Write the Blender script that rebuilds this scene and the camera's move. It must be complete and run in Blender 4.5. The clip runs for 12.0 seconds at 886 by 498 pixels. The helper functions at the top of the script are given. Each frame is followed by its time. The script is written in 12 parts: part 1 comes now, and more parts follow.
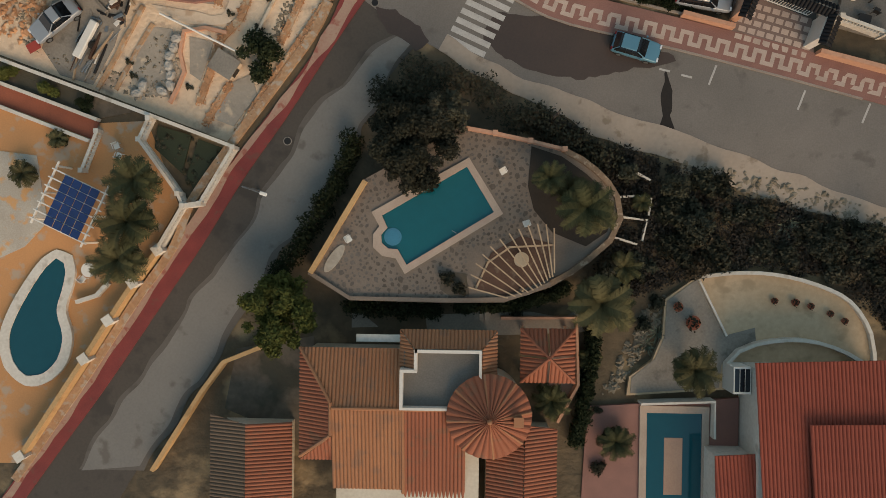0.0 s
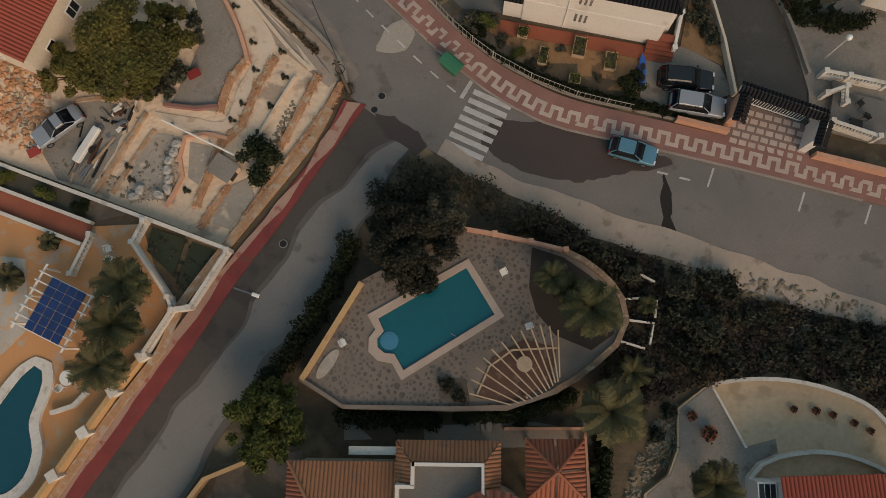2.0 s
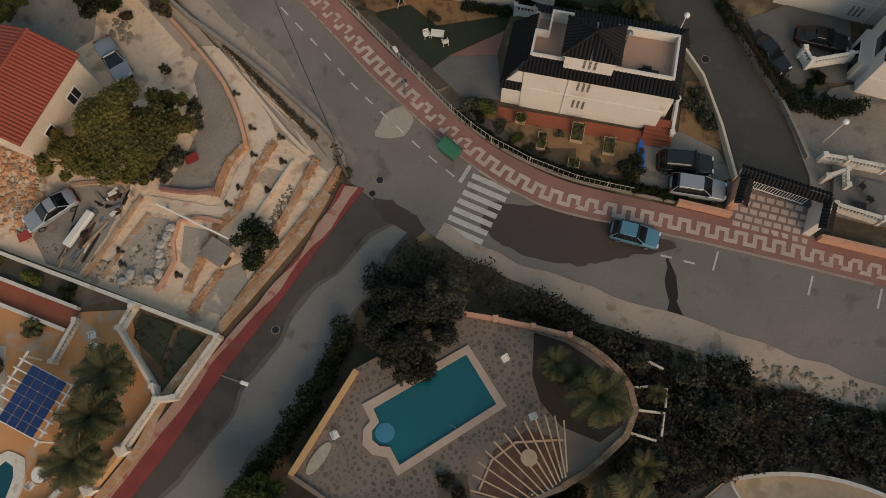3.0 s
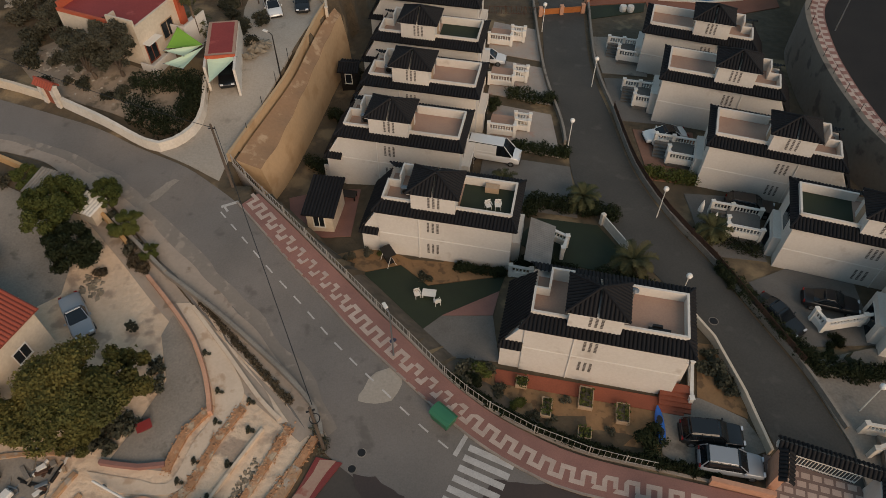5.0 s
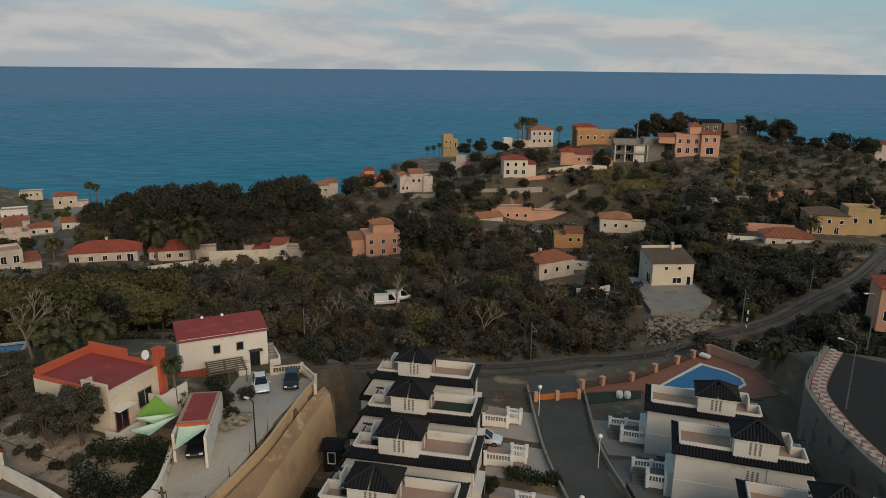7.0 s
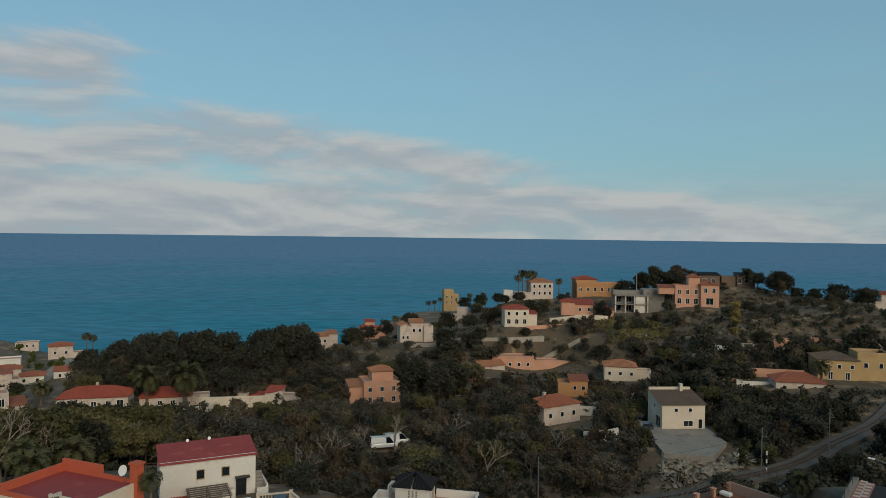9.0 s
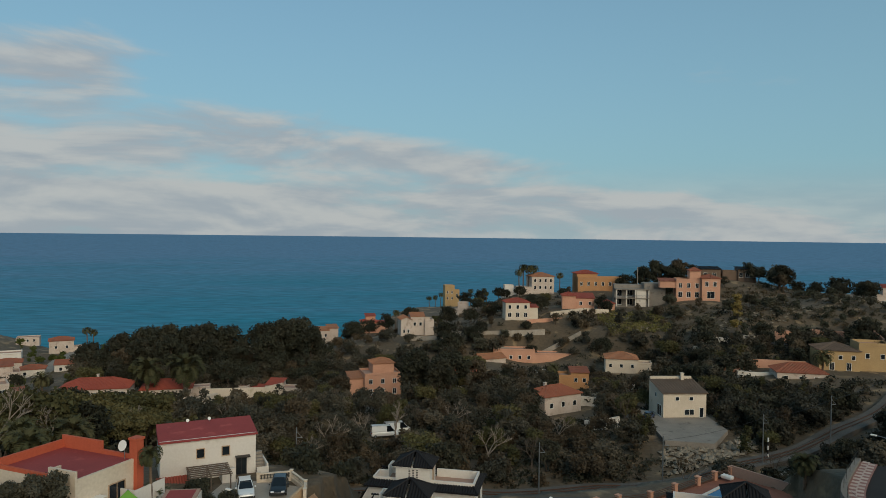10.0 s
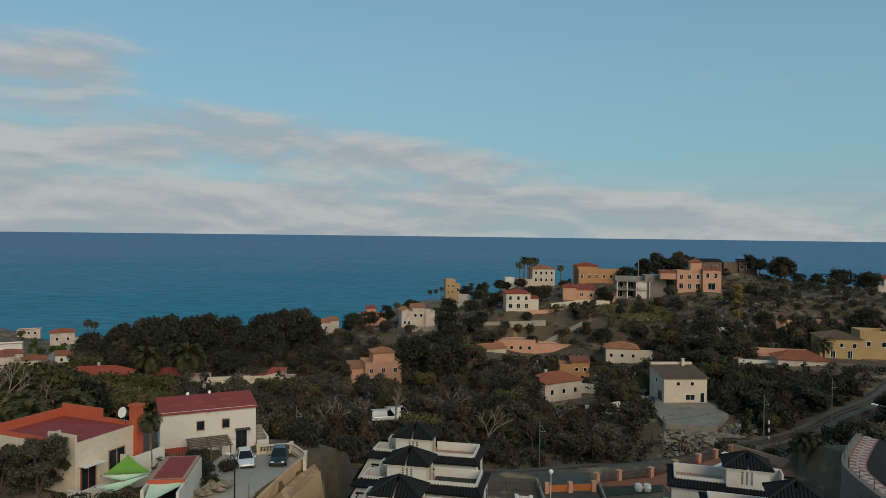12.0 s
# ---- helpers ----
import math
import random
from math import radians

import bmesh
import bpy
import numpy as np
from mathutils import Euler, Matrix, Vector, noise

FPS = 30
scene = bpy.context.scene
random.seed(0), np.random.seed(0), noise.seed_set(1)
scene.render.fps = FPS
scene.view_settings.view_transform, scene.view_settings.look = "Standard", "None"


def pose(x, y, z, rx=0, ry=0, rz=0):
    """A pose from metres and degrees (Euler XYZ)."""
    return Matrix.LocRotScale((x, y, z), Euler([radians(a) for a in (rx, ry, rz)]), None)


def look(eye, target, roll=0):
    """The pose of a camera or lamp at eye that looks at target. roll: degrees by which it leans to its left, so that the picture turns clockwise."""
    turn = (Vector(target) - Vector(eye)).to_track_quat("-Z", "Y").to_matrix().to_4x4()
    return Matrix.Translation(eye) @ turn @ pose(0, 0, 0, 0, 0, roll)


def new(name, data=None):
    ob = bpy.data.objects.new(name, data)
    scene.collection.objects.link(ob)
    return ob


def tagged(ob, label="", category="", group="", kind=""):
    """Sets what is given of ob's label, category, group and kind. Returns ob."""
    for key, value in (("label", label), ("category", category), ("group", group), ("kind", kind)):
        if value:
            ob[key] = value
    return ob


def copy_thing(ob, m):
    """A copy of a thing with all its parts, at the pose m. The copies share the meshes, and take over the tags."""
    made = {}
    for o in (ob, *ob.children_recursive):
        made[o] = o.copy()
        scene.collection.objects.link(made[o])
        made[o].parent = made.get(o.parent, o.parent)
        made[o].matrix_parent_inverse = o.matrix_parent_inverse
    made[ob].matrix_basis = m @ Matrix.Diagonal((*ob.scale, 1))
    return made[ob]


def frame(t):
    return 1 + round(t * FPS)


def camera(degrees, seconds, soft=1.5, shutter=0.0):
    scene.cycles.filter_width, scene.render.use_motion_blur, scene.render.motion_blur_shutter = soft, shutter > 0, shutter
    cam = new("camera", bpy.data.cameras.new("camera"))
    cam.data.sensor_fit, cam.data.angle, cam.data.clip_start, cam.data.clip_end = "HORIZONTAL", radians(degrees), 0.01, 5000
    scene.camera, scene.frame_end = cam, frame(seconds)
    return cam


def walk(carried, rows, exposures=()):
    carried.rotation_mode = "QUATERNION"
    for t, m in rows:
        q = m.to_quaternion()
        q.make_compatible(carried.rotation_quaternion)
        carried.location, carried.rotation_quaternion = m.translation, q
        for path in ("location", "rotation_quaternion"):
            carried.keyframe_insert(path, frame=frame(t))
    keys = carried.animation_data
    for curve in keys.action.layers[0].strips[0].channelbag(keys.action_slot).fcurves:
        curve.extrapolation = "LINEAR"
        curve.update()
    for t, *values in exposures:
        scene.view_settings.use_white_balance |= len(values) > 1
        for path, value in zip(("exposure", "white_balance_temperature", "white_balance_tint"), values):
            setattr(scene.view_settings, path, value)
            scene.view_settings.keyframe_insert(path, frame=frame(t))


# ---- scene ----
# camera: seconds, x, y, z, tilt, lean, heading
cam = camera(65.58, 12.0, 0.8)
PATH = [
    (0, 0.004, 0.006, 55.610, -0.955, 1.742, 0.635),
    (0.5, -0.072, -0.497, 55.255, 1.194, 1.612, 0.636),
    (1, -0.122, -0.991, 54.855, 3.616, 1.559, 0.562),
    (1.5, -0.161, -1.476, 54.325, 6.445, 1.525, 0.524),
    (2, -0.171, -1.885, 53.588, 9.658, 1.505, 0.493),
    (2.5, -0.176, -2.250, 52.737, 13.477, 1.498, 0.445),
    (2.7, -0.169, -2.335, 52.372, 15.066, 1.500, 0.410),
    (4.3, -1.275, -1.600, 48.340, 30.645, 0.100, 0.130),
    (4.5, -1.338, -1.317, 47.753, 33.087, 0.068, 0.035),
    (5, -1.225, -0.246, 45.823, 40.266, -0.087, -0.079),
    (5.5, -1.084, 1.105, 43.610, 48.837, -0.280, -0.109),
    (6, -0.910, 1.416, 41.583, 57.731, -0.393, -0.104),
    (6.5, -0.836, 1.461, 39.656, 66.584, -0.538, -0.146),
    (7, -0.804, 1.611, 37.891, 75.106, -0.552, -0.208),
    (7.25, -0.785, 1.675, 37.070, 79.220, -0.585, -0.205),
    (7.5, -0.769, 1.741, 36.300, 83.198, -0.622, -0.197),
    (7.6, -0.775, 1.770, 36.000, 84.760, -0.620, -0.195),
    (7.7, -0.780, 1.800, 35.690, 86.290, -0.618, -0.192),
    (8, -0.795, 1.890, 34.770, 88.450, -0.650, -0.180),
    (8.4, -0.815, 2.000, 33.570, 88.830, -0.690, -0.165),
    (9.3, -0.860, 2.210, 31.000, 88.845, -0.717, -0.145),
    (9.5, -0.863, 2.248, 30.503, 88.841, -0.719, -0.138),
    (10, -0.790, 2.300, 29.429, 88.836, -0.681, -0.085),
    (10.5, -0.770, 2.317, 28.469, 88.823, -0.703, -0.079),
    (11, -0.764, 2.311, 27.640, 88.819, -0.703, -0.080),
    (11.5, -0.740, 2.308, 26.966, 88.810, -0.702, -0.075),
    (12, -0.670, 2.321, 26.401, 88.788, -0.693, -0.007),
]
# the camera opens up over the dim ground and closes down as the bright sky comes in
walk(cam, [(t, pose(*p)) for t, *p in PATH], [(0, 0.44, 7400, 9), (1.0, 0.38, 7350, 10), (2.5, 0.09, 7150, 12), (4.5, 0.11, 7100, 12), (5.5, 0.1, 6800, 11), (6.5, 0.06, 6600, 7), (7.5, -0.05, 6250, 0), (9.5, -0.08, 6050, -3), (12, -0.08, 6050, -3)])

# ---- sky and sun ----
SUN_UP, SUN_TURN = radians(27), radians(156)
world = bpy.data.worlds.new("sky")
scene.world = world
world.use_nodes = True
wt = world.node_tree
wt.nodes.clear()


def wn(kind, **kw):
    n = wt.nodes.new(kind)
    for k, v in kw.items():
        n.inputs[k].default_value = v
    return n


sky = wt.nodes.new("ShaderNodeTexSky")
sky.sky_type, sky.sun_disc, sky.sun_elevation, sky.sun_rotation = "NISHITA", False, SUN_UP, SUN_TURN
sky.air_density, sky.dust_density, sky.ozone_density = 1.0, 0.3, 2.2
co = wt.nodes.new("ShaderNodeTexCoord")
sep = wt.nodes.new("ShaderNodeSeparateXYZ")
wt.links.new(co.outputs["Generated"], sep.inputs[0])


def wmath(op, a, b=0.0, c=0.0):
    """A math node over sockets or numbers."""
    n = wt.nodes.new("ShaderNodeMath")
    n.operation = op
    for i, v in enumerate((a, b, c)):
        if isinstance(v, (int, float)):
            n.inputs[i].default_value = v
        else:
            wt.links.new(v, n.inputs[i])
    return n.outputs[0]


def wramp(v, lo, hi, a=0.0, b=1.0, smooth=True):
    n = wt.nodes.new("ShaderNodeMapRange")
    n.interpolation_type = "SMOOTHSTEP" if smooth else "LINEAR"
    for i, q in ((1, lo), (2, hi), (3, a), (4, b)):
        n.inputs[i].default_value = q
    wt.links.new(v, n.inputs[0])
    return n.outputs[0]


def wmix(f, a, b):
    n = wt.nodes.new("ShaderNodeMix")
    n.data_type = "RGBA"
    for k, v in (("Factor", f), ("A", a), ("B", b)):
        if isinstance(v, tuple):
            n.inputs[k].default_value = v
        else:
            wt.links.new(v, n.inputs[k])
    return n.outputs["Result"]


up = wmath("MAXIMUM", sep.outputs["Z"], 0.0)
az = wmath("ARCTAN2", sep.outputs["X"], sep.outputs["Y"])


def puffs(shift, scale, detail, stretch):
    """Cloud noise drawn out along the horizon."""
    v = wt.nodes.new("ShaderNodeCombineXYZ")
    wt.links.new(wmath("MULTIPLY", az, 1.0), v.inputs[0])
    wt.links.new(wmath("MULTIPLY_ADD", up, stretch, shift * stretch), v.inputs[1])
    n = wn("ShaderNodeTexNoise", Scale=scale, Detail=detail, Roughness=0.56, Distortion=0.3)
    wt.links.new(v.outputs[0], n.inputs["Vector"])
    return n.outputs[0]


body = puffs(0.0, 3.6, 9.0, 4.2)
lit = puffs(0.014, 3.6, 5.0, 4.2)
wisp = puffs(0.3, 9.0, 7.0, 5.5)
# a long bank that sinks towards the east, a low veil over the sea, and a heap in the west
crest = wmath("MULTIPLY_ADD", wmath("MAXIMUM", wmath("ADD", az, 0.18), 0.0), -0.155, 0.172)
bank = wramp(wmath("SUBTRACT", up, crest), -0.055, 0.035, 1.0, 0.0)
heap = wmath("MULTIPLY", wramp(az, -0.50, -0.34, 1.0, 0.0), wramp(up, 0.20, 0.285, 1.0, 0.0))
thin = wramp(wmath("ABSOLUTE", wmath("SUBTRACT", up, 0.078)), 0.004, 0.022, 0.10, 0.0)
cover = wmath("MAXIMUM", bank, wmath("MULTIPLY", heap, 0.85))
cover = wmath("MULTIPLY", cover, wramp(az, 0.25, 0.75, 1.0, 0.78))
dens = wmath("ADD", wmath("MULTIPLY_ADD", wisp, 0.22, body), wmath("MULTIPLY_ADD", cover, 0.42, -0.36))
dens = wmath("SUBTRACT", dens, thin)
mask = wramp(dens, 0.38, 0.68, 0.0, 0.92)
veil = wramp(up, 0.03, 0.11, 0.55, 0.0)
mask = wmath("MAXIMUM", mask, veil)
shade = wramp(wmath("SUBTRACT", body, lit), -0.09, 0.11)
tone = wmix(shade, (3.3, 3.25, 3.55, 1), (4.55, 4.15, 4.1, 1))
thick = wramp(up, 0.0, 0.36, 0.92, 0.5, False)
clear = wmix(thick, sky.outputs[0], (2.15, 3.3, 3.85, 1))
final = wmix(mask, clear, tone)
bg = wn("ShaderNodeBackground", Strength=0.12)
wt.links.new(final, bg.inputs[0])
wt.links.new(bg.outputs[0], wt.nodes.new("ShaderNodeOutputWorld").inputs[0])

sun = new("sun", bpy.data.lights.new("sun", "SUN"))
sun.data.energy, sun.data.angle, sun.data.color = 2.4, radians(45), (1.0, 0.76, 0.55)
# low sun from behind the camera
sun_way = Vector((math.sin(SUN_TURN) * math.cos(SUN_UP), math.cos(SUN_TURN) * math.cos(SUN_UP), math.sin(SUN_UP)))
sun.matrix_world = look(sun_way * 100, (0, 0, 0))

# ---- materials ----
def rgb(h):
    """Linear colour from a hex string."""
    c = [int(h[i:i + 2], 16) / 255 for i in (0, 2, 4)]
    return tuple(v / 12.92 if v < 0.04045 else ((v + 0.055) / 1.055) ** 2.4 for v in c) + (1,)


def mat(name, a, b=None, rough=0.85, fine=12.0, coarse=0.35, bump=0.3, metal=0.0, spread=0.5, piece=0.0, dist=0.03, stain=None, stain_at=0.6, gloss=0.5, island=0.0):
    """Two tones mixed by fine and coarse noise in object space, with relief. piece: how far each object differs; stain: a third tone in patches."""
    m = bpy.data.materials.new(name)
    m.use_nodes = True
    t = m.node_tree
    p = t.nodes["Principled BSDF"]
    b = b or a
    tc = t.nodes.new("ShaderNodeNewGeometry")
    n1 = t.nodes.new("ShaderNodeTexNoise")
    n1.inputs["Scale"].default_value, n1.inputs["Detail"].default_value = fine, 4
    n2 = t.nodes.new("ShaderNodeTexNoise")
    n2.inputs["Scale"].default_value, n2.inputs["Detail"].default_value = coarse, 5
    for n in (n1, n2):
        t.links.new(tc.outputs["Position"], n.inputs["Vector"])
    ad = t.nodes.new("ShaderNodeMath")
    ad.operation = "MULTIPLY_ADD"
    ad.inputs[1].default_value = 0.45
    t.links.new(n1.outputs[0], ad.inputs[0])
    ml = t.nodes.new("ShaderNodeMath")
    ml.operation = "MULTIPLY"
    ml.inputs[1].default_value = 0.55
    t.links.new(n2.outputs[0], ml.inputs[0])
    t.links.new(ml.outputs[0], ad.inputs[2])
    rg = t.nodes.new("ShaderNodeMapRange")
    for i, v in ((1, 0.5 - 0.36 * spread), (2, 0.5 + 0.36 * spread), (3, 0.0), (4, 1.0)):
        rg.inputs[i].default_value = v
    t.links.new(ad.outputs[0], rg.inputs[0])
    mx = t.nodes.new("ShaderNodeMix")
    mx.data_type = "RGBA"
    mx.inputs["A"].default_value, mx.inputs["B"].default_value = a, b
    t.links.new(rg.outputs[0], mx.inputs["Factor"])
    col = mx.outputs["Result"]
    if stain:
        n3 = t.nodes.new("ShaderNodeTexNoise")
        n3.inputs["Scale"].default_value, n3.inputs["Detail"].default_value = coarse * 2.3, 6
        t.links.new(tc.outputs["Position"], n3.inputs["Vector"])
        r3 = t.nodes.new("ShaderNodeMapRange")
        for i, v in ((1, stain_at), (2, stain_at + 0.09), (3, 0.0), (4, 0.8)):
            r3.inputs[i].default_value = v
        t.links.new(n3.outputs[0], r3.inputs[0])
        m3 = t.nodes.new("ShaderNodeMix")
        m3.data_type = "RGBA"
        m3.inputs["B"].default_value = stain
        t.links.new(r3.outputs[0], m3.inputs["Factor"])
        t.links.new(col, m3.inputs["A"])
        col = m3.outputs["Result"]
    if piece or island:
        hs = t.nodes.new("ShaderNodeHueSaturation")
        if piece:
            rnd = t.nodes.new("ShaderNodeObjectInfo").outputs["Random"]
        else:
            rnd = tc.outputs["Random Per Island"]
        k = piece or island
        rr = t.nodes.new("ShaderNodeMapRange")
        for i, v in ((1, 0.0), (2, 1.0), (3, 1 - k), (4, 1 + k)):
            rr.inputs[i].default_value = v
        t.links.new(rnd, rr.inputs[0])
        t.links.new(rr.outputs[0], hs.inputs["Value"])
        t.links.new(col, hs.inputs["Color"])
        col = hs.outputs["Color"]
    t.links.new(col, p.inputs["Base Color"])
    p.inputs["Roughness"].default_value, p.inputs["Metallic"].default_value = rough, metal
    p.inputs["Specular IOR Level"].default_value = gloss
    if bump:
        bp = t.nodes.new("ShaderNodeBump")
        bp.inputs["Strength"].default_value, bp.inputs["Distance"].default_value = bump, dist
        t.links.new(n1.outputs[0], bp.inputs["Height"])
        t.links.new(bp.outputs[0], p.inputs["Normal"])
    return m


def plain(name, a, rough=0.5, metal=0.0):
    m = bpy.data.materials.new(name)
    m.use_nodes = True
    p = m.node_tree.nodes["Principled BSDF"]
    p.inputs["Base Color"].default_value, p.inputs["Roughness"].default_value, p.inputs["Metallic"].default_value = a, rough, metal
    return m


M_SOIL = mat("dry_soil", rgb("6f6254"), rgb("463f35"), fine=1.6, coarse=0.12, bump=0.6, dist=0.15, stain=rgb("3a382c"), stain_at=0.52)
M_SCRUB = mat("scrub_soil", rgb("62533f"), rgb("41382a"), fine=1.2, coarse=0.1, bump=0.8, dist=0.25, stain=rgb("8a7558"), stain_at=0.56)
M_ASPHALT = mat("asphalt", rgb("77706a"), rgb("655f59"), fine=8, coarse=0.22, bump=0.25, dist=0.01, stain=rgb("5a544e"), stain_at=0.6)
M_ASPHALT_OLD = mat("worn_asphalt", rgb("504841"), rgb("3f3933"), fine=5, coarse=0.16, bump=0.25, dist=0.01, stain=rgb("39342f"), stain_at=0.55, spread=0.8)
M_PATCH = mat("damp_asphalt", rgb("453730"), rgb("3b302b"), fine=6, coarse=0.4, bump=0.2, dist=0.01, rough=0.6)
M_CONCRETE = mat("concrete", rgb("8f867b"), rgb("716a61"), fine=6, coarse=0.3, bump=0.3, dist=0.02, stain=rgb("5d574f"), stain_at=0.6)
M_DRIVE = mat("pale_concrete_drive", rgb("a39a8e"), rgb("8b8276"), fine=5, coarse=0.22, bump=0.3, dist=0.02, stain=rgb("776f65"), stain_at=0.62)
M_RED_PAVE = mat("red_paving", rgb("863a36"), rgb("672c2b"), fine=14, coarse=0.5, bump=0.3, dist=0.01, stain=rgb("6b4038"))
M_PINK_PAVE = mat("pink_paving", rgb("8f665c"), rgb("77554d"), fine=12, coarse=0.5, bump=0.3, dist=0.01)
M_CREAM_TILE = mat("cream_tile", rgb("b9a598"), rgb("a18d81"), fine=12, coarse=0.6, bump=0.25, dist=0.01, piece=0.06)
M_LINE = mat("road_paint", rgb("c5c0ba"), rgb("8f8a85"), fine=9, coarse=1.2, bump=0.1, dist=0.005, spread=0.9)
M_KERB = mat("kerb_stone", rgb("9b8d80"), rgb("80756b"), fine=10, coarse=0.6, piece=0.08)
M_WHITE = mat("white_render", rgb("cfc9c0"), rgb("c1b9af"), fine=5, coarse=0.25, bump=0.12, dist=0.01, stain=rgb("b3a99d"), stain_at=0.64)
M_WHITE_OLD = mat("weathered_white_render", rgb("d4cdc2"), rgb("bbb1a4"), fine=4, coarse=0.3, bump=0.2, dist=0.015, stain=rgb("a59a8c"), stain_at=0.6)
# white render with the pinkish light on the far houses put into its colour
M_SHOREWHITE = mat("aged_white_render", rgb("c2b3a6"), rgb("a8988a"), fine=4, coarse=0.3, bump=0.2, dist=0.015, stain=rgb("96867a"), stain_at=0.58)
M_CREAM = mat("cream_render", rgb("cfc1ae"), rgb("b9aa96"), fine=4, coarse=0.25, bump=0.2, dist=0.015, stain=rgb("ab9b84"), stain_at=0.63)
M_OCHRE = mat("ochre_render", rgb("bfa07c"), rgb("a58a69"), fine=3, coarse=0.16, bump=0.35, dist=0.03, stain=rgb("a3835f"), stain_at=0.55, spread=0.8)
M_PEACH = mat("peach_render", rgb("c4957a"), rgb("ae8067"), fine=4, coarse=0.3, bump=0.2, dist=0.015, stain=rgb("a87a5e"), stain_at=0.62)
M_YELLOW = mat("yellow_render", rgb("b09468"), rgb("977c55"), fine=4, coarse=0.3, bump=0.2, dist=0.015)
M_ORANGE = mat("orange_render", rgb("b08358"), rgb("9a7049"), fine=4, coarse=0.3, bump=0.2, dist=0.015)
M_SLATE = mat("dark_glazed_tile", rgb("1d1c1e"), rgb("131315"), rough=0.7, fine=9, coarse=0.5, bump=0.2, dist=0.01, spread=0.9, gloss=0.22)
M_TILE = mat("terracotta_tile", rgb("9c5d43"), rgb("7a4632"), fine=7, coarse=0.35, bump=0.3, dist=0.015, stain=rgb("7c5540"), stain_at=0.58, spread=0.9)
M_TILE_PALE = mat("pale_terracotta_tile", rgb("a87451"), rgb("885a40"), fine=7, coarse=0.3, bump=0.3, dist=0.015, stain=rgb("85624c"), stain_at=0.56, spread=0.9)
M_TILE_RED = mat("red_tile", rgb("9a4a37"), rgb("813b2c"), fine=7, coarse=0.35, bump=0.3, dist=0.015, spread=0.8)
M_TILE_BROWN = mat("brown_tile", rgb("6f5b4b"), rgb("574739"), fine=7, coarse=0.35, bump=0.3, dist=0.015, spread=0.8)
M_RED_FLAT = mat("red_roof_coating", rgb("8f3a36"), rgb("7c302e"), fine=5, coarse=0.3, bump=0.15, dist=0.01, stain=rgb("9d4b44"), stain_at=0.6)
M_ORANGE_FLAT = mat("orange_roof_coating", rgb("b2573a"), rgb("9f4a31"), fine=5, coarse=0.4, bump=0.15, dist=0.01)
M_TERRA_FLOOR = mat("terracotta_floor", rgb("a98a76"), rgb("96796a"), fine=8, coarse=0.5, bump=0.15, dist=0.01)
M_BEIGE_FLOOR = mat("beige_floor", rgb("b8a790"), rgb("a3937d"), fine=8, coarse=0.5, bump=0.15, dist=0.01)
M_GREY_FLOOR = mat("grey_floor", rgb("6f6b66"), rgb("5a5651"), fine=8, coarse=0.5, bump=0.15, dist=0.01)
M_ORANGE_FLOOR = mat("orange_paving", rgb("c28b5b"), rgb("a97a51"), fine=8, coarse=0.3, bump=0.2, dist=0.01, stain=rgb("a59583"), stain_at=0.55, spread=0.8)
M_COPING = mat("pool_coping", rgb("b39f8f"), rgb("9d897a"), fine=9, coarse=0.6, bump=0.15, dist=0.01)
M_TURF = mat("artificial_turf", rgb("2a3320"), rgb("20281a"), fine=30, coarse=0.6, bump=0.5, dist=0.02)
M_STONE = mat("limestone_rubble", rgb("a39a8d"), rgb("857c70"), fine=4, coarse=0.6, bump=0.6, dist=0.08, piece=0.12)
M_ROCK = mat("limestone_rock", rgb("8f8371"), rgb("675e50"), fine=2.2, coarse=0.35, bump=0.8, dist=0.2, stain=rgb("5c5447"), stain_at=0.56, island=0.15)
M_CRAZY = mat("crazy_paving_slab", rgb("675c52"), rgb("4c443c"), fine=5, coarse=0.8, bump=0.4, dist=0.02, piece=0.14)
M_MORTAR = mat("mortar", rgb("807266"), rgb("695d53"), fine=8, coarse=0.4, bump=0.3, dist=0.02)
M_SANDWALL = mat("sandstone_wall", rgb("c09a6c"), rgb("a8845a"), fine=5, coarse=0.3, bump=0.4, dist=0.03, stain=rgb("98764f"))
M_DRYSTONE = mat("dusty_orange_stone", rgb("b5916f"), rgb("8f6e54"), fine=4, coarse=0.7, bump=0.8, dist=0.08, stain=rgb("a69a8c"), stain_at=0.53)
M_BROWNSTONE = mat("brown_stone_facing", rgb("8b735d"), rgb("665241"), fine=5, coarse=0.9, bump=0.7, dist=0.06, stain=rgb("a08d78"), stain_at=0.56)
M_BRICKRED = mat("red_brick", rgb("94523b"), rgb("7d4431"), fine=9, coarse=0.5, bump=0.4, dist=0.02)
M_WOOD = mat("weathered_wood", rgb("b49a7e"), rgb("937c64"), fine=14, coarse=1.0, bump=0.3, dist=0.01)
M_WOOD_ORANGE = mat("stained_wood", rgb("b06a35"), rgb("97592b"), fine=14, coarse=1.0, bump=0.3, dist=0.01)
M_POLE = mat("old_wood_pole", rgb("5f5348"), rgb("4a4038"), fine=14, coarse=1.0, bump=0.4, dist=0.01)
M_STEEL = mat("galvanised_steel", rgb("8d9092"), rgb("777a7c"), rough=0.45, metal=0.7, fine=10, coarse=1, bump=0.05, dist=0.003)
M_DARKMETAL = mat("dark_metal", rgb("2b2724"), rgb("211e1c"), rough=0.5, metal=0.3, fine=10, coarse=1, bump=0.05, dist=0.003)
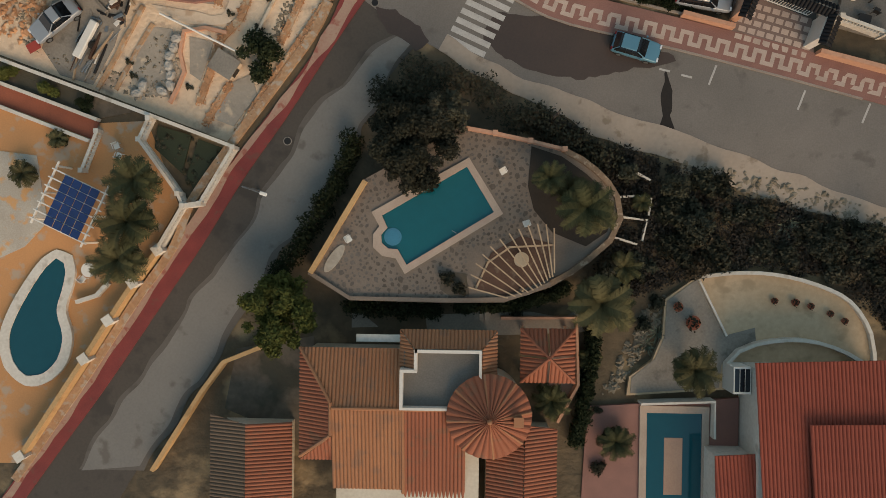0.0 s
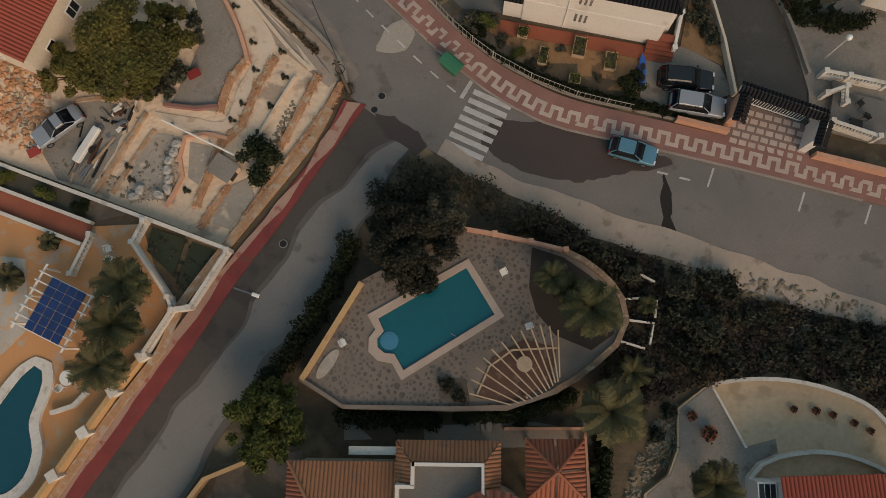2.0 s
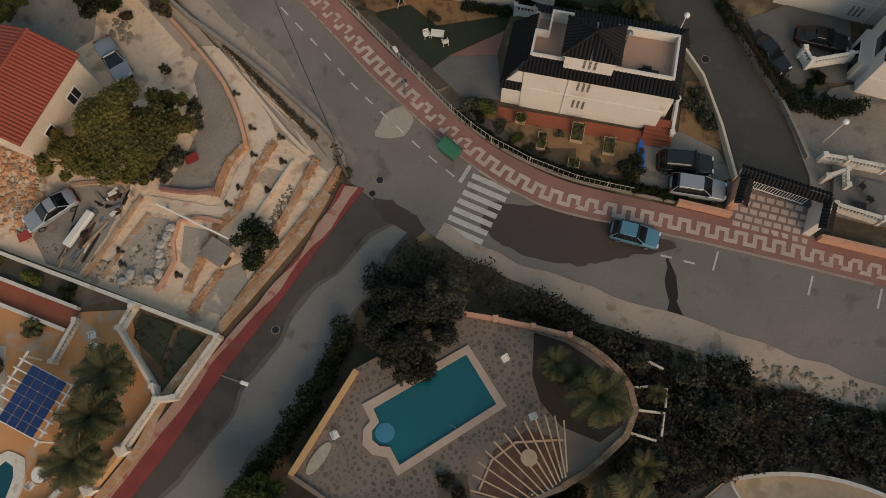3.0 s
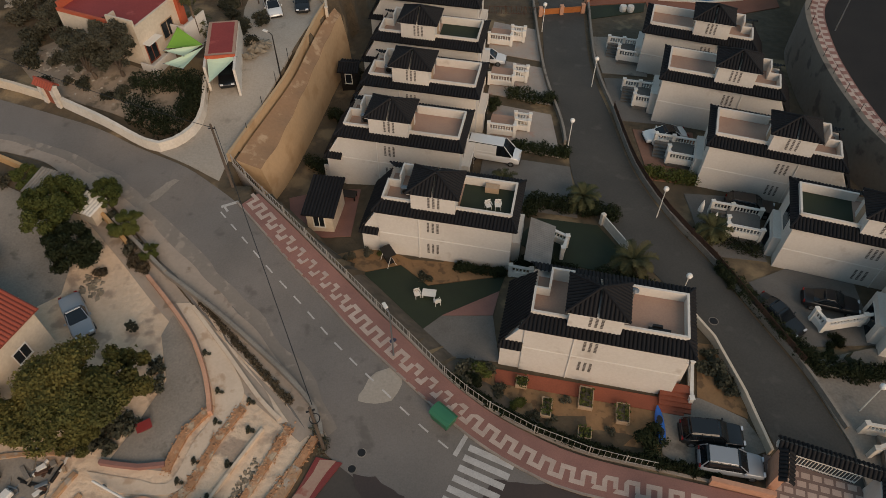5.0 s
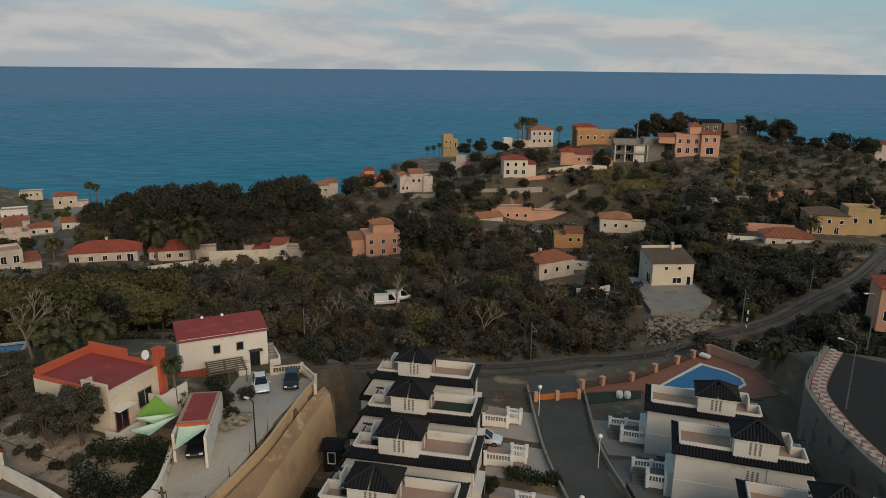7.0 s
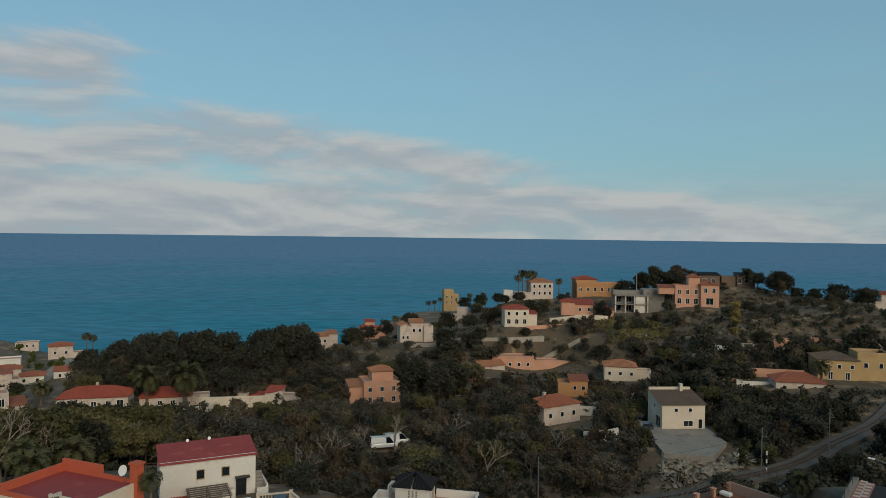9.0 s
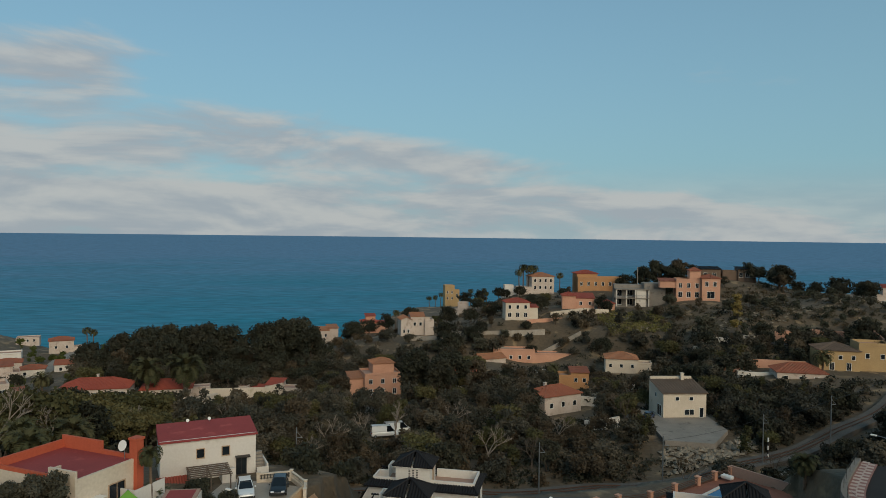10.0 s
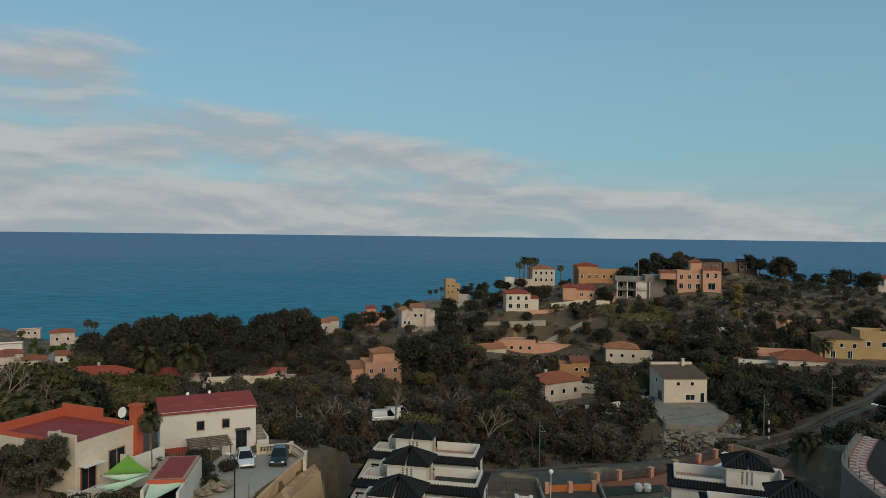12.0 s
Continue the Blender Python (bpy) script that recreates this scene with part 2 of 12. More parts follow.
M_RUST = mat("rusty_steel", rgb("5f4436"), rgb("453228"), rough=0.8, metal=0.3, fine=12, coarse=1, bump=0.3, dist=0.01)
M_BALLAST = mat("ballast", rgb("5f5850"), rgb("48423b"), fine=6, coarse=0.4, bump=0.9, dist=0.1)
M_TRUNK = mat("bark", rgb("5a4d40"), rgb("41372e"), fine=14, coarse=1, bump=0.6, dist=0.03)
M_PALMTRUNK = mat("palm_bark", rgb("6e5b48"), rgb("54463a"), fine=10, coarse=2, bump=0.7, dist=0.04)
M_WHITEPAINT = mat("white_paint", rgb("dcd8d0"), rgb("cfc9c0"), rough=0.6, fine=8, coarse=0.6, bump=0.05, dist=0.005)
M_VENT = plain("vent_block", rgb("5b5550"), 0.7)
M_FENCE = mat("weathered_pale_paint", rgb("aaa59d"), rgb("8d8780"), rough=0.7, fine=8, coarse=0.6, bump=0.05, dist=0.005)
M_TYRE = plain("rubber", rgb("1c1b1b"), 0.8)
M_CARGLASS = plain("car_glass", rgb("14181c"), 0.08)
M_WINDOW = plain("window_glass", rgb("1b2126"), 0.12)
M_BLACK = plain("black_plastic", rgb("161616"), 0.5)
M_GLOBE = plain("opal_globe", rgb("dedad2"), 0.3)
M_SHADE = plain("green_shade_cloth", rgb("6d9936"), 0.8)
M_SHADE_PALE = plain("pale_green_shade_cloth", rgb("b9cbb0"), 0.8)


def leaf(name, a, b, dry=None, share=0.5):
    """Foliage: two greens by spray, a drier tone over whole crowns here and there, and a value of its own for each tree."""
    m = mat(name, a, b, rough=0.75, fine=2.5, coarse=0.6, bump=0.0, spread=0.9, island=0.22, gloss=0.1)
    t = m.node_tree
    p = t.nodes["Principled BSDF"]
    col = p.inputs["Base Color"].links[0].from_socket
    geo, n = t.nodes.new("ShaderNodeNewGeometry"), t.nodes.new("ShaderNodeTexNoise")
    n.inputs["Scale"].default_value, n.inputs["Detail"].default_value = 0.13, 3
    t.links.new(geo.outputs["Position"], n.inputs["Vector"])
    r = t.nodes.new("ShaderNodeMapRange")
    for i, v in ((1, 0.47), (2, 0.63), (3, 0.0), (4, share)):
        r.inputs[i].default_value = v
    t.links.new(n.outputs[0], r.inputs[0])
    mx = t.nodes.new("ShaderNodeMix")
    mx.data_type = "RGBA"
    mx.inputs["B"].default_value = dry or tuple(1.35 * x for x in a[:3]) + (1,)
    t.links.new(r.outputs[0], mx.inputs["Factor"])
    t.links.new(col, mx.inputs["A"])
    hs, oi, rv = t.nodes.new("ShaderNodeHueSaturation"), t.nodes.new("ShaderNodeObjectInfo"), t.nodes.new("ShaderNodeMapRange")
    for i, v in ((1, 0.0), (2, 1.0), (3, 0.78), (4, 1.22)):
        rv.inputs[i].default_value = v
    t.links.new(oi.outputs["Random"], rv.inputs[0])
    t.links.new(rv.outputs[0], hs.inputs["Value"])
    t.links.new(mx.outputs["Result"], hs.inputs["Color"])
    t.links.new(hs.outputs["Color"], p.inputs["Base Color"])
    return m


L_DARK = leaf("dark_foliage", rgb("393a2f"), rgb("272820"), rgb("454034"))
L_WOOD = leaf("woodland_foliage", rgb("45433a"), rgb("2d2d26"), rgb("5a5244"), 0.8)
L_PINE = leaf("pine_foliage", rgb("5b5a30"), rgb("343420"), rgb("665c31"), 0.7)
L_FARPINE = leaf("far_pine_foliage", rgb("565436"), rgb("3b3a27"), rgb("655c3c"))
L_OLIVE = leaf("olive_foliage", rgb("4d4d3f"), rgb("37382f"), rgb("595346"))
L_GREEN = leaf("bright_foliage", rgb("50562b"), rgb("3a4122"), rgb("5c5c30"))
L_BROWN = leaf("dry_foliage", rgb("53493b"), rgb("3d362b"), rgb("635643"))
L_PALM = leaf("palm_frond", rgb("4a4a31"), rgb("343624"), rgb("5f573d"))
L_HEDGE = leaf("hedge_foliage", rgb("272e1c"), rgb("1b2114"), rgb("2f3422"))
L_YELLOW = leaf("yellowing_foliage", rgb("7d6d40"), rgb("635836"), rgb("84703f"))
M_BARE = mat("bare_pale_bark", rgb("8b7f72"), rgb("6b6056"), fine=10, coarse=1, bump=0.4, dist=0.02)


def water(name, a, b, rough=0.08, scale=0.6, bump=0.15, dist=0.05):
    return mat(name, a, b, rough=rough, fine=scale, coarse=scale * 0.15, bump=bump, dist=dist, spread=1.0)


M_POOL_TEAL = water("teal_pool_water", rgb("0b5c64"), rgb("084f58"), scale=1.2, bump=0.05)
M_POOL_DARK = water("dark_pool_water", rgb("0d4a55"), rgb("0a414c"), scale=1.2, bump=0.05)
M_POOL_BLUE = water("blue_pool_water", rgb("0c5788"), rgb("0a4c78"), scale=1.2, bump=0.05)
M_SAND = mat("sandy_verge", rgb("a69788"), rgb("887a6d"), fine=3, coarse=0.35, bump=0.5, dist=0.04, stain=rgb("776858"), stain_at=0.58, spread=0.9)
M_STREET_PALE = mat("pale_worn_asphalt", rgb("7c7770"), rgb("686460"), fine=5, coarse=0.25, bump=0.25, dist=0.01, stain=rgb("5c554e"), stain_at=0.6, spread=0.8)
M_LANE = mat("dark_lane_asphalt", rgb("4a4742"), rgb("3a3834"), fine=6, coarse=0.25, bump=0.25, dist=0.01, stain=rgb("504d47"), stain_at=0.6)


def sea_water():
    """Teal over the shelf near the shore; further out haze is put in as a paler, greyer blue. Weak gloss and small
    waves.
    """
    m = bpy.data.materials.new("sea_water")
    m.use_nodes = True
    t = m.node_tree
    t.nodes.clear()
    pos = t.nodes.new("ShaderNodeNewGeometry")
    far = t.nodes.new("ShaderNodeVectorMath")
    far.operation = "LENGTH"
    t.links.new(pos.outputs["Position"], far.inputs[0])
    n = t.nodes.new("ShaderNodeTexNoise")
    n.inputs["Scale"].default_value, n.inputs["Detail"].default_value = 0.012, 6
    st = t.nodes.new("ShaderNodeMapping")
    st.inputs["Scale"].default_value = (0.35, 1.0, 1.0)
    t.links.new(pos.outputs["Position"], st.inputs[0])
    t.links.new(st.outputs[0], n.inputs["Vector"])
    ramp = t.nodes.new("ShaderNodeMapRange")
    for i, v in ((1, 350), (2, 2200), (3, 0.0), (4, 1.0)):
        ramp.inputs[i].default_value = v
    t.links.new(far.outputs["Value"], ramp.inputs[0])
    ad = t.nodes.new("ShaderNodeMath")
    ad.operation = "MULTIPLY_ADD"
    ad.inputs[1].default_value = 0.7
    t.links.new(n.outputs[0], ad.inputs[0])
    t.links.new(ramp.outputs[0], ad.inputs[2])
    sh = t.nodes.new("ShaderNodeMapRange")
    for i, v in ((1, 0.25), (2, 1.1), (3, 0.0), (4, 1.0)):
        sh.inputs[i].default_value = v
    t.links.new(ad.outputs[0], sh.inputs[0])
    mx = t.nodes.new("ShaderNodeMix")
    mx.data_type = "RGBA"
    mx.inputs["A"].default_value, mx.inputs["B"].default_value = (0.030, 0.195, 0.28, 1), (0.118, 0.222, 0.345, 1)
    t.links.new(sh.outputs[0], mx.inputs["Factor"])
    w = t.nodes.new("ShaderNodeTexNoise")
    w.inputs["Scale"].default_value, w.inputs["Detail"].default_value = 0.16, 5
    t.links.new(st.outputs[0], w.inputs["Vector"])
    bp = t.nodes.new("ShaderNodeBump")
    bp.inputs["Strength"].default_value, bp.inputs["Distance"].default_value = 0.7, 2.0
    t.links.new(w.outputs[0], bp.inputs["Height"])
    d, g = t.nodes.new("ShaderNodeBsdfDiffuse"), t.nodes.new("ShaderNodeBsdfGlossy")
    g.inputs["Roughness"].default_value = 0.25
    # ripples also painted light and dark into the colour, from the wave noise
    rip = t.nodes.new("ShaderNodeMapRange")
    for i, v in ((1, 0.35), (2, 0.65), (3, 0.78), (4, 1.12)):
        rip.inputs[i].default_value = v
    t.links.new(w.outputs[0], rip.inputs[0])
    hv = t.nodes.new("ShaderNodeHueSaturation")
    t.links.new(rip.outputs[0], hv.inputs["Value"])
    t.links.new(mx.outputs["Result"], hv.inputs["Color"])
    t.links.new(hv.outputs["Color"], d.inputs["Color"])
    both = t.nodes.new("ShaderNodeMixShader")
    both.inputs[0].default_value = 0.05
    for k, b in enumerate((d, g)):
        t.links.new(bp.outputs[0], b.inputs["Normal"])
        t.links.new(b.outputs[0], both.inputs[k + 1])
    t.links.new(both.outputs[0], t.nodes.new("ShaderNodeOutputMaterial").inputs[0])
    return m


M_SEA = sea_water()

# ---- the lie of the land ----
# ground heights laid by hand: (x, y, z)
NEAR = [
    (0, 20, -1.8), (22, 13, -1.9), (45, 6, -2.4), (16, 2, -2.2), (22, -12, -3.2), (-5, -16, -2.9), (-17, -12, -3.2),
    (24, -5.5, -3.4), (30, -6.5, -3.4), (19, -8, -3.4), (33, -9, -3.4), (-20, 7, -2.4), (-34, 7, -2.2), (-36, -8, -2.9), (-7, 30, -1.1), (-21, 44, 0.3), (-28, 48, 1.2), (-38, 52, 2.3),
    (-60, 58, 3.5), (-30, 30, -0.8), (-52, 30, 0.5), (-24, 66, 3.0), (-33, 62, 4.2), (-45, 75, 3.0), (-20, 78, 2.0),
    # the spots of 20 m and more are an unseen hill, added to shade the east
    (50, 80, 1.0), (75, 60, 1.0), (92, 10, 24), (80, -22, 22), (70, -45, 20), (105, -10, 30), (62, 14, -1), (52, -12, -2.6), (44, -26, -3.2), (0, -80, -4), (-100, -40, -4), (120, -60, 30), (-200, 60, 0), (-120, 60, 2)]
VALLEY = [
    (-60, 110, -5.0), (-14, 102, -9.2), (14, 105, -10.2), (35, 112, -10.8), (58, 124, -9.5), (82, 142, -8.0), (0, 140, -12.5), (47, 140, -8.1), (29, 164, -12.3),
    (-60, 160, -13.0), (-110, 140, -11.0), (-20, 205, -18.5), (39, 207, -16.2), (30, 232, -13.5), (-50, 214, -21.0), (-90, 187, -16.5), (-80, 204, -19.5),
    (-150, 235, -21.5), (-160, 291, -21.0), (-80, 255, -19.5), (220, 150, 0), (55, 216, -12.0)]
HILL = [
    (-9, 257, -7.8), (-29, 291, -12.0), (-48, 288, -15.0), (27, 253, -0.5), (43, 299, 4.8), (66, 295, 6.7), (51, 267, 2.0), (76, 271, 2.5), (96, 264, 6.2),
    (117, 289, 12.4), (104, 178, -4.3), (142, 243, 9.6), (117, 234, 6.3), (104, 207, -1.3), (63, 244, -1.4), (5, 381, -8.6), (10, 330, -7.0), (120, 340, 2.0), (200, 250, 6.0), (156, 246, 5.0)]
SPOTS = NEAR + VALLEY + HILL
def coast(x):
    k = 1 / (1 + math.exp(-(x + 30) / 9.0))
    return 306 + 92 * k + 8 * math.sin(x * 0.05) - 0.25 * min(0, x + 80) - 0.10 * max(0, x - 60)
def inside(x, y, poly):
    c = False
    for (ax, ay), (bx, by) in zip(poly, poly[1:] + poly[:1]):
        if (ay > y) != (by > y) and x < ax + (y - ay) * (bx - ax) / (by - ay):
            c = not c
    return c
ESTATE = [(-21.0, 47.5), (-20.7, 51.5), (-15.0, 71.0), (-13.2, 80), (-11, 88), (18, 93), (40, 101), (46, 93), (47, 70), (52, 50), (56, 20), (26, 19.5), (10, 22.8), (3.2, 24.6), (-0.3, 27.5), (-3.1, 30.5), (-5.9, 33.6), (-8.6, 36.6), (-12.5, 40.5), (-17.0, 45.2)]
def estate(x, y):
    z = -1.9 - 0.034 * max(0, y - 25)
    if x < -4: z -= 0.14 * min(9, -4 - x) * min(1, max(0, (y - 36) / 12))
    return z
def ground(x, y):
    if inside(x, y, ESTATE): return estate(x, y)
    s = w = 0
    for a, b, c in SPOTS:
        k = 1 / ((x - a) ** 2 + (y - b) ** 2 + 9.0) ** 1.6
        s += c * k; w += k
    z = s / w
    d = coast(x) - y
    if d < 30: z = -36 + (z + 36) * max(0, min(1, (d + 12) / 42)) ** 0.6
    return z

# ---- mesh tools ----
def part(name, bm, material, parent=None, label=""):
    """Links a bmesh as one mesh object, under a thing or a part."""
    me = bpy.data.meshes.new(name)
    bm.to_mesh(me)
    bm.free()
    for m in material if isinstance(material, (list, tuple)) else (material,):
        me.materials.append(m)
    ob = new(name, me)
    if parent is not None:
        ob.parent = parent
    if label:
        tagged(ob, label)
    return ob


def thing(name, m, label, category, group="", kind=""):
    """An empty that carries the parts of a thing."""
    ob = new(name)
    ob.matrix_world = m
    ob.empty_display_size = 0.3
    return tagged(ob, label, category, group, kind)


def box(bm, x0, x1, y0, y1, z0, z1, m=None, bevel=0.0):
    vs = [bm.verts.new((x, y, z)) for z in (z0, z1) for x, y in ((x0, y0), (x1, y0), (x1, y1), (x0, y1))]
    fs = [bm.faces.new([vs[i] for i in q]) for q in ((3, 2, 1, 0), (4, 5, 6, 7), (0, 1, 5, 4), (1, 2, 6, 5), (2, 3, 7, 6), (3, 0, 4, 7))]
    if bevel:
        out = bmesh.ops.bevel(bm, geom=list({e for f in fs for e in f.edges}), offset=bevel, segments=1, affect="EDGES")
        vs = [v for v in out["verts"]] + [v for v in vs if v.is_valid]
        vs = list(dict.fromkeys(vs))
    if m is not None:
        bmesh.ops.transform(bm, matrix=m, verts=vs)
    return vs


def boxes(*specs):
    bm = bmesh.new()
    for s in specs:
        box(bm, *s)
    return bm


def prism(bm, poly, z0, z1, close=True):
    """A solid over a plan polygon; z0 and z1 are heights or functions of x, y."""
    f0 = z0 if callable(z0) else (lambda x, y: z0)
    f1 = z1 if callable(z1) else (lambda x, y: z1)
    lo = [bm.verts.new((x, y, f0(x, y))) for x, y in poly]
    hi = [bm.verts.new((x, y, f1(x, y))) for x, y in poly]
    n = len(poly)
    bm.faces.new(hi)
    if close:
        bm.faces.new(lo[::-1])
    for i in range(n):
        bm.faces.new((lo[i], lo[(i + 1) % n], hi[(i + 1) % n], hi[i]))
    return bm


def tidy(bm):
    bmesh.ops.recalc_face_normals(bm, faces=bm.faces)
    return bm


def tube(bm, pts, r, sides=6, r1=None):
    """A tapering round bar along a line of points."""
    pts = [Vector(p) for p in pts]
    rings = []
    for i, p in enumerate(pts):
        d = (pts[min(i + 1, len(pts) - 1)] - pts[max(i - 1, 0)]).normalized()
        a = d.cross(Vector((0, 0, 1)) if abs(d.z) < 0.95 else Vector((1, 0, 0))).normalized()
        b = d.cross(a)
        k = r if r1 is None else r + (r1 - r) * i / (len(pts) - 1)
        rings.append([bm.verts.new(p + k * (math.cos(t) * a + math.sin(t) * b)) for t in (2 * math.pi * j / sides for j in range(sides))])
    for u, v in zip(rings, rings[1:]):
        for j in range(sides):
            bm.faces.new((u[j], u[(j + 1) % sides], v[(j + 1) % sides], v[j]))
    bm.faces.new(rings[0][::-1])
    bm.faces.new(rings[-1])
    return bm


def ball(bm, c, r, seg=10, squash=1.0):
    return bmesh.ops.create_uvsphere(bm, u_segments=seg, v_segments=max(4, seg * 2 // 3), radius=r, matrix=Matrix.Translation(c) @ Matrix.Diagonal((1, 1, squash, 1)))


def ribbed(bm, pts, step=0.3, h=0.11, thick=0.1):
    """A tiled roof slope over a convex outline whose first two points are its eave; the tile rows run up the slope."""
    pts = [Vector(p) for p in pts]
    e = (pts[1] - pts[0]).normalized()
    n = e.cross(pts[-1] - pts[0]).normalized()
    if n.z < 0:
        n = -n
    u = n.cross(e)
    if u.dot(pts[-1] - pts[0]) < 0:
        u = -u
    flat = [((p - pts[0]).dot(e), (p - pts[0]).dot(u)) for p in pts]
    lo, hi = min(p[0] for p in flat), max(p[0] for p in flat)
    count = max(2, round((hi - lo) / step))
    wave = (0.0, 0.8, 1.0, 0.8)
    last = None
    for i in range(count * 4 + 1):
        s = lo + (hi - lo) * i / (count * 4)
        sc = min(max(s, lo + 1e-4), hi - 1e-4)
        cut = []
        for (ax, ay), (bx, by) in zip(flat, flat[1:] + flat[:1]):
            if (ax - sc) * (bx - sc) < 0:
                cut.append(ay + (sc - ax) * (by - ay) / (bx - ax))
        if len(cut) < 2:
            last = None
            continue
        z = h * wave[i % 4]
        pair = [bm.verts.new(pts[0] + e * s + u * r + n * z) for r in (min(cut), max(cut))]
        foot = bm.verts.new(pts[0] + e * s + u * min(cut) - n * thick)
        if last:
            bm.faces.new((last[0], pair[0], pair[1], last[1]))
            bm.faces.new((last[2], foot, pair[0], last[0]))
        last = pair + [foot]
    return bm


def offset(line, d):
    """A line in plan moved d to its left."""
    out = []
    for i, p in enumerate(line):
        a, b = Vector(line[max(i - 1, 0)][:2]), Vector(line[min(i + 1, len(line) - 1)][:2])
        t = (b - a).normalized()
        out.append((p[0] - t.y * d, p[1] + t.x * d))
    return out


def dense(line, step=1.0):
    """A smooth line through the points, in even steps."""
    pts = [Vector((*p[:2], 0)) for p in line]
    out = []
    for i in range(len(pts) - 1):
        a, b = pts[max(i - 1, 0)], pts[i]
        c, d = pts[i + 1], pts[min(i + 2, len(pts) - 1)]
        n = max(1, int((c - b).length / step))
        for k in range(n):
            t = k / n
            q = 0.5 * (2 * b + (c - a) * t + (2 * a - 5 * b + 4 * c - d) * t * t + (3 * b - a - 3 * c + d) * t ** 3)
            out.append((q.x, q.y))
    out.append((pts[-1].x, pts[-1].y))
    return out


def sheet(bm, left, right, lift, across=6, drop=0.3, high=None):
    """A strip of ground between two lines of equal count, laid over the land, with edges that go down into it."""
    high = high or ground
    rows = []
    for a, b in zip(left, right):
        row = []
        for k in range(across + 1):
            x, y = a[0] + (b[0] - a[0]) * k / across, a[1] + (b[1] - a[1]) * k / across
            row.append((x, y, high(x, y) + lift))
        row = [(row[0][0], row[0][1], row[0][2] - drop)] + row + [(row[-1][0], row[-1][1], row[-1][2] - drop)]
        rows.append([bm.verts.new(p) for p in row])
    for r, s in zip(rows, rows[1:]):
        for k in range(len(r) - 1):
            bm.faces.new((r[k], r[k + 1], s[k + 1], s[k]))
    return tidy(bm)


def evenly(line, n):
    """n points evenly along a line in plan."""
    pts = [Vector(p[:2]) for p in line]
    acc = [0.0]
    for a, b in zip(pts, pts[1:]):
        acc.append(acc[-1] + (b - a).length)
    out = []
    for i in range(n):
        s, k = acc[-1] * i / (n - 1), 0
        while k < len(pts) - 2 and acc[k + 1] < s:
            k += 1
        f = (s - acc[k]) / max(1e-6, acc[k + 1] - acc[k])
        p = pts[k].lerp(pts[k + 1], min(1, max(0, f)))
        d = (pts[k + 1] - pts[k]).normalized()
        out.append((p.x, p.y, math.degrees(math.atan2(d.y, d.x))))
    return out


def wall_run(name, line, thick, low, top, material, label="", parent=None, smooth=False):
    """A wall with thickness along a line in plan; low and top are functions of x, y or heights."""
    line = dense(line) if smooth else [tuple(p[:2]) for p in line]
    l, r = offset(line, thick / 2), offset(line, -thick / 2)
    f0 = low if callable(low) else (lambda x, y: low)
    f1 = top if callable(top) else (lambda x, y: top)
    bm = bmesh.new()
    rows = []
    for (ax, ay), (bx, by), (cx, cy) in zip(l, r, line):
        z0, z1 = f0(cx, cy), f1(cx, cy)
        rows.append([bm.verts.new(p) for p in ((ax, ay, z0), (ax, ay, z1), (bx, by, z1), (bx, by, z0))])
    for p, q in zip(rows, rows[1:]):
        for k in range(4):
            bm.faces.new((p[k], p[(k + 1) % 4], q[(k + 1) % 4], q[k]))
    bm.faces.new(rows[0])
    bm.faces.new(rows[-1][::-1])
    ob = part(name, tidy(bm), material, parent)
    if parent is None:
        tagged(ob, label, "wall", kind="structure")
    return ob

# ---- land, sea, roads ----
def axis(breaks):
    out = []
    for (a, b, s) in breaks:
        n = max(1, round((b - a) / s))
        out += [a + (b - a) * i / n for i in range(n)]
    return out + [breaks[-1][1]]


XS = axis([(-1500, -300, 120), (-300, -120, 12), (-120, -60, 4), (-60, 60, 1.0), (60, 120, 4), (120, 300, 12), (300, 1500, 120)])
YS = axis([(-1500, -100, 120), (-100, -30, 7), (-30, 100, 1.0), (100, 200, 3), (200, 430, 5)])
SEA = -33.0


def land():
    bm = bmesh.new()
    verts = []
    for y in YS:
        row = []
        for x in XS:
            z = ground(x, y)
            if y > 125:
                z += 0.5 * min(0.0, noise.noise(Vector((x * 0.05, y * 0.05, 0)))) + 0.4 * min(0.0, noise.noise(Vector((x * 0.2, y * 0.2, 3))))
            row.append(bm.verts.new((x, y, z)))
        verts.append(row)
    for r, s in zip(verts, verts[1:]):
        for k in range(len(r) - 1):
            bm.faces.new((r[k], r[k + 1], s[k + 1], s[k]))
    ob = part("ground", bm, M_SCRUB)
    for p in ob.data.polygons:
        p.use_smooth = True
    return tagged(ob, "dry scrubby brown hillside soil with pale stones", "ground", kind="structure")


land()


def sea():
    """The sea, rising very slightly with distance so that its edge lies on the true horizon."""
    bm = bmesh.new()
    rows = []
    for r in (0, 200, 400, 700, 1200, 2000, 3000, 4000, 4850):
        ring = []
        for k in range(72):
            a = 2 * math.pi * k / 72
            ring.append(bm.verts.new((r * math.cos(a), r * math.sin(a), SEA + 45.0 * max(0, (r - 700) / 4150) ** 1.2)) if r or not k else ring[0])
        rows.append(ring)
    for r, s in zip(rows, rows[1:]):
        for k in range(72):
            f = [r[k], s[k], s[(k + 1) % 72], r[(k + 1) % 72]]
            bm.faces.new(list(dict.fromkeys(f)))
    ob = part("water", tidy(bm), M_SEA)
    for p in ob.data.polygons:
        p.use_smooth = True
    tagged(ob, "calm deep blue sea reaching the horizon", "sea", kind="structure")


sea()

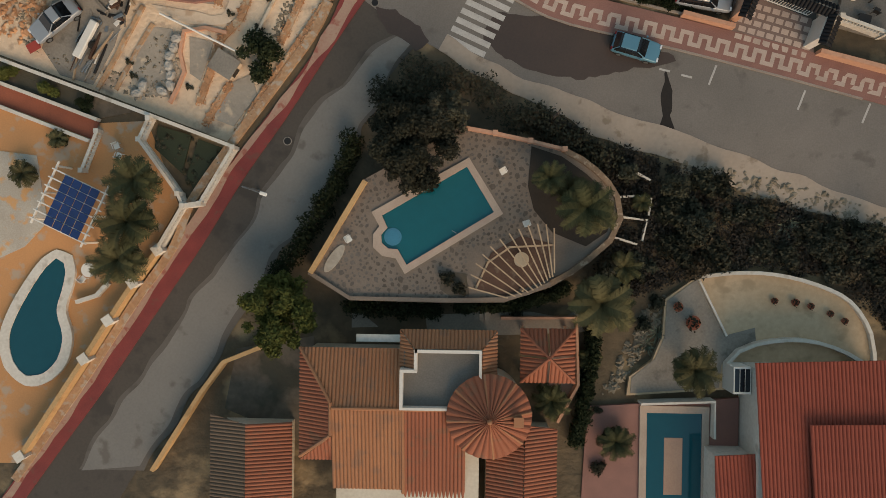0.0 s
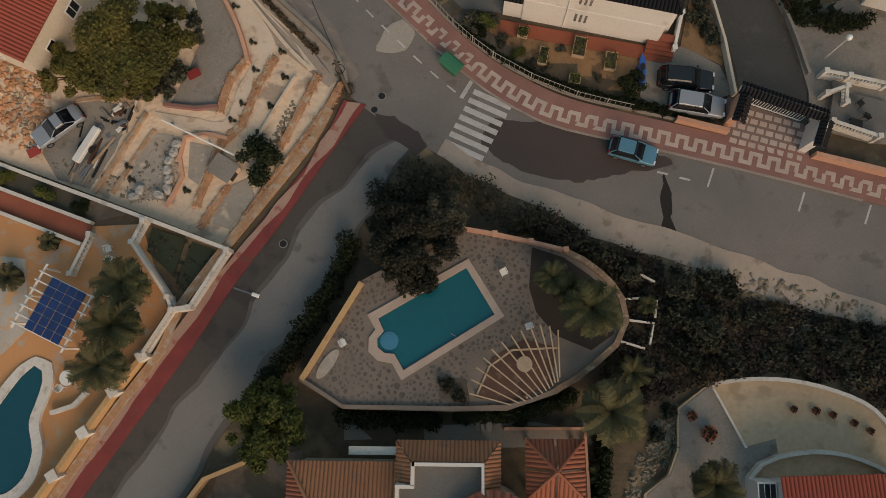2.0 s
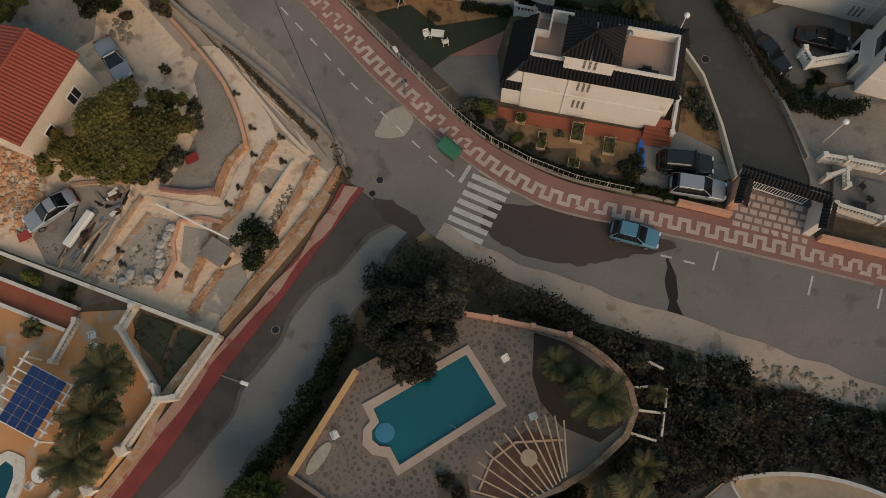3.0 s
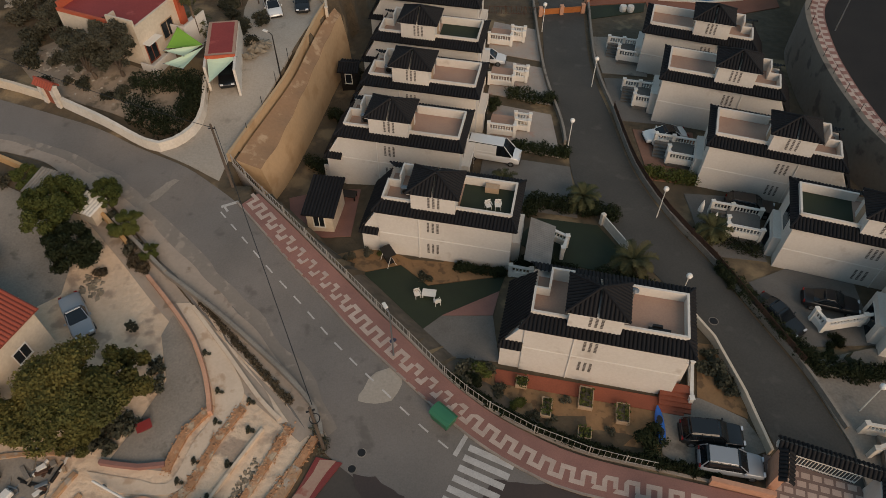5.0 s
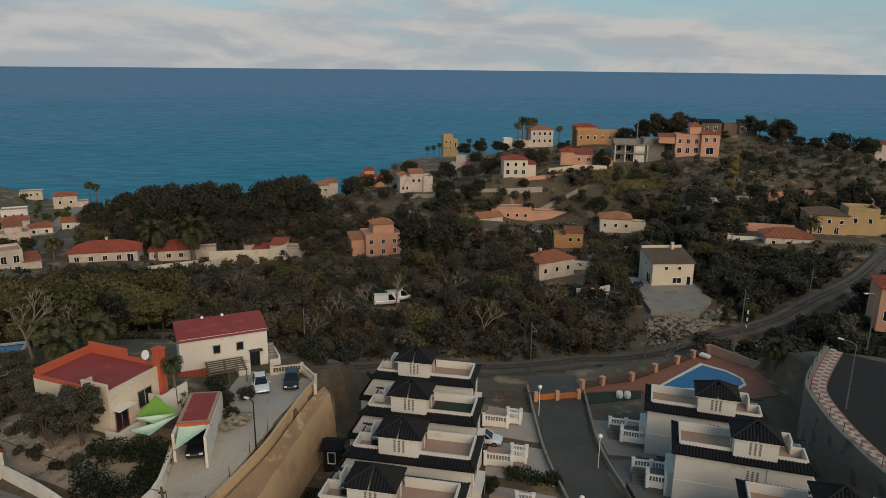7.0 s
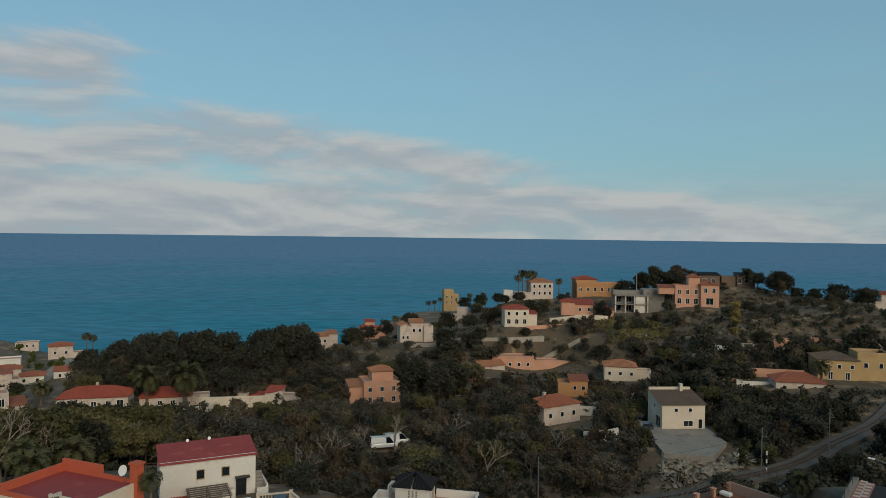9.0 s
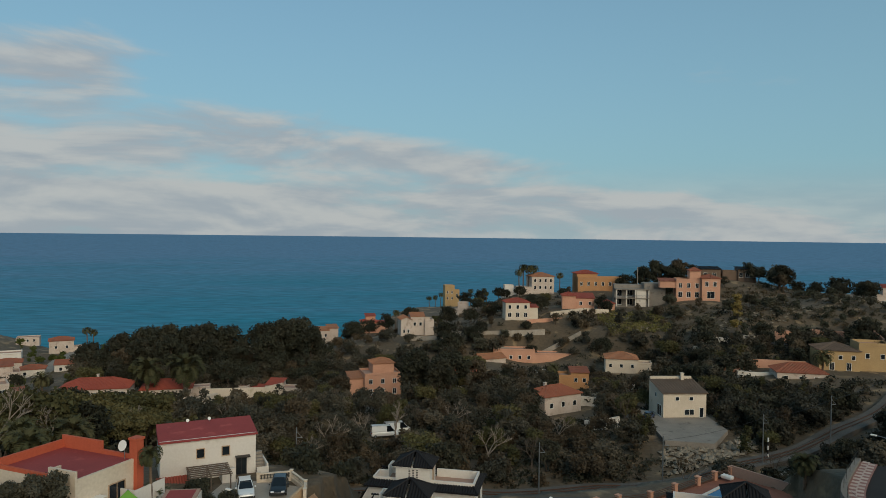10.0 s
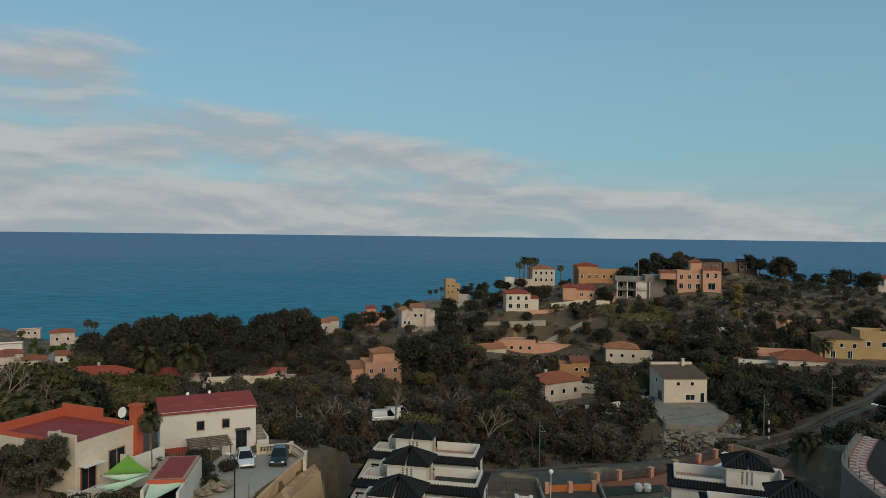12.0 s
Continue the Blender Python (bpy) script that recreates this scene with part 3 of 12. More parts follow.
ROAD_N = [(-75, 66), (-46.1, 56.3), (-38.6, 53.6), (-33.7, 51.6), (-27.9, 49), (-23.5, 46.6), (-19.6, 43.4), (-15.3, 38.3), (-11.5, 34.3), (-8.3, 30.6), (-5.3, 27.5), (-2, 24.4), (1.5, 21.4), (4.9, 19.2), (8.2, 17.8), (16, 16), (25.8, 13.5), (32, 11.9), (60, 5), (120, -8)]
ROAD_S = [(-75, 58), (-43.8, 49.1), (-36.1, 46.4), (-32, 43.8), (-26.9, 38.7), (-22, 33.3), (-17.5, 28.7), (-13.4, 24.9), (-11.3, 22.2), (-8.5, 19.6), (-4.1, 16.6), (1.8, 13.5), (6.4, 10.9), (14.1, 8.2), (21.5, 6.1), (28, 4.6), (33.5, 3.1), (60, -4), (120, -18)]
STREET_W = [(-8.3, 19.8), (-11.3, 15.5), (-15.2, 9.8), (-18.6, 5.0), (-22.1, -0.6), (-25.7, -5.8), (-31, -13.6), (-37, -22), (-60, -55)]
STREET_E = [(-3.6, 16.6), (-6.1, 13.7), (-8.4, 10.9), (-11.2, 6.0), (-15.2, -0.4), (-19.4, -7.0), (-23.3, -12.6), (-27.5, -19.5), (-49, -56)]
RED_W = [(-10.2, 20.2), (-12.3, 15.9), (-16.0, 11.0), (-19.6, 6.4), (-23.2, 1.2), (-27.0, -4.3), (-32.4, -12.4), (-38.4, -21), (-61.4, -54)]


def strip(name, a, b, n, lift, material, label, category, across=8, smooth=True, waver=0.0):
    a, b = (dense(a), dense(b)) if smooth else (a, b)
    bm = bmesh.new()
    a, b = ([(x + waver * noise.noise(Vector((x * 0.33, y * 0.33, s))), y + waver * noise.noise(Vector((x * 0.33, y * 0.33, s + 5)))) for x, y in (p[:2] for p in evenly(q, n))] for q, s in ((a, 0), (b, 9)))
    sheet(bm, a, b, lift, across)
    return tagged(part(name, bm, material), label, category, kind="structure")


strip("road", ROAD_N, ROAD_S, 190, 0.06, M_ASPHALT, "grey asphalt road with worn patches and damp stains", "road", 10)
strip("road", STREET_W, STREET_E, 90, 0.05, M_ASPHALT_OLD, "worn side street of patched dark asphalt", "road", 8)
strip("road_wear", [(-5.4, 17.1), (-9.0, 14.7), (-11.9, 11.5), (-14.4, 7.7), (-17.0, 3.8), (-18.9, 0.7), (-22.9, -5.2), (-26.7, -10.7), (-29.6, -14.4), (-33.4, -20.2)], [(-3.6, 16.9), (-6.0, 13.3), (-8.5, 9.0), (-10.9, 4.7), (-13.3, 0.6), (-16.0, -2.7), (-18.9, -6.9), (-22.0, -11.8), (-24.6, -15.9), (-27.4, -20.6)], 130, 0.06, mat("half_worn_asphalt", rgb("635c55"), rgb("514b45"), fine=5, coarse=0.2, bump=0.25, dist=0.01, stain=rgb("47413b"), stain_at=0.55, spread=0.9), "grey worn band of the side street", "road", 4, True, 0.8)
strip("walkway_dust", RED_W, [(x + f * (u - x), y + f * (v - y)) for (x, y), (u, v), f in zip(RED_W, STREET_W, (0.75, 0.6, 0.5, 0.42, 0.4, 0.4, 0.4, 0.4, 0.4))], 90, 0.172, mat("dusty_paving", rgb("a88f7c"), rgb("946a5c"), fine=5, coarse=0.5, bump=0.3, dist=0.02, stain=rgb("8c4c40"), stain_at=0.56, spread=0.9), "dusty pinkish inner edge of the walkway", "pavement", 3, True, 0.4)
# paler wheel track of the side street, dusty verges of the main road
strip("road_wear", [(-5.2, 17.0), (-8.7, 14.5), (-11.6, 11.3), (-14.1, 7.5), (-16.7, 3.6), (-18.6, 0.5), (-22.6, -5.4), (-26.4, -10.9), (-29.3, -14.6), (-33.1, -20.4)], [(-3.8, 16.8), (-6.2, 13.3), (-8.9, 9.3), (-11.3, 5.0), (-13.7, 0.9), (-16.4, -2.4), (-19.3, -6.6), (-22.4, -11.5), (-25.0, -15.6), (-27.8, -20.3)], 130, 0.066, M_STREET_PALE, "pale worn wheel track of the side street", "road", 4, True, 0.7)
strip("verge", [(-75, 59.4), (-44.5, 50.6), (-38.4, 48.6), (-33.0, 45.9), (-29.7, 43.3), (-25.0, 39.0), (-20.1, 34.3), (-15.1, 29.2), (-12.0, 25.8), (-9.6, 21.8)], [(-75, 58), (-43.8, 49.1), (-36.1, 46.0), (-31.4, 43.2), (-26.6, 38.7), (-21.9, 33.5), (-17.2, 28.7), (-13.0, 24.7), (-11.0, 21.9)], 90, 0.085, M_SAND, "sandy verge beside the road", "verge", 4, True, 0.35)
strip("road_wear", [(-75, 60.2), (-44.7, 51.5), (-38.3, 49.6), (-32.2, 46.7), (-28.7, 44.2), (-24.0, 39.9), (-19.1, 35.1), (-14.2, 30.0), (-11.0, 26.4), (-8.9, 22.4)], [(-75, 59.2), (-44.5, 50.4), (-38.4, 48.4), (-33.0, 45.7), (-29.7, 43.1), (-25.0, 38.8), (-20.1, 34.1), (-15.1, 29.0), (-12.0, 25.6), (-9.6, 21.6)], 90, 0.072, mat("dusty_asphalt", rgb("857b70"), rgb("6f675f"), fine=5, coarse=0.4, bump=0.3, dist=0.01, stain=rgb("93877a"), stain_at=0.55, spread=0.9), "dusty edge of the asphalt road", "road", 3, True, 0.6)
strip("verge", [(-1.6, 16.6), (1.3, 14.9), (7.7, 12.4), (14.6, 9.9), (20.2, 8.2), (26.5, 5.9), (34.6, 3.2), (60, -3.4)], [(-2.4, 15.6), (1.0, 13.3), (6.4, 11.0), (12.5, 8.0), (18.4, 6.3), (24.7, 3.7), (34.0, 1.3), (60, -5.2)], 90, 0.085, M_SAND, "dusty sandy verge beside the road", "verge", 3, True, 0.4)
strip("pavement", RED_W, STREET_W, 90, 0.16, M_RED_PAVE, "red paved walkway beside the side street", "pavement", 3)
EST_W = [(11.6, 90), (12.1, 82.8), (11.3, 69.4), (12.2, 59.3), (12.2, 49.2), (14.2, 44), (17.3, 38.4), (19.6, 34.2), (21.2, 30.6), (22.4, 25.6), (23.2, 21), (24, 17)]
EST_E = [(18.6, 90), (17.9, 85.3), (16.8, 70.7), (17.5, 61.4), (18.3, 52), (20.2, 45), (22.9, 39.0), (25.0, 33.2), (27.0, 28), (28.4, 22.5), (29, 20), (30, 16)]
strip("road", EST_W, EST_E, 90, 0.05, M_LANE, "dark grey asphalt lane through the villa estate", "road", 6)
# pavement with its pattern along the main road
PAVE_R = ROAD_N[6:]
PAVE_F = [(-18.2, 44.9), (-13.5, 39.9), (-9.6, 36.0), (-6.9, 33.0), (-4.0, 29.9), (-1.2, 26.9), (2.2, 24.0), (5.4, 22.0), (9.2, 20.3), (16.5, 18.5), (26.5, 16.0), (32.6, 14.4), (60.6, 7.5), (121, -5)]
strip("pavement", PAVE_F, PAVE_R, 130, 0.18, M_PINK_PAVE, "pink paved pavement with a cream meander border", "pavement", 2)
DRIVE_L = [(-28.4, 49.6), (-26.6, 51.6), (-25.0, 54.3), (-24.9, 58.0), (-25.0, 63), (-23.6, 68), (-24.4, 74), (-24.2, 78.5)]
DRIVE_R = [(-22.2, 46.5), (-21.6, 49.8), (-20.8, 52.5), (-19.6, 56), (-18.3, 60.4), (-17.2, 66), (-16.1, 71.4), (-15.2, 76.0)]
strip("road", DRIVE_L, DRIVE_R, 50, 0.07, M_DRIVE, "pale concrete driveway climbing to the white house", "driveway", 6)

# retaining wall of the driveway over the estate gardens
WALL_TOP = [(-21.6, 49.0), (-20.6, 52.0), (-17.8, 60.4), (-16.7, 65.8), (-15.6, 71.2), (-14.8, 74.0)]
lip = lambda x, y: 1.75 + 0.055 * (y - 50)
wall_run("wall_retaining", WALL_TOP, 0.3, -1.0, lip, M_OCHRE, "cream parapet wall along the driveway edge", smooth=True)

# ---- plants ----
def cards(rng, centres, radii, count, size, flat=0.7, shell=0.55):
    """Leaf sprays, each a small pointed blade, over a set of clumps. Returns points and faces."""
    c, r = np.array(centres, float), np.array(radii, float)
    pick = rng.choice(len(c), count, p=r ** 2 / (r ** 2).sum())
    d = rng.normal(size=(count, 3))
    d /= np.linalg.norm(d, axis=1, keepdims=True)
    p = c[pick] + d * (r[pick] * (shell + (1.06 - shell) * rng.random(count) ** 0.7))[:, None] * np.array([1, 1, flat])
    p += rng.normal(size=(count, 3)) * size * 0.85
    n = d * 0.75 + rng.normal(size=(count, 3)) * 0.75 + np.array([0, 0, 0.4])
    n /= np.linalg.norm(n, axis=1, keepdims=True)
    a = np.cross(n, rng.normal(size=(count, 3)))
    a /= np.linalg.norm(a, axis=1, keepdims=True)
    b = np.cross(n, a)
    s = size * (0.55 + 0.9 * rng.random(count))[:, None]
    w = 0.45 + 0.3 * rng.random(count)[:, None]
    w = w * 1.35
    v = np.stack([p - a * s, p + a * s * 0.8 + b * s * w - n * s * 0.15, p + a * s * 0.8 - b * s * w - n * s * 0.15], 1)
    return v.reshape(-1, 3), np.arange(count * 3).reshape(-1, 3)


def card_mesh(name, verts, faces, material):
    me = bpy.data.meshes.new(name)
    me.from_pydata(verts.tolist(), [], faces.tolist())
    me.materials.append(material)
    return me


def lumps(rng, r, h0, h1, n, spread=1.0):
    """Centres and radii of the clumps of a crown between two heights."""
    out, rad = [], []
    for _ in range(n):
        a, q, t = rng.random() * 6.283, math.sqrt(rng.random()) * spread, rng.random()
        wide = r * (0.35 + 0.65 * math.sin(math.pi * (0.18 + 0.72 * t)))
        out.append((math.cos(a) * q * wide * 0.88, math.sin(a) * q * wide * 0.88, h0 + (h1 - h0) * t))
        rad.append(r * (0.24 + 0.26 * rng.random()))
    return out, rad


def make_tree(seed, r, trunk_h, h, n, size, leafmat, label, lump=28, flat=0.75, limbs=5, name="tree", thick=0.16, shell=0.55, knot=0.75):
    """A tapered trunk with limbs that reach into the clumps of the crown."""
    rng = np.random.default_rng(seed)
    t = thing(name, Matrix(), label, "tree" if name == "tree" else "shrub")
    cs, rs = lumps(rng, r, trunk_h + r * 0.2, h - r * 0.25, lump)
    rs = [q * knot for q in rs]
    bm = bmesh.new()
    tops = sorted(cs, key=lambda c: -c[2])
    lean = rng.normal(size=2) * 0.25
    fork = Vector((lean[0], lean[1], trunk_h))
    tube(bm, [(0, 0, -0.4), (lean[0] * 0.4, lean[1] * 0.4, trunk_h * 0.5), fork], thick * 1.3, 7, thick * 0.8)
    for c in tops[:limbs] + tops[-2:]:
        c = Vector(c)
        mid = fork.lerp(c, 0.5) + Vector((0, 0, 0.1 * r))
        tube(bm, [fork - Vector((0, 0, 0.1)), mid, c], thick * 0.65, 5, thick * 0.12)
    part("trunk", bm, M_TRUNK, t)
    v, f = cards(rng, cs, rs, n, size, flat, shell)
    o = new("crown", card_mesh("crown", v, f, leafmat))
    o.parent = t
    return t


def make_bush(seed, r, h, n, size, leafmat, label, lump=8, name="shrub"):
    rng = np.random.default_rng(seed)
    t = thing(name, Matrix(), label, "shrub")
    cs, rs = lumps(rng, r, r * 0.25, h - r * 0.3, lump)
    bm = bmesh.new()
    for c in cs[:4]:
        tube(bm, [(0, 0, -0.2), Vector(c) * 0.5, Vector(c)], 0.05, 5, 0.015)
    part("stem", bm, M_TRUNK, t)
    v, f = cards(rng, cs, rs, n, size, 0.8, 0.45)
    v[:, 2] = np.maximum(v[:, 2], 0.02)
    o = new("foliage", card_mesh("foliage", v, f, leafmat))
    o.parent = t
    return t


def make_bare(seed, h, label, material=None):
    """A leafless tree: a forked trunk whose boughs divide three times."""
    r = random.Random(seed)
    t = thing("bare_tree", Matrix(), label, "tree")
    bm = bmesh.new()

    def grow(p, d, l, w, level):
        q = p + d * l
        mid = p.lerp(q, 0.5) + Vector((r.uniform(-1, 1), r.uniform(-1, 1), 0)) * l * 0.08
        tube(bm, [p, mid, q], w, 5, w * 0.6)
        if level:
            for _ in range(3 if level > 1 else 4):
                n = (d + Vector((r.uniform(-1, 1), r.uniform(-1, 1), r.uniform(-0.25, 0.6))) * 0.75).normalized()
                grow(q - d * l * r.uniform(0.0, 0.25), n, l * r.uniform(0.55, 0.8), w * 0.55, level - 1)

    grow(Vector((0, 0, -0.3)), Vector((r.uniform(-0.15, 0.15), r.uniform(-0.15, 0.15), 1)).normalized(), h * 0.36, h * 0.026, 4)
    part("trunk", bm, material or M_BARE, t)
    return t


def make_palm(seed, h, reach, fronds, label, thick=0.2, droop=1.0):
    """A palm: ringed trunk and a head of arching fronds, each with leaflets."""
    rng = np.random.default_rng(seed)
    t = thing("palm_tree", Matrix(), label, "palm")
    bm = bmesh.new()
    rings = []
    for i in range(12):
        z = -0.4 + (h + 0.4) * i / 11
        k = thick * (1.25 - 0.4 * i / 11) * (1 + 0.08 * (i % 2))
        rings.append((0.15 * math.sin(i * 0.25), 0.1 * math.cos(i * 0.3) - 0.1, z, k))
    last = None
    for x, y, z, k in rings:
        ring = [bm.verts.new((x + k * math.cos(a), y + k * math.sin(a), z)) for a in (j * math.pi / 4 for j in range(8))]
        if last:
            for j in range(8):
                bm.faces.new((last[j], last[(j + 1) % 8], ring[(j + 1) % 8], ring[j]))
        last = ring
    bm.faces.new(last)
    part("trunk", bm, M_PALMTRUNK, t)
    top = Vector((rings[-1][0], rings[-1][1], h))
    vs, fs = [], []

    def quad(a, b, c, d):
        i = len(vs)
        vs.extend([tuple(a), tuple(b), tuple(c), tuple(d)])
        fs.append((i, i + 1, i + 2, i + 3))

    for k in range(fronds):
        a = 2.399 * k + rng.random() * 0.4
        lift = 1.15 - 1.75 * (k / fronds)
        length = reach * (0.8 + 0.3 * rng.random())
        out, side = Vector((math.cos(a), math.sin(a), 0)), Vector((-math.sin(a), math.cos(a), 0))
        spine = []
        p, ang = top.copy(), lift
        for i in range(9):
            spine.append(p.copy())
            p = p + (out * math.cos(ang) + Vector((0, 0, math.sin(ang)))) * (length / 8)
            ang -= (0.12 + 0.05 * i) * droop * 0.8
        for i in range(8):
            s, e = spine[i], spine[i + 1]
            d = (e - s).normalized()
            upv = side.cross(d)
            wide = reach * 0.2 * math.sin(math.pi * (0.12 + 0.8 * i / 8))
            w0 = reach * 0.015
            quad(s - side * w0, s + side * w0, e + side * w0, e - side * w0)
            for m in (0.0, 0.25, 0.5, 0.75):
                q = s.lerp(e, m)
                for sg in (-1, 1):
                    tip = q + side * sg * wide + d * wide * 0.7 - upv * wide * (0.15 + 0.3 * rng.random())
                    quad(q, q + d * reach * 0.034, tip + d * reach * 0.008, tip - d * reach * 0.008)
    v, f = np.array(vs), np.array(fs)
    o = new("fronds", card_mesh("fronds", v, f, L_PALM))
    o.parent = t
    return t


def sized(x, y, z, turn, k, kz=None):
    return pose(x, y, z, 0, 0, turn) @ Matrix.Diagonal((k, k, kz or k, 1))


def plant(kind, spots, group=""):
    """Copies of a plant at (x, y, size) or (x, y, size, base height); the first one is the original."""
    rng = random.Random(kind.name + str(len(spots)))
    for i, s in enumerate(spots):
        x, y, k = s[:3]
        z = s[3] if len(s) > 3 else ground(x, y)
        m = sized(x, y, z - 0.05, rng.random() * 360, k, k * rng.uniform(0.9, 1.12))
        if i == 0 and "set" not in kind:
            kind.matrix_world = m
            kind["set"] = 1
        else:
            o = copy_thing(kind, Matrix())
            o.matrix_world = m
            if "set" in o:
                del o["set"]
    return kind


far_trees = [
    make_tree(11, 3.2, 2.0, 7.0, 2200, 0.225, L_DARK, "dark evergreen tree on the scrubby slope"),
    make_tree(12, 2.8, 1.6, 6.0, 2100, 0.22, L_OLIVE, "grey green olive tree on the scrubby slope"),
    make_tree(13, 3.6, 2.4, 6.4, 2300, 0.22, L_FARPINE, "spreading pine with olive green needles", flat=0.55),
    make_tree(14, 2.6, 1.8, 6.6, 1500, 0.22, L_BROWN, "thin dry tree with brownish leaves", shell=0.3),
    make_tree(15, 3.0, 1.5, 5.6, 2200, 0.225, L_DARK, "bushy dark carob tree on the slope"),
]
tall_trees = [
    make_tree(21, 6.0, 5.0, 17.0, 5400, 0.4, L_DARK, "tall dark eucalyptus near the shore", lump=44, limbs=12, thick=0.3, shell=0.4),
    make_tree(22, 6.5, 4.5, 15.0, 5400, 0.4, L_DARK, "broad dark pine near the shore", lump=44, limbs=12, thick=0.3, shell=0.4),
    make_tree(23, 5.0, 5.0, 14.0, 4200, 0.34, L_BROWN, "tall brownish tree with thin foliage", lump=20, limbs=9, thick=0.26, shell=0.35),
]
bushes = [
    make_bush(31, 1.3, 1.6, 1000, 0.13, L_DARK, "dark green shrub on dry soil"),
    make_bush(32, 1.1, 1.2, 900, 0.12, L_OLIVE, "grey green shrub on dry soil"),
    make_bush(33, 1.2, 1.3, 900, 0.12, L_BROWN, "dry brown shrub on stony soil"),
]
palm_big = make_palm(41, 5.5, 3.6, 34, "date palm with long arching fronds", 0.32)
palm_tall = make_palm(42, 9.0, 2.4, 26, "tall slender fan palm", 0.2, 1.3)
palm_low = make_palm(43, 1.4, 2.0, 24, "young palm with arching fronds", 0.18)

bare_trees = [make_bare(91, 7.0, "leafless pale grey tree among scrub"), make_bare(92, 5.5, "leafless brown tree among scrub", M_TRUNK)]

# ---- woods of the valley and the slopes ----
RAIL = [(-60, 98.0), (-30, 100.5), (-14, 102.0), (0, 103.2), (14, 105.5), (30, 109.5), (46, 115.5), (60, 123), (74, 132.5), (98, 152), (130, 180)]
CLEAR = [(42, 126, 6), (47, 128, 7), (52, 131, 6), (49, 147, 9), (48, 134, 9), (29, 164, 8.5), (39, 208, 7), (-17, 208, 9), (55, 216, 8), (-50, 213, 10), (-92, 190, 11), (-80, 203, 10), (104, 178, 12), (88, 176, 9),
         (27, 253, 8), (-9, 257, 9), (51, 267, 9), (76, 270, 12), (96, 264, 12), (66, 294, 12), (43, 298, 9), (117, 288, 13), (5, 380, 8), (-29, 291, 8), (-48, 288, 7), (15, 226, 6), (-12, 141, 5), (-50, 160, 6),
         (-58, 86, 6), (-34, 66, 9), (-27, 79, 9), (-160, 290, 9),
         (24, 231, 8), (36, 231, 7), (14, 219, 7), (13, 211, 5), (-50, 204, 7), (-51, 196, 5), (-97, 183, 8), (-94, 175, 5), (-80, 196, 7)]
rail_line = dense(RAIL, 3.0)


OPEN = [(45, 56, 144, -7.5), (22, 35, 161, -11), (33, 45, 207, -15), (49, 66, 213, -11.5), (-27, -11, 204, -17.5), (12, 46, 228, -13), (-66, -42, 210, -20), (-106, -85, 188, -16.5), (-88, -66, 199, -18.5),
        (74, 120, 176, -5.5), (21, 36, 249, -0.5), (-17, -2, 254, -7), (-36, -22, 288, -11), (-54, -42, 286, -14.5), (2, 16, 298, -6), (-1, 12, 378, -6), (-16, -6, 141, -11), (-172, -128, 238, -20.5), (-132, -104, 184, -16.5), (-190, -150, 282, -19.5)]


def low_ground(x, y, h):
    """True where a plant of height h would stand in front of a house and hide its walls."""
    top = ground(x, y) + h
    for x0, x1, yh, zh in OPEN:
        f, eye = (y - 2) / (yh - 2), 38 if x1 < 0 else 29
        if 0.3 < f < 0.995 and x0 * f - 1.0 < x < x1 * f + 1.0 and top > eye + (zh - eye) * f:
            return True
    return False


def wood_free(x, y, h=0.0):
    if h and low_ground(x, y, h):
        return False
    if any((x - a) ** 2 + (y - b) ** 2 < r * r for a, b, r in CLEAR):
        return False
    if min((x - a) ** 2 + (y - b) ** 2 for a, b in rail_line) < 19:
        return False
    return not inside(x, y, ESTATE)


rng = random.Random(5)


def scatter(kinds, n, box_, size, keep=lambda x, y: True, gap=2.4):
    done, tries = [], 0
    while len(done) < n and tries < n * 30:
        tries += 1
        x, y, k = rng.uniform(box_[0], box_[1]), rng.uniform(box_[2], box_[3]), rng.uniform(*size)
        if not wood_free(x, y, 6.5 * k) or not keep(x, y) or any((x - a) ** 2 + (y - b) ** 2 < gap * gap for a, b in done):
            continue
        done.append((x, y))
        plant(rng.choice(kinds), [(x, y, k)])


seen_wedge = lambda x, y: abs(x) < 0.68 * y + 8
scatter([bare_trees[0]], 16, (-60, 40, 106, 160), (0.7, 1.2), seen_wedge, 5.0)
scatter([bare_trees[1]], 26, (-70, 60, 104, 190), (0.7, 1.3), seen_wedge, 4.0)
plant(bare_trees[0], [(-50.5, 80.0, 1.35), (-47.6, 84.5, 1.0), (-9.5, 138.0, 1.2), (-16.0, 137.0, 1.0), (-22.0, 146.0, 1.1)])
scatter(far_trees, 62, (-95, 70, 106, 165), (0.55, 1.15), seen_wedge, 3.6)
scatter(far_trees, 60, (-130, 135, 165, 240), (0.6, 1.25), lambda x, y: seen_wedge(x, y) and not (x > 80 and y > 205), 4.4)
scatter(far_trees, 35, (-40, 110, 240, 300), (0.45, 0.9), lambda x, y: y < coast(x) - 12, 5.0)
scatter(far_trees[:3], 24, (-100, -38, 72, 106), (0.7, 1.1), lambda x, y: (y > 84 or x < -46), 4.0)
scatter([far_trees[2]], 16, (-95, -48, 84, 130), (1.0, 1.4), seen_wedge, 4.5)
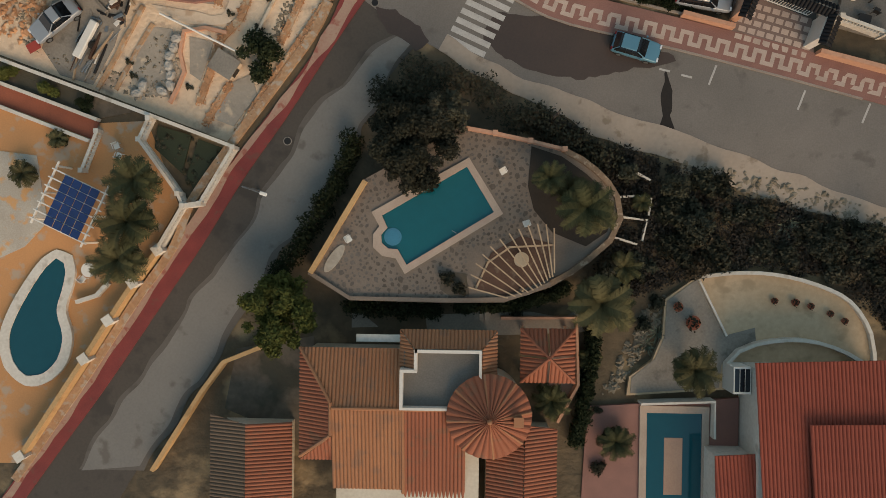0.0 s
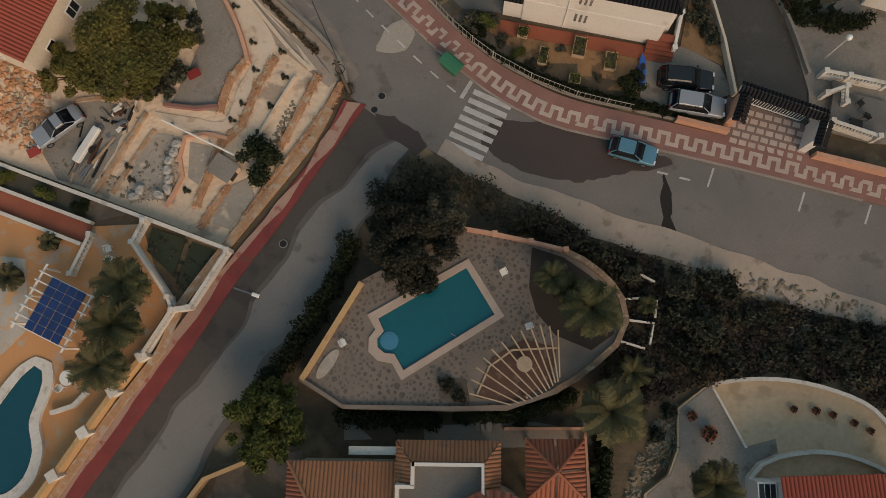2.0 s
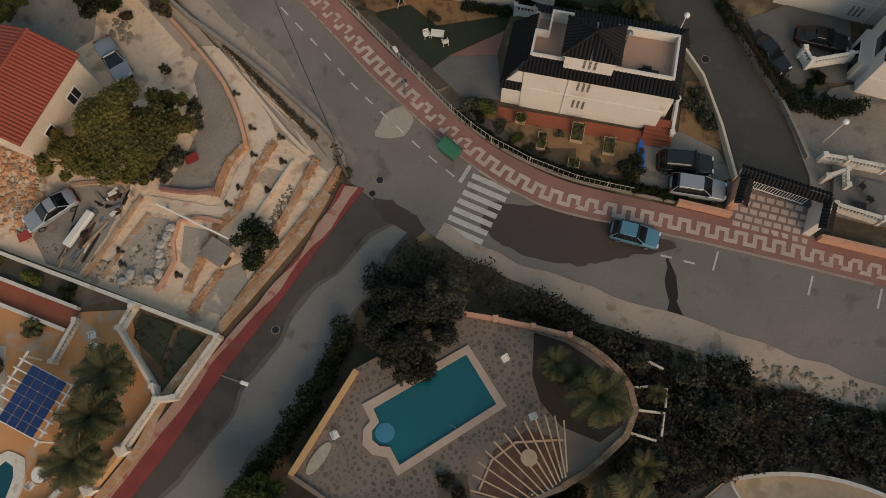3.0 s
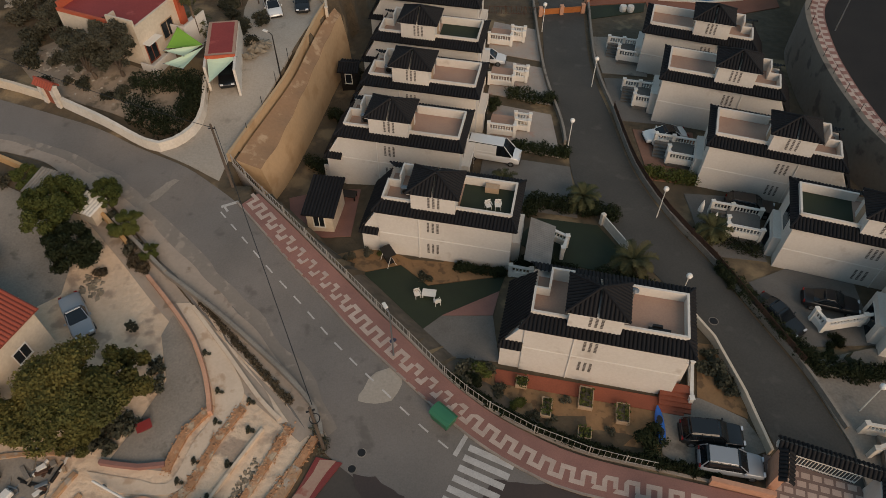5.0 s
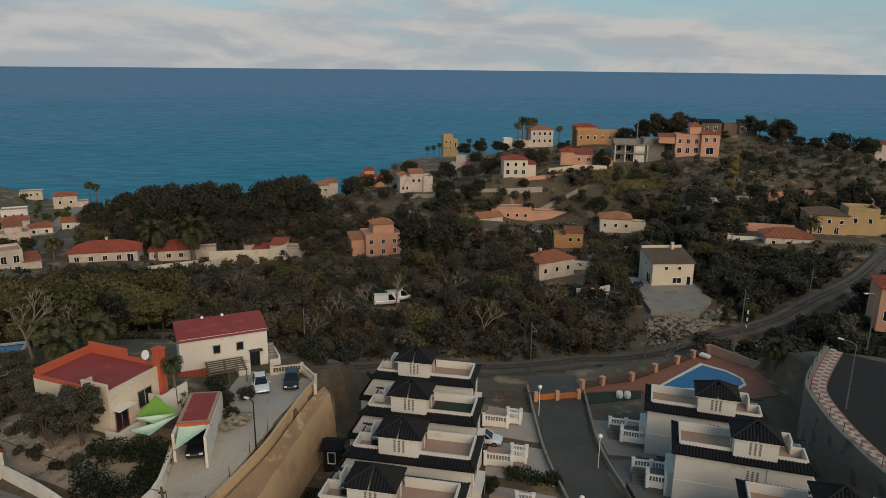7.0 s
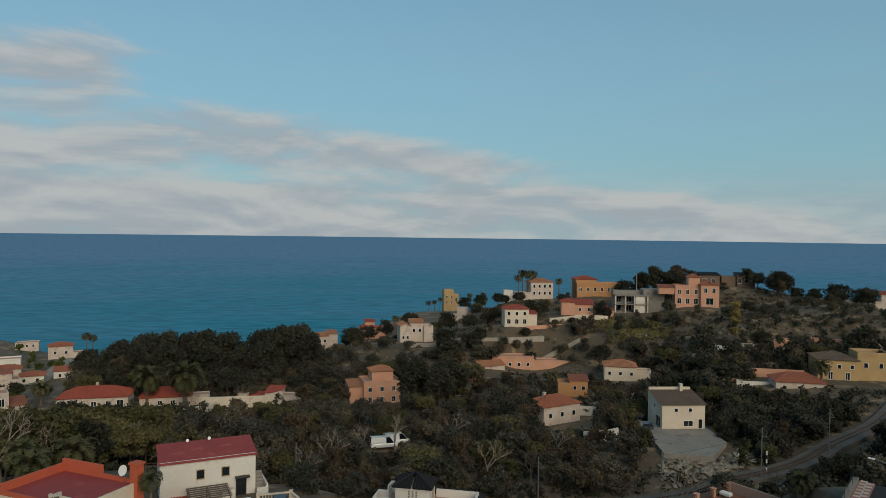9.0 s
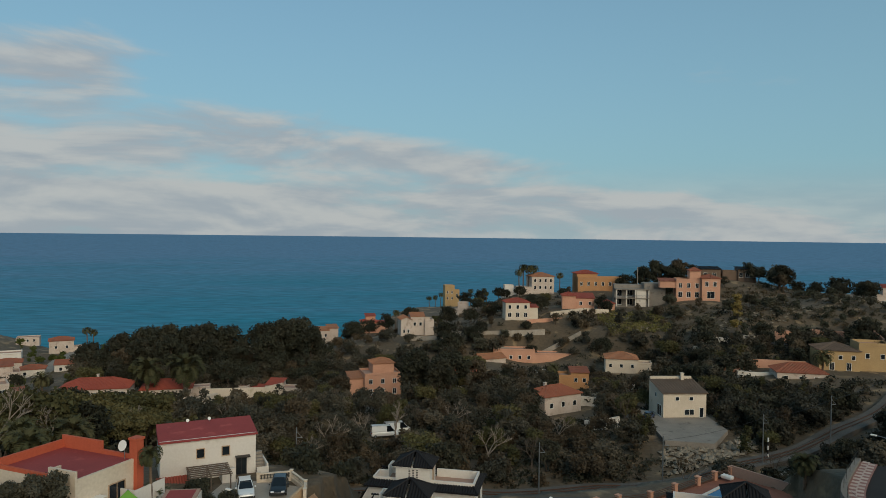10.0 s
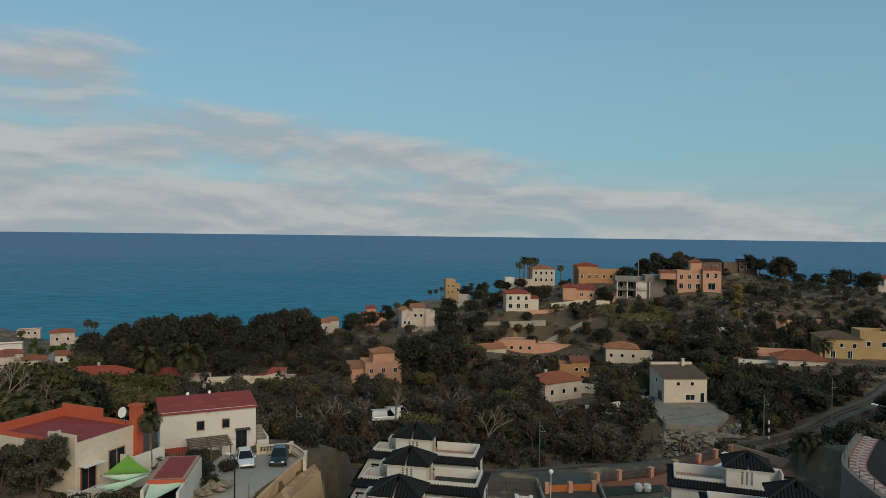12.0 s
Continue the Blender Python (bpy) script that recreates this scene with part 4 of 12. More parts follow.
for i, (x, y, k) in enumerate(((-108, 232, 0.85), (-101, 238, 0.95), (-94, 236, 1.05), (-88, 243, 1.0), (-82, 239, 1.1), (-76, 246, 1.0), (-99, 226, 0.8), (-90, 228, 0.85), (-70, 240, 0.7),
                               (-63, 246, 1.0), (-57, 243, 1.08), (-51, 247, 0.98), (-46, 242, 0.85), (-60, 236, 0.85), (-78, 232, 0.8), (-115, 226, 0.7), (-7, 178, 0.85), (2, 182, 0.75), (-1, 174, 0.7))):
    plant(tall_trees[i % 2], [(x, y, k)])
for x, y, k in ((-104, 224, 0.75), (-26, 172, 0.6), (8, 186, 0.7), (12, 180, 0.5), (-38, 190, 0.6)):
    plant(tall_trees[2], [(x, y, k)])
plant(far_trees[0], [(128, 282, 1.1), (134, 276, 1.3), (139, 271, 0.9), (98, 288, 1.3), (104, 290, 1.2), (150, 262, 1.4), (156, 258, 1.2), (92, 284, 0.9), (143, 266, 0.7), (110, 236, 0.5)])
plant(tall_trees[0], [(84, 291, 0.7), (90, 293, 0.78), (134, 273, 0.72)])
plant(tall_trees[1], [(96, 292, 0.68), (149, 243, 0.55), (-14, 300, 0.62)])
plant(tall_trees[2], [(100, 293, 0.8), (131, 270, 0.6)])
plant(far_trees[0], [(77, 291, 1.3), (126, 286, 1.1), (141, 262, 1.0), (146, 255, 1.1), (112, 276, 0.7), (-36, 270, 1.3), (-30, 276, 1.2), (-22, 268, 1.1), (2, 270, 1.2), (10, 262, 1.0), (18, 262, 1.1), (34, 262, 1.2), (38, 266, 1.0), (60, 262, 0.9), (14, 290, 0.9), (24, 296, 0.8), (12, 350, 1.2), (20, 355, 1.1)])
slim = make_tree(16, 1.9, 2.0, 13.0, 2600, 0.24, L_YELLOW, "slender poplar with yellowing leaves", lump=26, limbs=9)
plant(slim, [(92.5, 218.5, 1.0)])
plant(far_trees[1], [(83.7, 221.5, 1.35), (134, 277, 1.5), (82, 246, 0.8), (98, 236, 1.0), (-30, 300, 0.7)])
def woodland(name, n, box_, keep, size, seed, material, label, gap=3.0, spray=0.26, per=72):
    """Many crowns standing close together, seen only from far off: uneven clumps of leaf sprays with stems."""
    r = np.random.default_rng(seed)
    done, cs, rs = [], [], []
    for _ in range(n * 14):
        if len(done) >= n:
            break
        x, y = r.uniform(box_[0], box_[1]), r.uniform(box_[2], box_[3])
        k, form = size * (0.55 + 0.75 * r.random()), r.random()
        if not keep(x, y) or not wood_free(x, y, 5.4 * k) or any((x - a) ** 2 + (y - b) ** 2 < gap * gap for a, b in done):
            continue
        done.append((x, y))
        z = ground(x, y)
        # spreading, upright or low and bushy
        wide, foot, head, lump = (3.3, 2.0, 4.8, 13) if form < 0.4 else (2.0, 1.0, 6.6, 11) if form < 0.6 else (2.7, 0.5, 3.6, 11)
        c, q = lumps(r, wide * k, foot * k, head * k, lump)
        cs += [(x + a, y + b, z + h) for a, b, h in c]
        rs += [u * 0.9 for u in q]
    v, f = cards(r, cs, rs, len(cs) * per, spray, 0.85, 0.4)
    tagged(new(name, card_mesh(name, v, f, material)), label, "woodland", kind="stuff")


in_view = lambda x, y: seen_wedge(x, y) and y < coast(x) - 14 and not (x > 84 and 205 < y)
woodland("woodland", 165, (-110, 80, 106, 175), in_view, 0.9, 81, L_WOOD, "dense dark evergreen woodland in the valley", 3.0, 0.19, 130)
woodland("woodland", 100, (-50, 46, 106, 150), in_view, 0.62, 86, L_BROWN, "thin brownish low trees beyond the railway", 2.0, 0.19, 90)
woodland("woodland", 90, (-110, 90, 106, 200), in_view, 0.75, 82, L_FARPINE, "olive green pines between the darker trees", 3.0, 0.19, 130)
woodland("woodland", 170, (-125, 120, 170, 250), in_view, 0.85, 83, L_WOOD, "dense dark woodland round the lower houses")
woodland("woodland", 110, (-60, 110, 150, 285), in_view, 0.6, 84, L_BROWN, "brownish thin trees over the slopes")
woodland("woodland", 70, (-116, -40, 220, 252), in_view, 1.35, 87, L_DARK, "dense dark undergrowth below the tall trees", 2.2)
woodland("woodland", 75, (58, 125, 132, 205), in_view, 0.85, 88, L_DARK, "dark trees and carobs beside the railway and the hill road", 2.6)
woodland("woodland", 45, (84, 150, 205, 262), lambda x, y: seen_wedge(x, y) and y < 262, 0.5, 89, L_OLIVE, "low dark shrubs over the hill", 4.0)
woodland("woodland", 40, (-100, -44, 58, 104), lambda x, y: x < -46 or y > 84, 0.8, 90, L_FARPINE, "olive green pines round the plateau houses", 3.2)
woodland("woodland", 90, (56, 130, 116, 172), lambda x, y: seen_wedge(x, y) and not (72 < x < 90 and 112 < y < 126), 0.55, 91, L_WOOD, "dark low trees on the railway bank", 2.2, 0.2, 80)
# brighter leaf colour here stands in for sun patches over the shore gardens
woodland("woodland", 55, (-190, -110, 150, 300), in_view, 0.6, 85, L_GREEN, "green garden trees between the shore houses")
# hedge of shrubs over the slopes, too many to count
def scrub(name, n, box_, keep, size, seed, material, label, per=30, blade=0.3):
    r = np.random.default_rng(seed)
    cs = []
    while len(cs) < n:
        x, y = r.uniform(box_[0], box_[1]), r.uniform(box_[2], box_[3])
        if keep(x, y):
            cs.append((x, y, ground(x, y) + 0.15, size * (0.5 + r.random())))
    c = np.array(cs)
    v, f = cards(r, c[:, :3], c[:, 3], n * per, size * blade, 0.75, 0.4)
    o = new(name, card_mesh(name, v, f, material))
    tagged(o, label, "scrub", kind="stuff")


scrub("scrub", 1900, (-60, 70, 90, 160), lambda x, y: seen_wedge(x, y) and wood_free(x, y), 0.8, 66, L_DARK, "low dark undergrowth of the valley floor")
scrub("scrub", 1300, (50, 130, 108, 200), lambda x, y: seen_wedge(x, y) and wood_free(x, y), 0.8, 67, L_DARK, "dark undergrowth beside the railway")
scrub("scrub", 700, (57, 79, 234, 262), lambda x, y: wood_free(x, y), 0.6, 68, leaf("yellow_green_shrubs", rgb("746d40"), rgb("545030"), rgb("80774c")), "yellow green shrubs between pale rocks")
scrub("scrub", 900, (-110, 120, 90, 240), lambda x, y: seen_wedge(x, y) and wood_free(x, y), 1.2, 61, L_DARK, "low dark scrub over the valley slopes")
scrub("scrub", 900, (-80, 150, 100, 300), lambda x, y: seen_wedge(x, y) and wood_free(x, y) and y < coast(x) - 8, 1.0, 62, L_BROWN, "dry brown scrub over the hillside")
scrub("scrub", 2200, (55, 170, 195, 300), lambda x, y: seen_wedge(x, y) and wood_free(x, y), 0.55, 65, leaf("dry_grass_tufts", rgb("565040"), rgb("3d3a2d"), rgb("6a6048")), "tufts of dry olive grass over the hill")
scrub("scrub", 500, (20, 160, 150, 290), lambda x, y: seen_wedge(x, y) and wood_free(x, y), 0.8, 63, L_OLIVE, "grey green scrub over the hillside")
plant(palm_big, [(-74, 200, 1.75), (-85, 200, 1.5), (-110, 190, 0.9), (-44.1, 74.6, 0.72), (-42.3, 80.0, 0.8), (-47.5, 78.5, 0.7), (95, 174, 0.8), (-40, 205, 0.9), (34, 214, 0.7)])
plant(palm_tall, [(33, 300, 1.0), (35, 302, 1.15), (37, 300, 1.1), (39, 301, 1.2), (50, 298, 0.9), (15, 372, 0.9), (22, 370, 0.9), (-4, 368, 0.8), (-7, 366, 0.85), (-1, 366, 0.8), (-20, 296, 0.9), (-152, 296, 1.1), (-150, 297, 1.0), (19, 300, 0.6)])

# ---- repeated things: rails, fences, hedges, lamps, cars ----
_shared = {}


def shared(key, make, material):
    """One mesh used by many alike pieces."""
    if key not in _shared:
        bm = make()
        me = bpy.data.meshes.new(key)
        bm.to_mesh(me)
        bm.free()
        me.materials.append(material)
        _shared[key] = me
    return _shared[key]


def piece(name, mesh, parent, m):
    o = new(name, mesh)
    o.parent = parent
    o.matrix_basis = m
    return o


def baluster_mesh():
    bm = bmesh.new()
    prof = [(0.07, 0.0), (0.07, 0.05), (0.035, 0.1), (0.075, 0.26), (0.03, 0.46), (0.06, 0.55), (0.06, 0.6)]
    last = None
    for r, z in prof:
        ring = [bm.verts.new((r * math.cos(a), r * math.sin(a), z)) for a in (k * math.pi / 3 for k in range(6))]
        if last:
            for k in range(6):
                bm.faces.new((last[k], last[(k + 1) % 6], ring[(k + 1) % 6], ring[k]))
        last = ring
    return bm


def balustrade(line, zf, material, label, gap=0.36, group="", base=0.15, posts=True):
    """Turned balusters between a plinth and a handrail, with square posts at the corners."""
    z = zf if callable(zf) else (lambda x, y: zf)
    t = thing("balustrade", Matrix(), label, "balustrade", group)
    for (ax, ay), (bx, by) in zip(line, line[1:]):
        l = math.hypot(bx - ax, by - ay)
        ang = math.degrees(math.atan2(by - ay, bx - ax))
        za, zb = z(ax, ay), z(bx, by)
        tilt = math.degrees(math.atan2(zb - za, l))
        m = pose(ax, ay, za, 0, 0, ang) @ pose(0, 0, 0, 0, -tilt, 0)
        o = part("plinth", boxes((0, l, -0.12, 0.12, -0.5, base)), material, t)
        o.matrix_basis = m
        o = part("handrail", boxes((0, l, -0.13, 0.13, base + 0.6, base + 0.72)), material, t)
        o.matrix_basis = m
        me = shared("baluster_" + material.name, baluster_mesh, material)
        n = max(1, int(l / gap))
        for k in range(n):
            s = (k + 0.5) / n
            piece("baluster", me, t, pose(ax + (bx - ax) * s, ay + (by - ay) * s, za + (zb - za) * s + base))
    if posts:
        me = shared("rail_post_" + material.name, lambda: boxes((-0.16, 0.16, -0.16, 0.16, -0.6, 0.95), (-0.2, 0.2, -0.2, 0.2, 0.95, 1.02)), material)
        for x, y in line:
            piece("post", me, t, pose(x, y, z(x, y)))
    return t


def picket(line, zf, h, material, label, gap=0.22, post_gap=2.2, low=0.1, w=0.05, group=""):
    """A fence of upright slats on two rails with posts."""
    z = zf if callable(zf) else (lambda x, y: zf)
    t = thing("fence", Matrix(), label, "fence", group)
    line = dense(line, post_gap)
    slat = shared(f"slat_{h}_{material.name}_{w}", lambda: boxes((-w / 2, w / 2, -0.015, 0.015, low, h)), material)
    post = shared(f"fpost_{h}_{material.name}", lambda: boxes((-0.035, 0.035, -0.035, 0.035, -0.4, h + 0.1)), material)
    for i, ((ax, ay), (bx, by)) in enumerate(zip(line, line[1:])):
        l = math.hypot(bx - ax, by - ay)
        ang = math.degrees(math.atan2(by - ay, bx - ax))
        za, zb = z(ax, ay), z(bx, by)
        m = pose(ax, ay, za, 0, 0, ang) @ pose(0, 0, 0, 0, -math.degrees(math.atan2(zb - za, l)), 0)
        o = part("rail", boxes((0, l, -0.018, 0.018, h - 0.09, h - 0.05), (0, l, -0.018, 0.018, low + 0.05, low + 0.09)), material, t)
        o.matrix_basis = m
        piece("post", post, t, pose(ax, ay, za, 0, 0, ang))
        n = max(1, int(l / gap))
        for k in range(n):
            s = (k + 0.5) / n
            piece("slat", slat, t, pose(ax + (bx - ax) * s, ay + (by - ay) * s, za + (zb - za) * s, 0, 0, ang))
    return t


def hedge(line, width, height, label, material=None, zf=None, seed=1, size=0.16, per=90, name="hedge"):
    """A clipped or loose hedge of leaf sprays with stems along a line."""
    r = np.random.default_rng(seed)
    t = thing(name, Matrix(), label, "hedge")
    pts = dense(line, width * 0.55)
    z = zf or ground
    cs, rs = [], []
    bm = bmesh.new()
    for x, y in pts:
        g0 = z(x, y)
        for k in range(max(1, round(height / (width * 0.6)))):
            cs.append((x + r.normal() * width * 0.12, y + r.normal() * width * 0.12, g0 + width * 0.3 + k * width * 0.55))
            rs.append(width * (0.45 + 0.15 * r.random()))
        tube(bm, [(x, y, g0 - 0.1), (x + r.normal() * 0.1, y + r.normal() * 0.1, g0 + height * 0.7)], 0.04, 5, 0.015)
    part("stem", bm, M_TRUNK, t)
    v, f = cards(r, cs, rs, round(per * 2.6) * len(cs), size * 0.58, 0.9, 0.45)
    o = new("foliage", card_mesh("foliage", v, f, material or L_HEDGE))
    o.parent = t
    return t


def globe_lamp(x, y, z, h=3.6, first=[None]):
    if first[0] is None:
        t = thing("street_lamp", pose(x, y, z), "white globe lamp on a slim white post", "lamp", "globe lamps of the estate")
        part("post", tube(bmesh.new(), [(0, 0, -0.2), (0, 0, h)], 0.055, 8, 0.04), M_WHITEPAINT, t)
        part("collar", tube(bmesh.new(), [(0, 0, h - 0.06), (0, 0, h + 0.06)], 0.1, 8), M_WHITEPAINT, t)
        bm = bmesh.new()
        ball(bm, (0, 0, h + 0.25), 0.26, 14)
        g = part("globe", bm, M_GLOBE, t, "opal white globe")
        for p in g.data.polygons:
            p.use_smooth = True
        first[0] = t
        return t
    return copy_thing(first[0], pose(x, y, z))


def paint(name, c, flake=0.35):
    m = plain(name, c, 0.32, 0.2)
    m.node_tree.nodes["Principled BSDF"].inputs["Coat Weight"].default_value = flake
    return m


P_BLUE, P_SILVER, P_BLACK, P_WHITE, P_NAVY = paint("blue_car_paint", rgb("4f7c8f")), paint("silver_car_paint", rgb("8d9196")), paint("black_car_paint", rgb("1b1c1f")), paint("white_car_paint", rgb("d6d6d4")), paint("navy_car_paint", rgb("25324f"))
P_DARKGREY = paint("dark_grey_car_paint", rgb("3c3a39"))
M_LAMP_RED, M_LAMP_CLEAR = plain("red_lens", rgb("7a1714"), 0.2), plain("clear_lens", rgb("c9ccd0"), 0.1)


def loft(stations, cap=True):
    """Skin over rings of equal count."""
    bm = bmesh.new()
    rings = [[bm.verts.new(p) for p in s] for s in stations]
    n = len(rings[0])
    for a, b in zip(rings, rings[1:]):
        for k in range(n):
            bm.faces.new((a[k], a[(k + 1) % n], b[(k + 1) % n], b[k]))
    if cap:
        bm.faces.new(rings[0][::-1])
        bm.faces.new(rings[-1])
    return tidy(bm)


def car(style, material, x, y, z, turn, label, glass_top=False):
    """A car, its length along x and its nose towards +x: lofted body and cabin, glass, wheels and lamps."""
    t = thing("car" if style != "van" else "van", pose(x, y, z, 0, 0, turn), label, "car" if style != "van" else "van")
    L, Wd, H, belt = {"hatch": (4.0, 1.75, 1.48, 0.9), "sedan": (4.6, 1.8, 1.42, 0.9), "suv": (4.6, 1.86, 1.66, 1.0), "pickup": (4.7, 1.8, 1.55, 0.95), "van": (5.6, 2.0, 2.35, 1.15)}[style]
    w = Wd / 2

    def ring(px, bz, top, ww, sill=0.28):
        tw = ww * 0.93
        half = [(0, sill), (ww * 0.92, sill), (ww, sill + 0.18), (ww, bz - 0.18), (tw, bz), (tw * 0.9, top), (0, top + 0.02)]
        return [(px, a, b) for a, b in half] + [(px, -a, b) for a, b in half[-2:0:-1]]

    h = L / 2
    hood = belt + 0.02 if style != "van" else 1.25
    prof = [(-h, 0.62, 0.7, 0.84), (-h + 0.08, belt - 0.06, belt - 0.03, 0.94), (-h + 0.6, belt, belt + 0.04, 1.0), (-0.3, belt, belt + 0.04, 1.0), (h - 1.35, belt, hood + 0.02, 1.0), (h - 0.5, belt - 0.08, hood - 0.1, 0.97), (h - 0.1, belt - 0.2, hood - 0.24, 0.9), (h, 0.5, 0.58, 0.8)]
    shell = part("body", loft([ring(px, bz, tp, w * k) for px, bz, tp, k in prof]), material, t)
    shell.modifiers.new("round", "SUBSURF").levels = 2
    shell.modifiers["round"].render_levels = 2
    for q in shell.data.polygons:
        q.use_smooth = True
    back, front = {"hatch": (-h + 0.12, h - 1.15), "sedan": (-h + 0.75, h - 1.35), "suv": (-h + 0.1, h - 1.25), "pickup": (-0.35, h - 1.3), "van": (-h + 0.05, h - 0.75)}[style]
    rb, rf = {"hatch": (0.45, 0.75), "sedan": (0.75, 0.8), "suv": (0.35, 0.75), "pickup": (0.25, 0.75), "van": (0.08, 0.95)}[style]
    b0 = belt + 0.02

    def cab(px, ww, zz):
        return [(px, -ww, zz), (px, ww, zz)]

    wt_, wb = w * 0.76, w * 0.92
    lower = [(back, -wb, b0), (front, -wb, b0), (front, wb, b0), (back, wb, b0)]
    upper = [(back + rb, -wt_, H), (front - rf, -wt_, H), (front - rf, wt_, H), (back + rb, wt_, H)]
    bm = loft([lower, upper])
    bmesh.ops.bevel(bm, geom=[e for e in bm.edges if abs(e.verts[0].co.z - e.verts[1].co.z) > 0.1 or e.verts[0].co.z > b0 + 0.1], offset=0.13, segments=3, affect="EDGES")
    part("cabin", bm, M_CARGLASS, t, "dark car windows")
    bm = bmesh.new()
    box(bm, back + rb + 0.1, front - rf - 0.1, -wt_ + 0.08, wt_ - 0.08, H - 0.05, H + 0.03, None, 0.035)
    part("roof", bm, M_CARGLASS if glass_top else material, t)
    for s in (-1, 1):
        for (p, q) in ((lower[0], upper[0]), (lower[1], upper[1])):
            part("pillar", tube(bmesh.new(), [(p[0], s * (abs(p[1]) - 0.05), p[2]), (q[0], s * (abs(q[1]) - 0.07), q[2] - 0.02)], 0.04, 5), material, t)
        for f in (0.4, 0.68):
            if style == "pickup" and f < 0.5:
                continue
            a, b = Vector(lower[0]).lerp(Vector(lower[1]), f), Vector(upper[0]).lerp(Vector(upper[1]), f)
            part("pillar", tube(bmesh.new(), [(a.x, s * abs(a.y), a.z), (b.x, s * abs(b.y) * 0.95, b.z)], 0.022, 5), M_BLACK, t)
    if style == "van":
        bm = bmesh.new()
        for s in (-1, 1):
            box(bm, back + 0.05, back + 3.1, s * wb - 0.02, s * wb + 0.02, b0, b0 + 0.3)
            q = [(back + 0.05, s * wb * 1.01, b0 + 0.1), (back + 3.1, s * wb * 1.01, b0 + 0.1), (back + 3.1, s * wt_ * 1.03, H - 0.02), (back + rb, s * wt_ * 1.03, H - 0.02)]
            bm.faces.new([bm.verts.new(p) for p in q])
        part("side_panel", bm, material, t)
    wheel = shared("tyre", lambda: tube(bmesh.new(), [(0, -0.1, 0), (0, 0.1, 0)], 0.32, 16), M_TYRE)
    rim = shared("rim", lambda: tube(bmesh.new(), [(0, -0.115, 0), (0, 0.115, 0)], 0.2, 10), M_STEEL)
    for px in (-h + 0.8, h - 0.85):
        for s in (-1, 1):
            wo = piece("wheel", wheel, t, pose(px, s * (w - 0.1), 0.32))
            piece("rim", rim, wo, Matrix())
    for s in (-1, 1):
        part("headlight", boxes((h - 0.16, h - 0.02, s * w * 0.62 - 0.16, s * w * 0.62 + 0.16, belt - 0.3, belt - 0.17)), M_LAMP_CLEAR, t)
        part("tail_light", boxes((-h - 0.01, -h + 0.1, s * w * 0.7 - 0.12, s * w * 0.7 + 0.12, belt - 0.22, belt - 0.06)), M_LAMP_RED, t)
        part("mirror", boxes((front - 0.35, front - 0.22, s * (w + 0.02), s * (w + 0.16), belt, belt + 0.14) if s > 0 else (front - 0.35, front - 0.22, -w - 0.16, -w - 0.02, belt, belt + 0.14)), material, t)
    part("bumper", boxes((h - 0.06, h + 0.04, -w * 0.75, w * 0.75, 0.32, 0.5)), M_BLACK, t)
    part("bumper", boxes((-h - 0.05, -h + 0.04, -w * 0.75, w * 0.75, 0.34, 0.52)), M_BLACK, t)
    return t


def rocks(name, spots, size, label, material=None, seed=3, kind="stuff", squash=0.6):
    """A heap of angular stones as one body of stones nobody could count."""
    r = random.Random(seed)
    vs, fs = [], []
    base = [(-1, 0, 0), (1, 0, 0), (0, -1, 0), (0, 1, 0), (0, 0, -1), (0, 0, 1)]
    tri = [(0, 2, 5), (2, 1, 5), (1, 3, 5), (3, 0, 5), (2, 0, 4), (1, 2, 4), (3, 1, 4), (0, 3, 4)]
    for x, y, z, k in spots:
        i = len(vs)
        a = r.random() * 6.28
        for bx, by, bz in base:
            q = [v * size * k * r.uniform(0.6, 1.2) for v in (bx, by, bz * squash)]
            q = [q[0] + r.uniform(-0.25, 0.25) * size * k, q[1] + r.uniform(-0.25, 0.25) * size * k, q[2]]
            vs.append((x + q[0] * math.cos(a) - q[1] * math.sin(a), y + q[0] * math.sin(a) + q[1] * math.cos(a), z + q[2]))
        fs += [tuple(i + j for j in t) for t in tri]
    me = bpy.data.meshes.new(name)
    me.from_pydata(vs, [], fs)
    me.materials.append(material or M_ROCK)
    return tagged(new(name, me), label, "stones", kind=kind)


def strew(n, poly, seed, lift=0.05, kmin=0.4, kmax=1.3):
    r = random.Random(seed)
    xs, ys = [p[0] for p in poly], [p[1] for p in poly]
    out = []
    while len(out) < n:
        x, y = r.uniform(min(xs), max(xs)), r.uniform(min(ys), max(ys))
        if inside(x, y, poly):
            out.append((x, y, ground(x, y) + lift, r.uniform(kmin, kmax)))
    return out


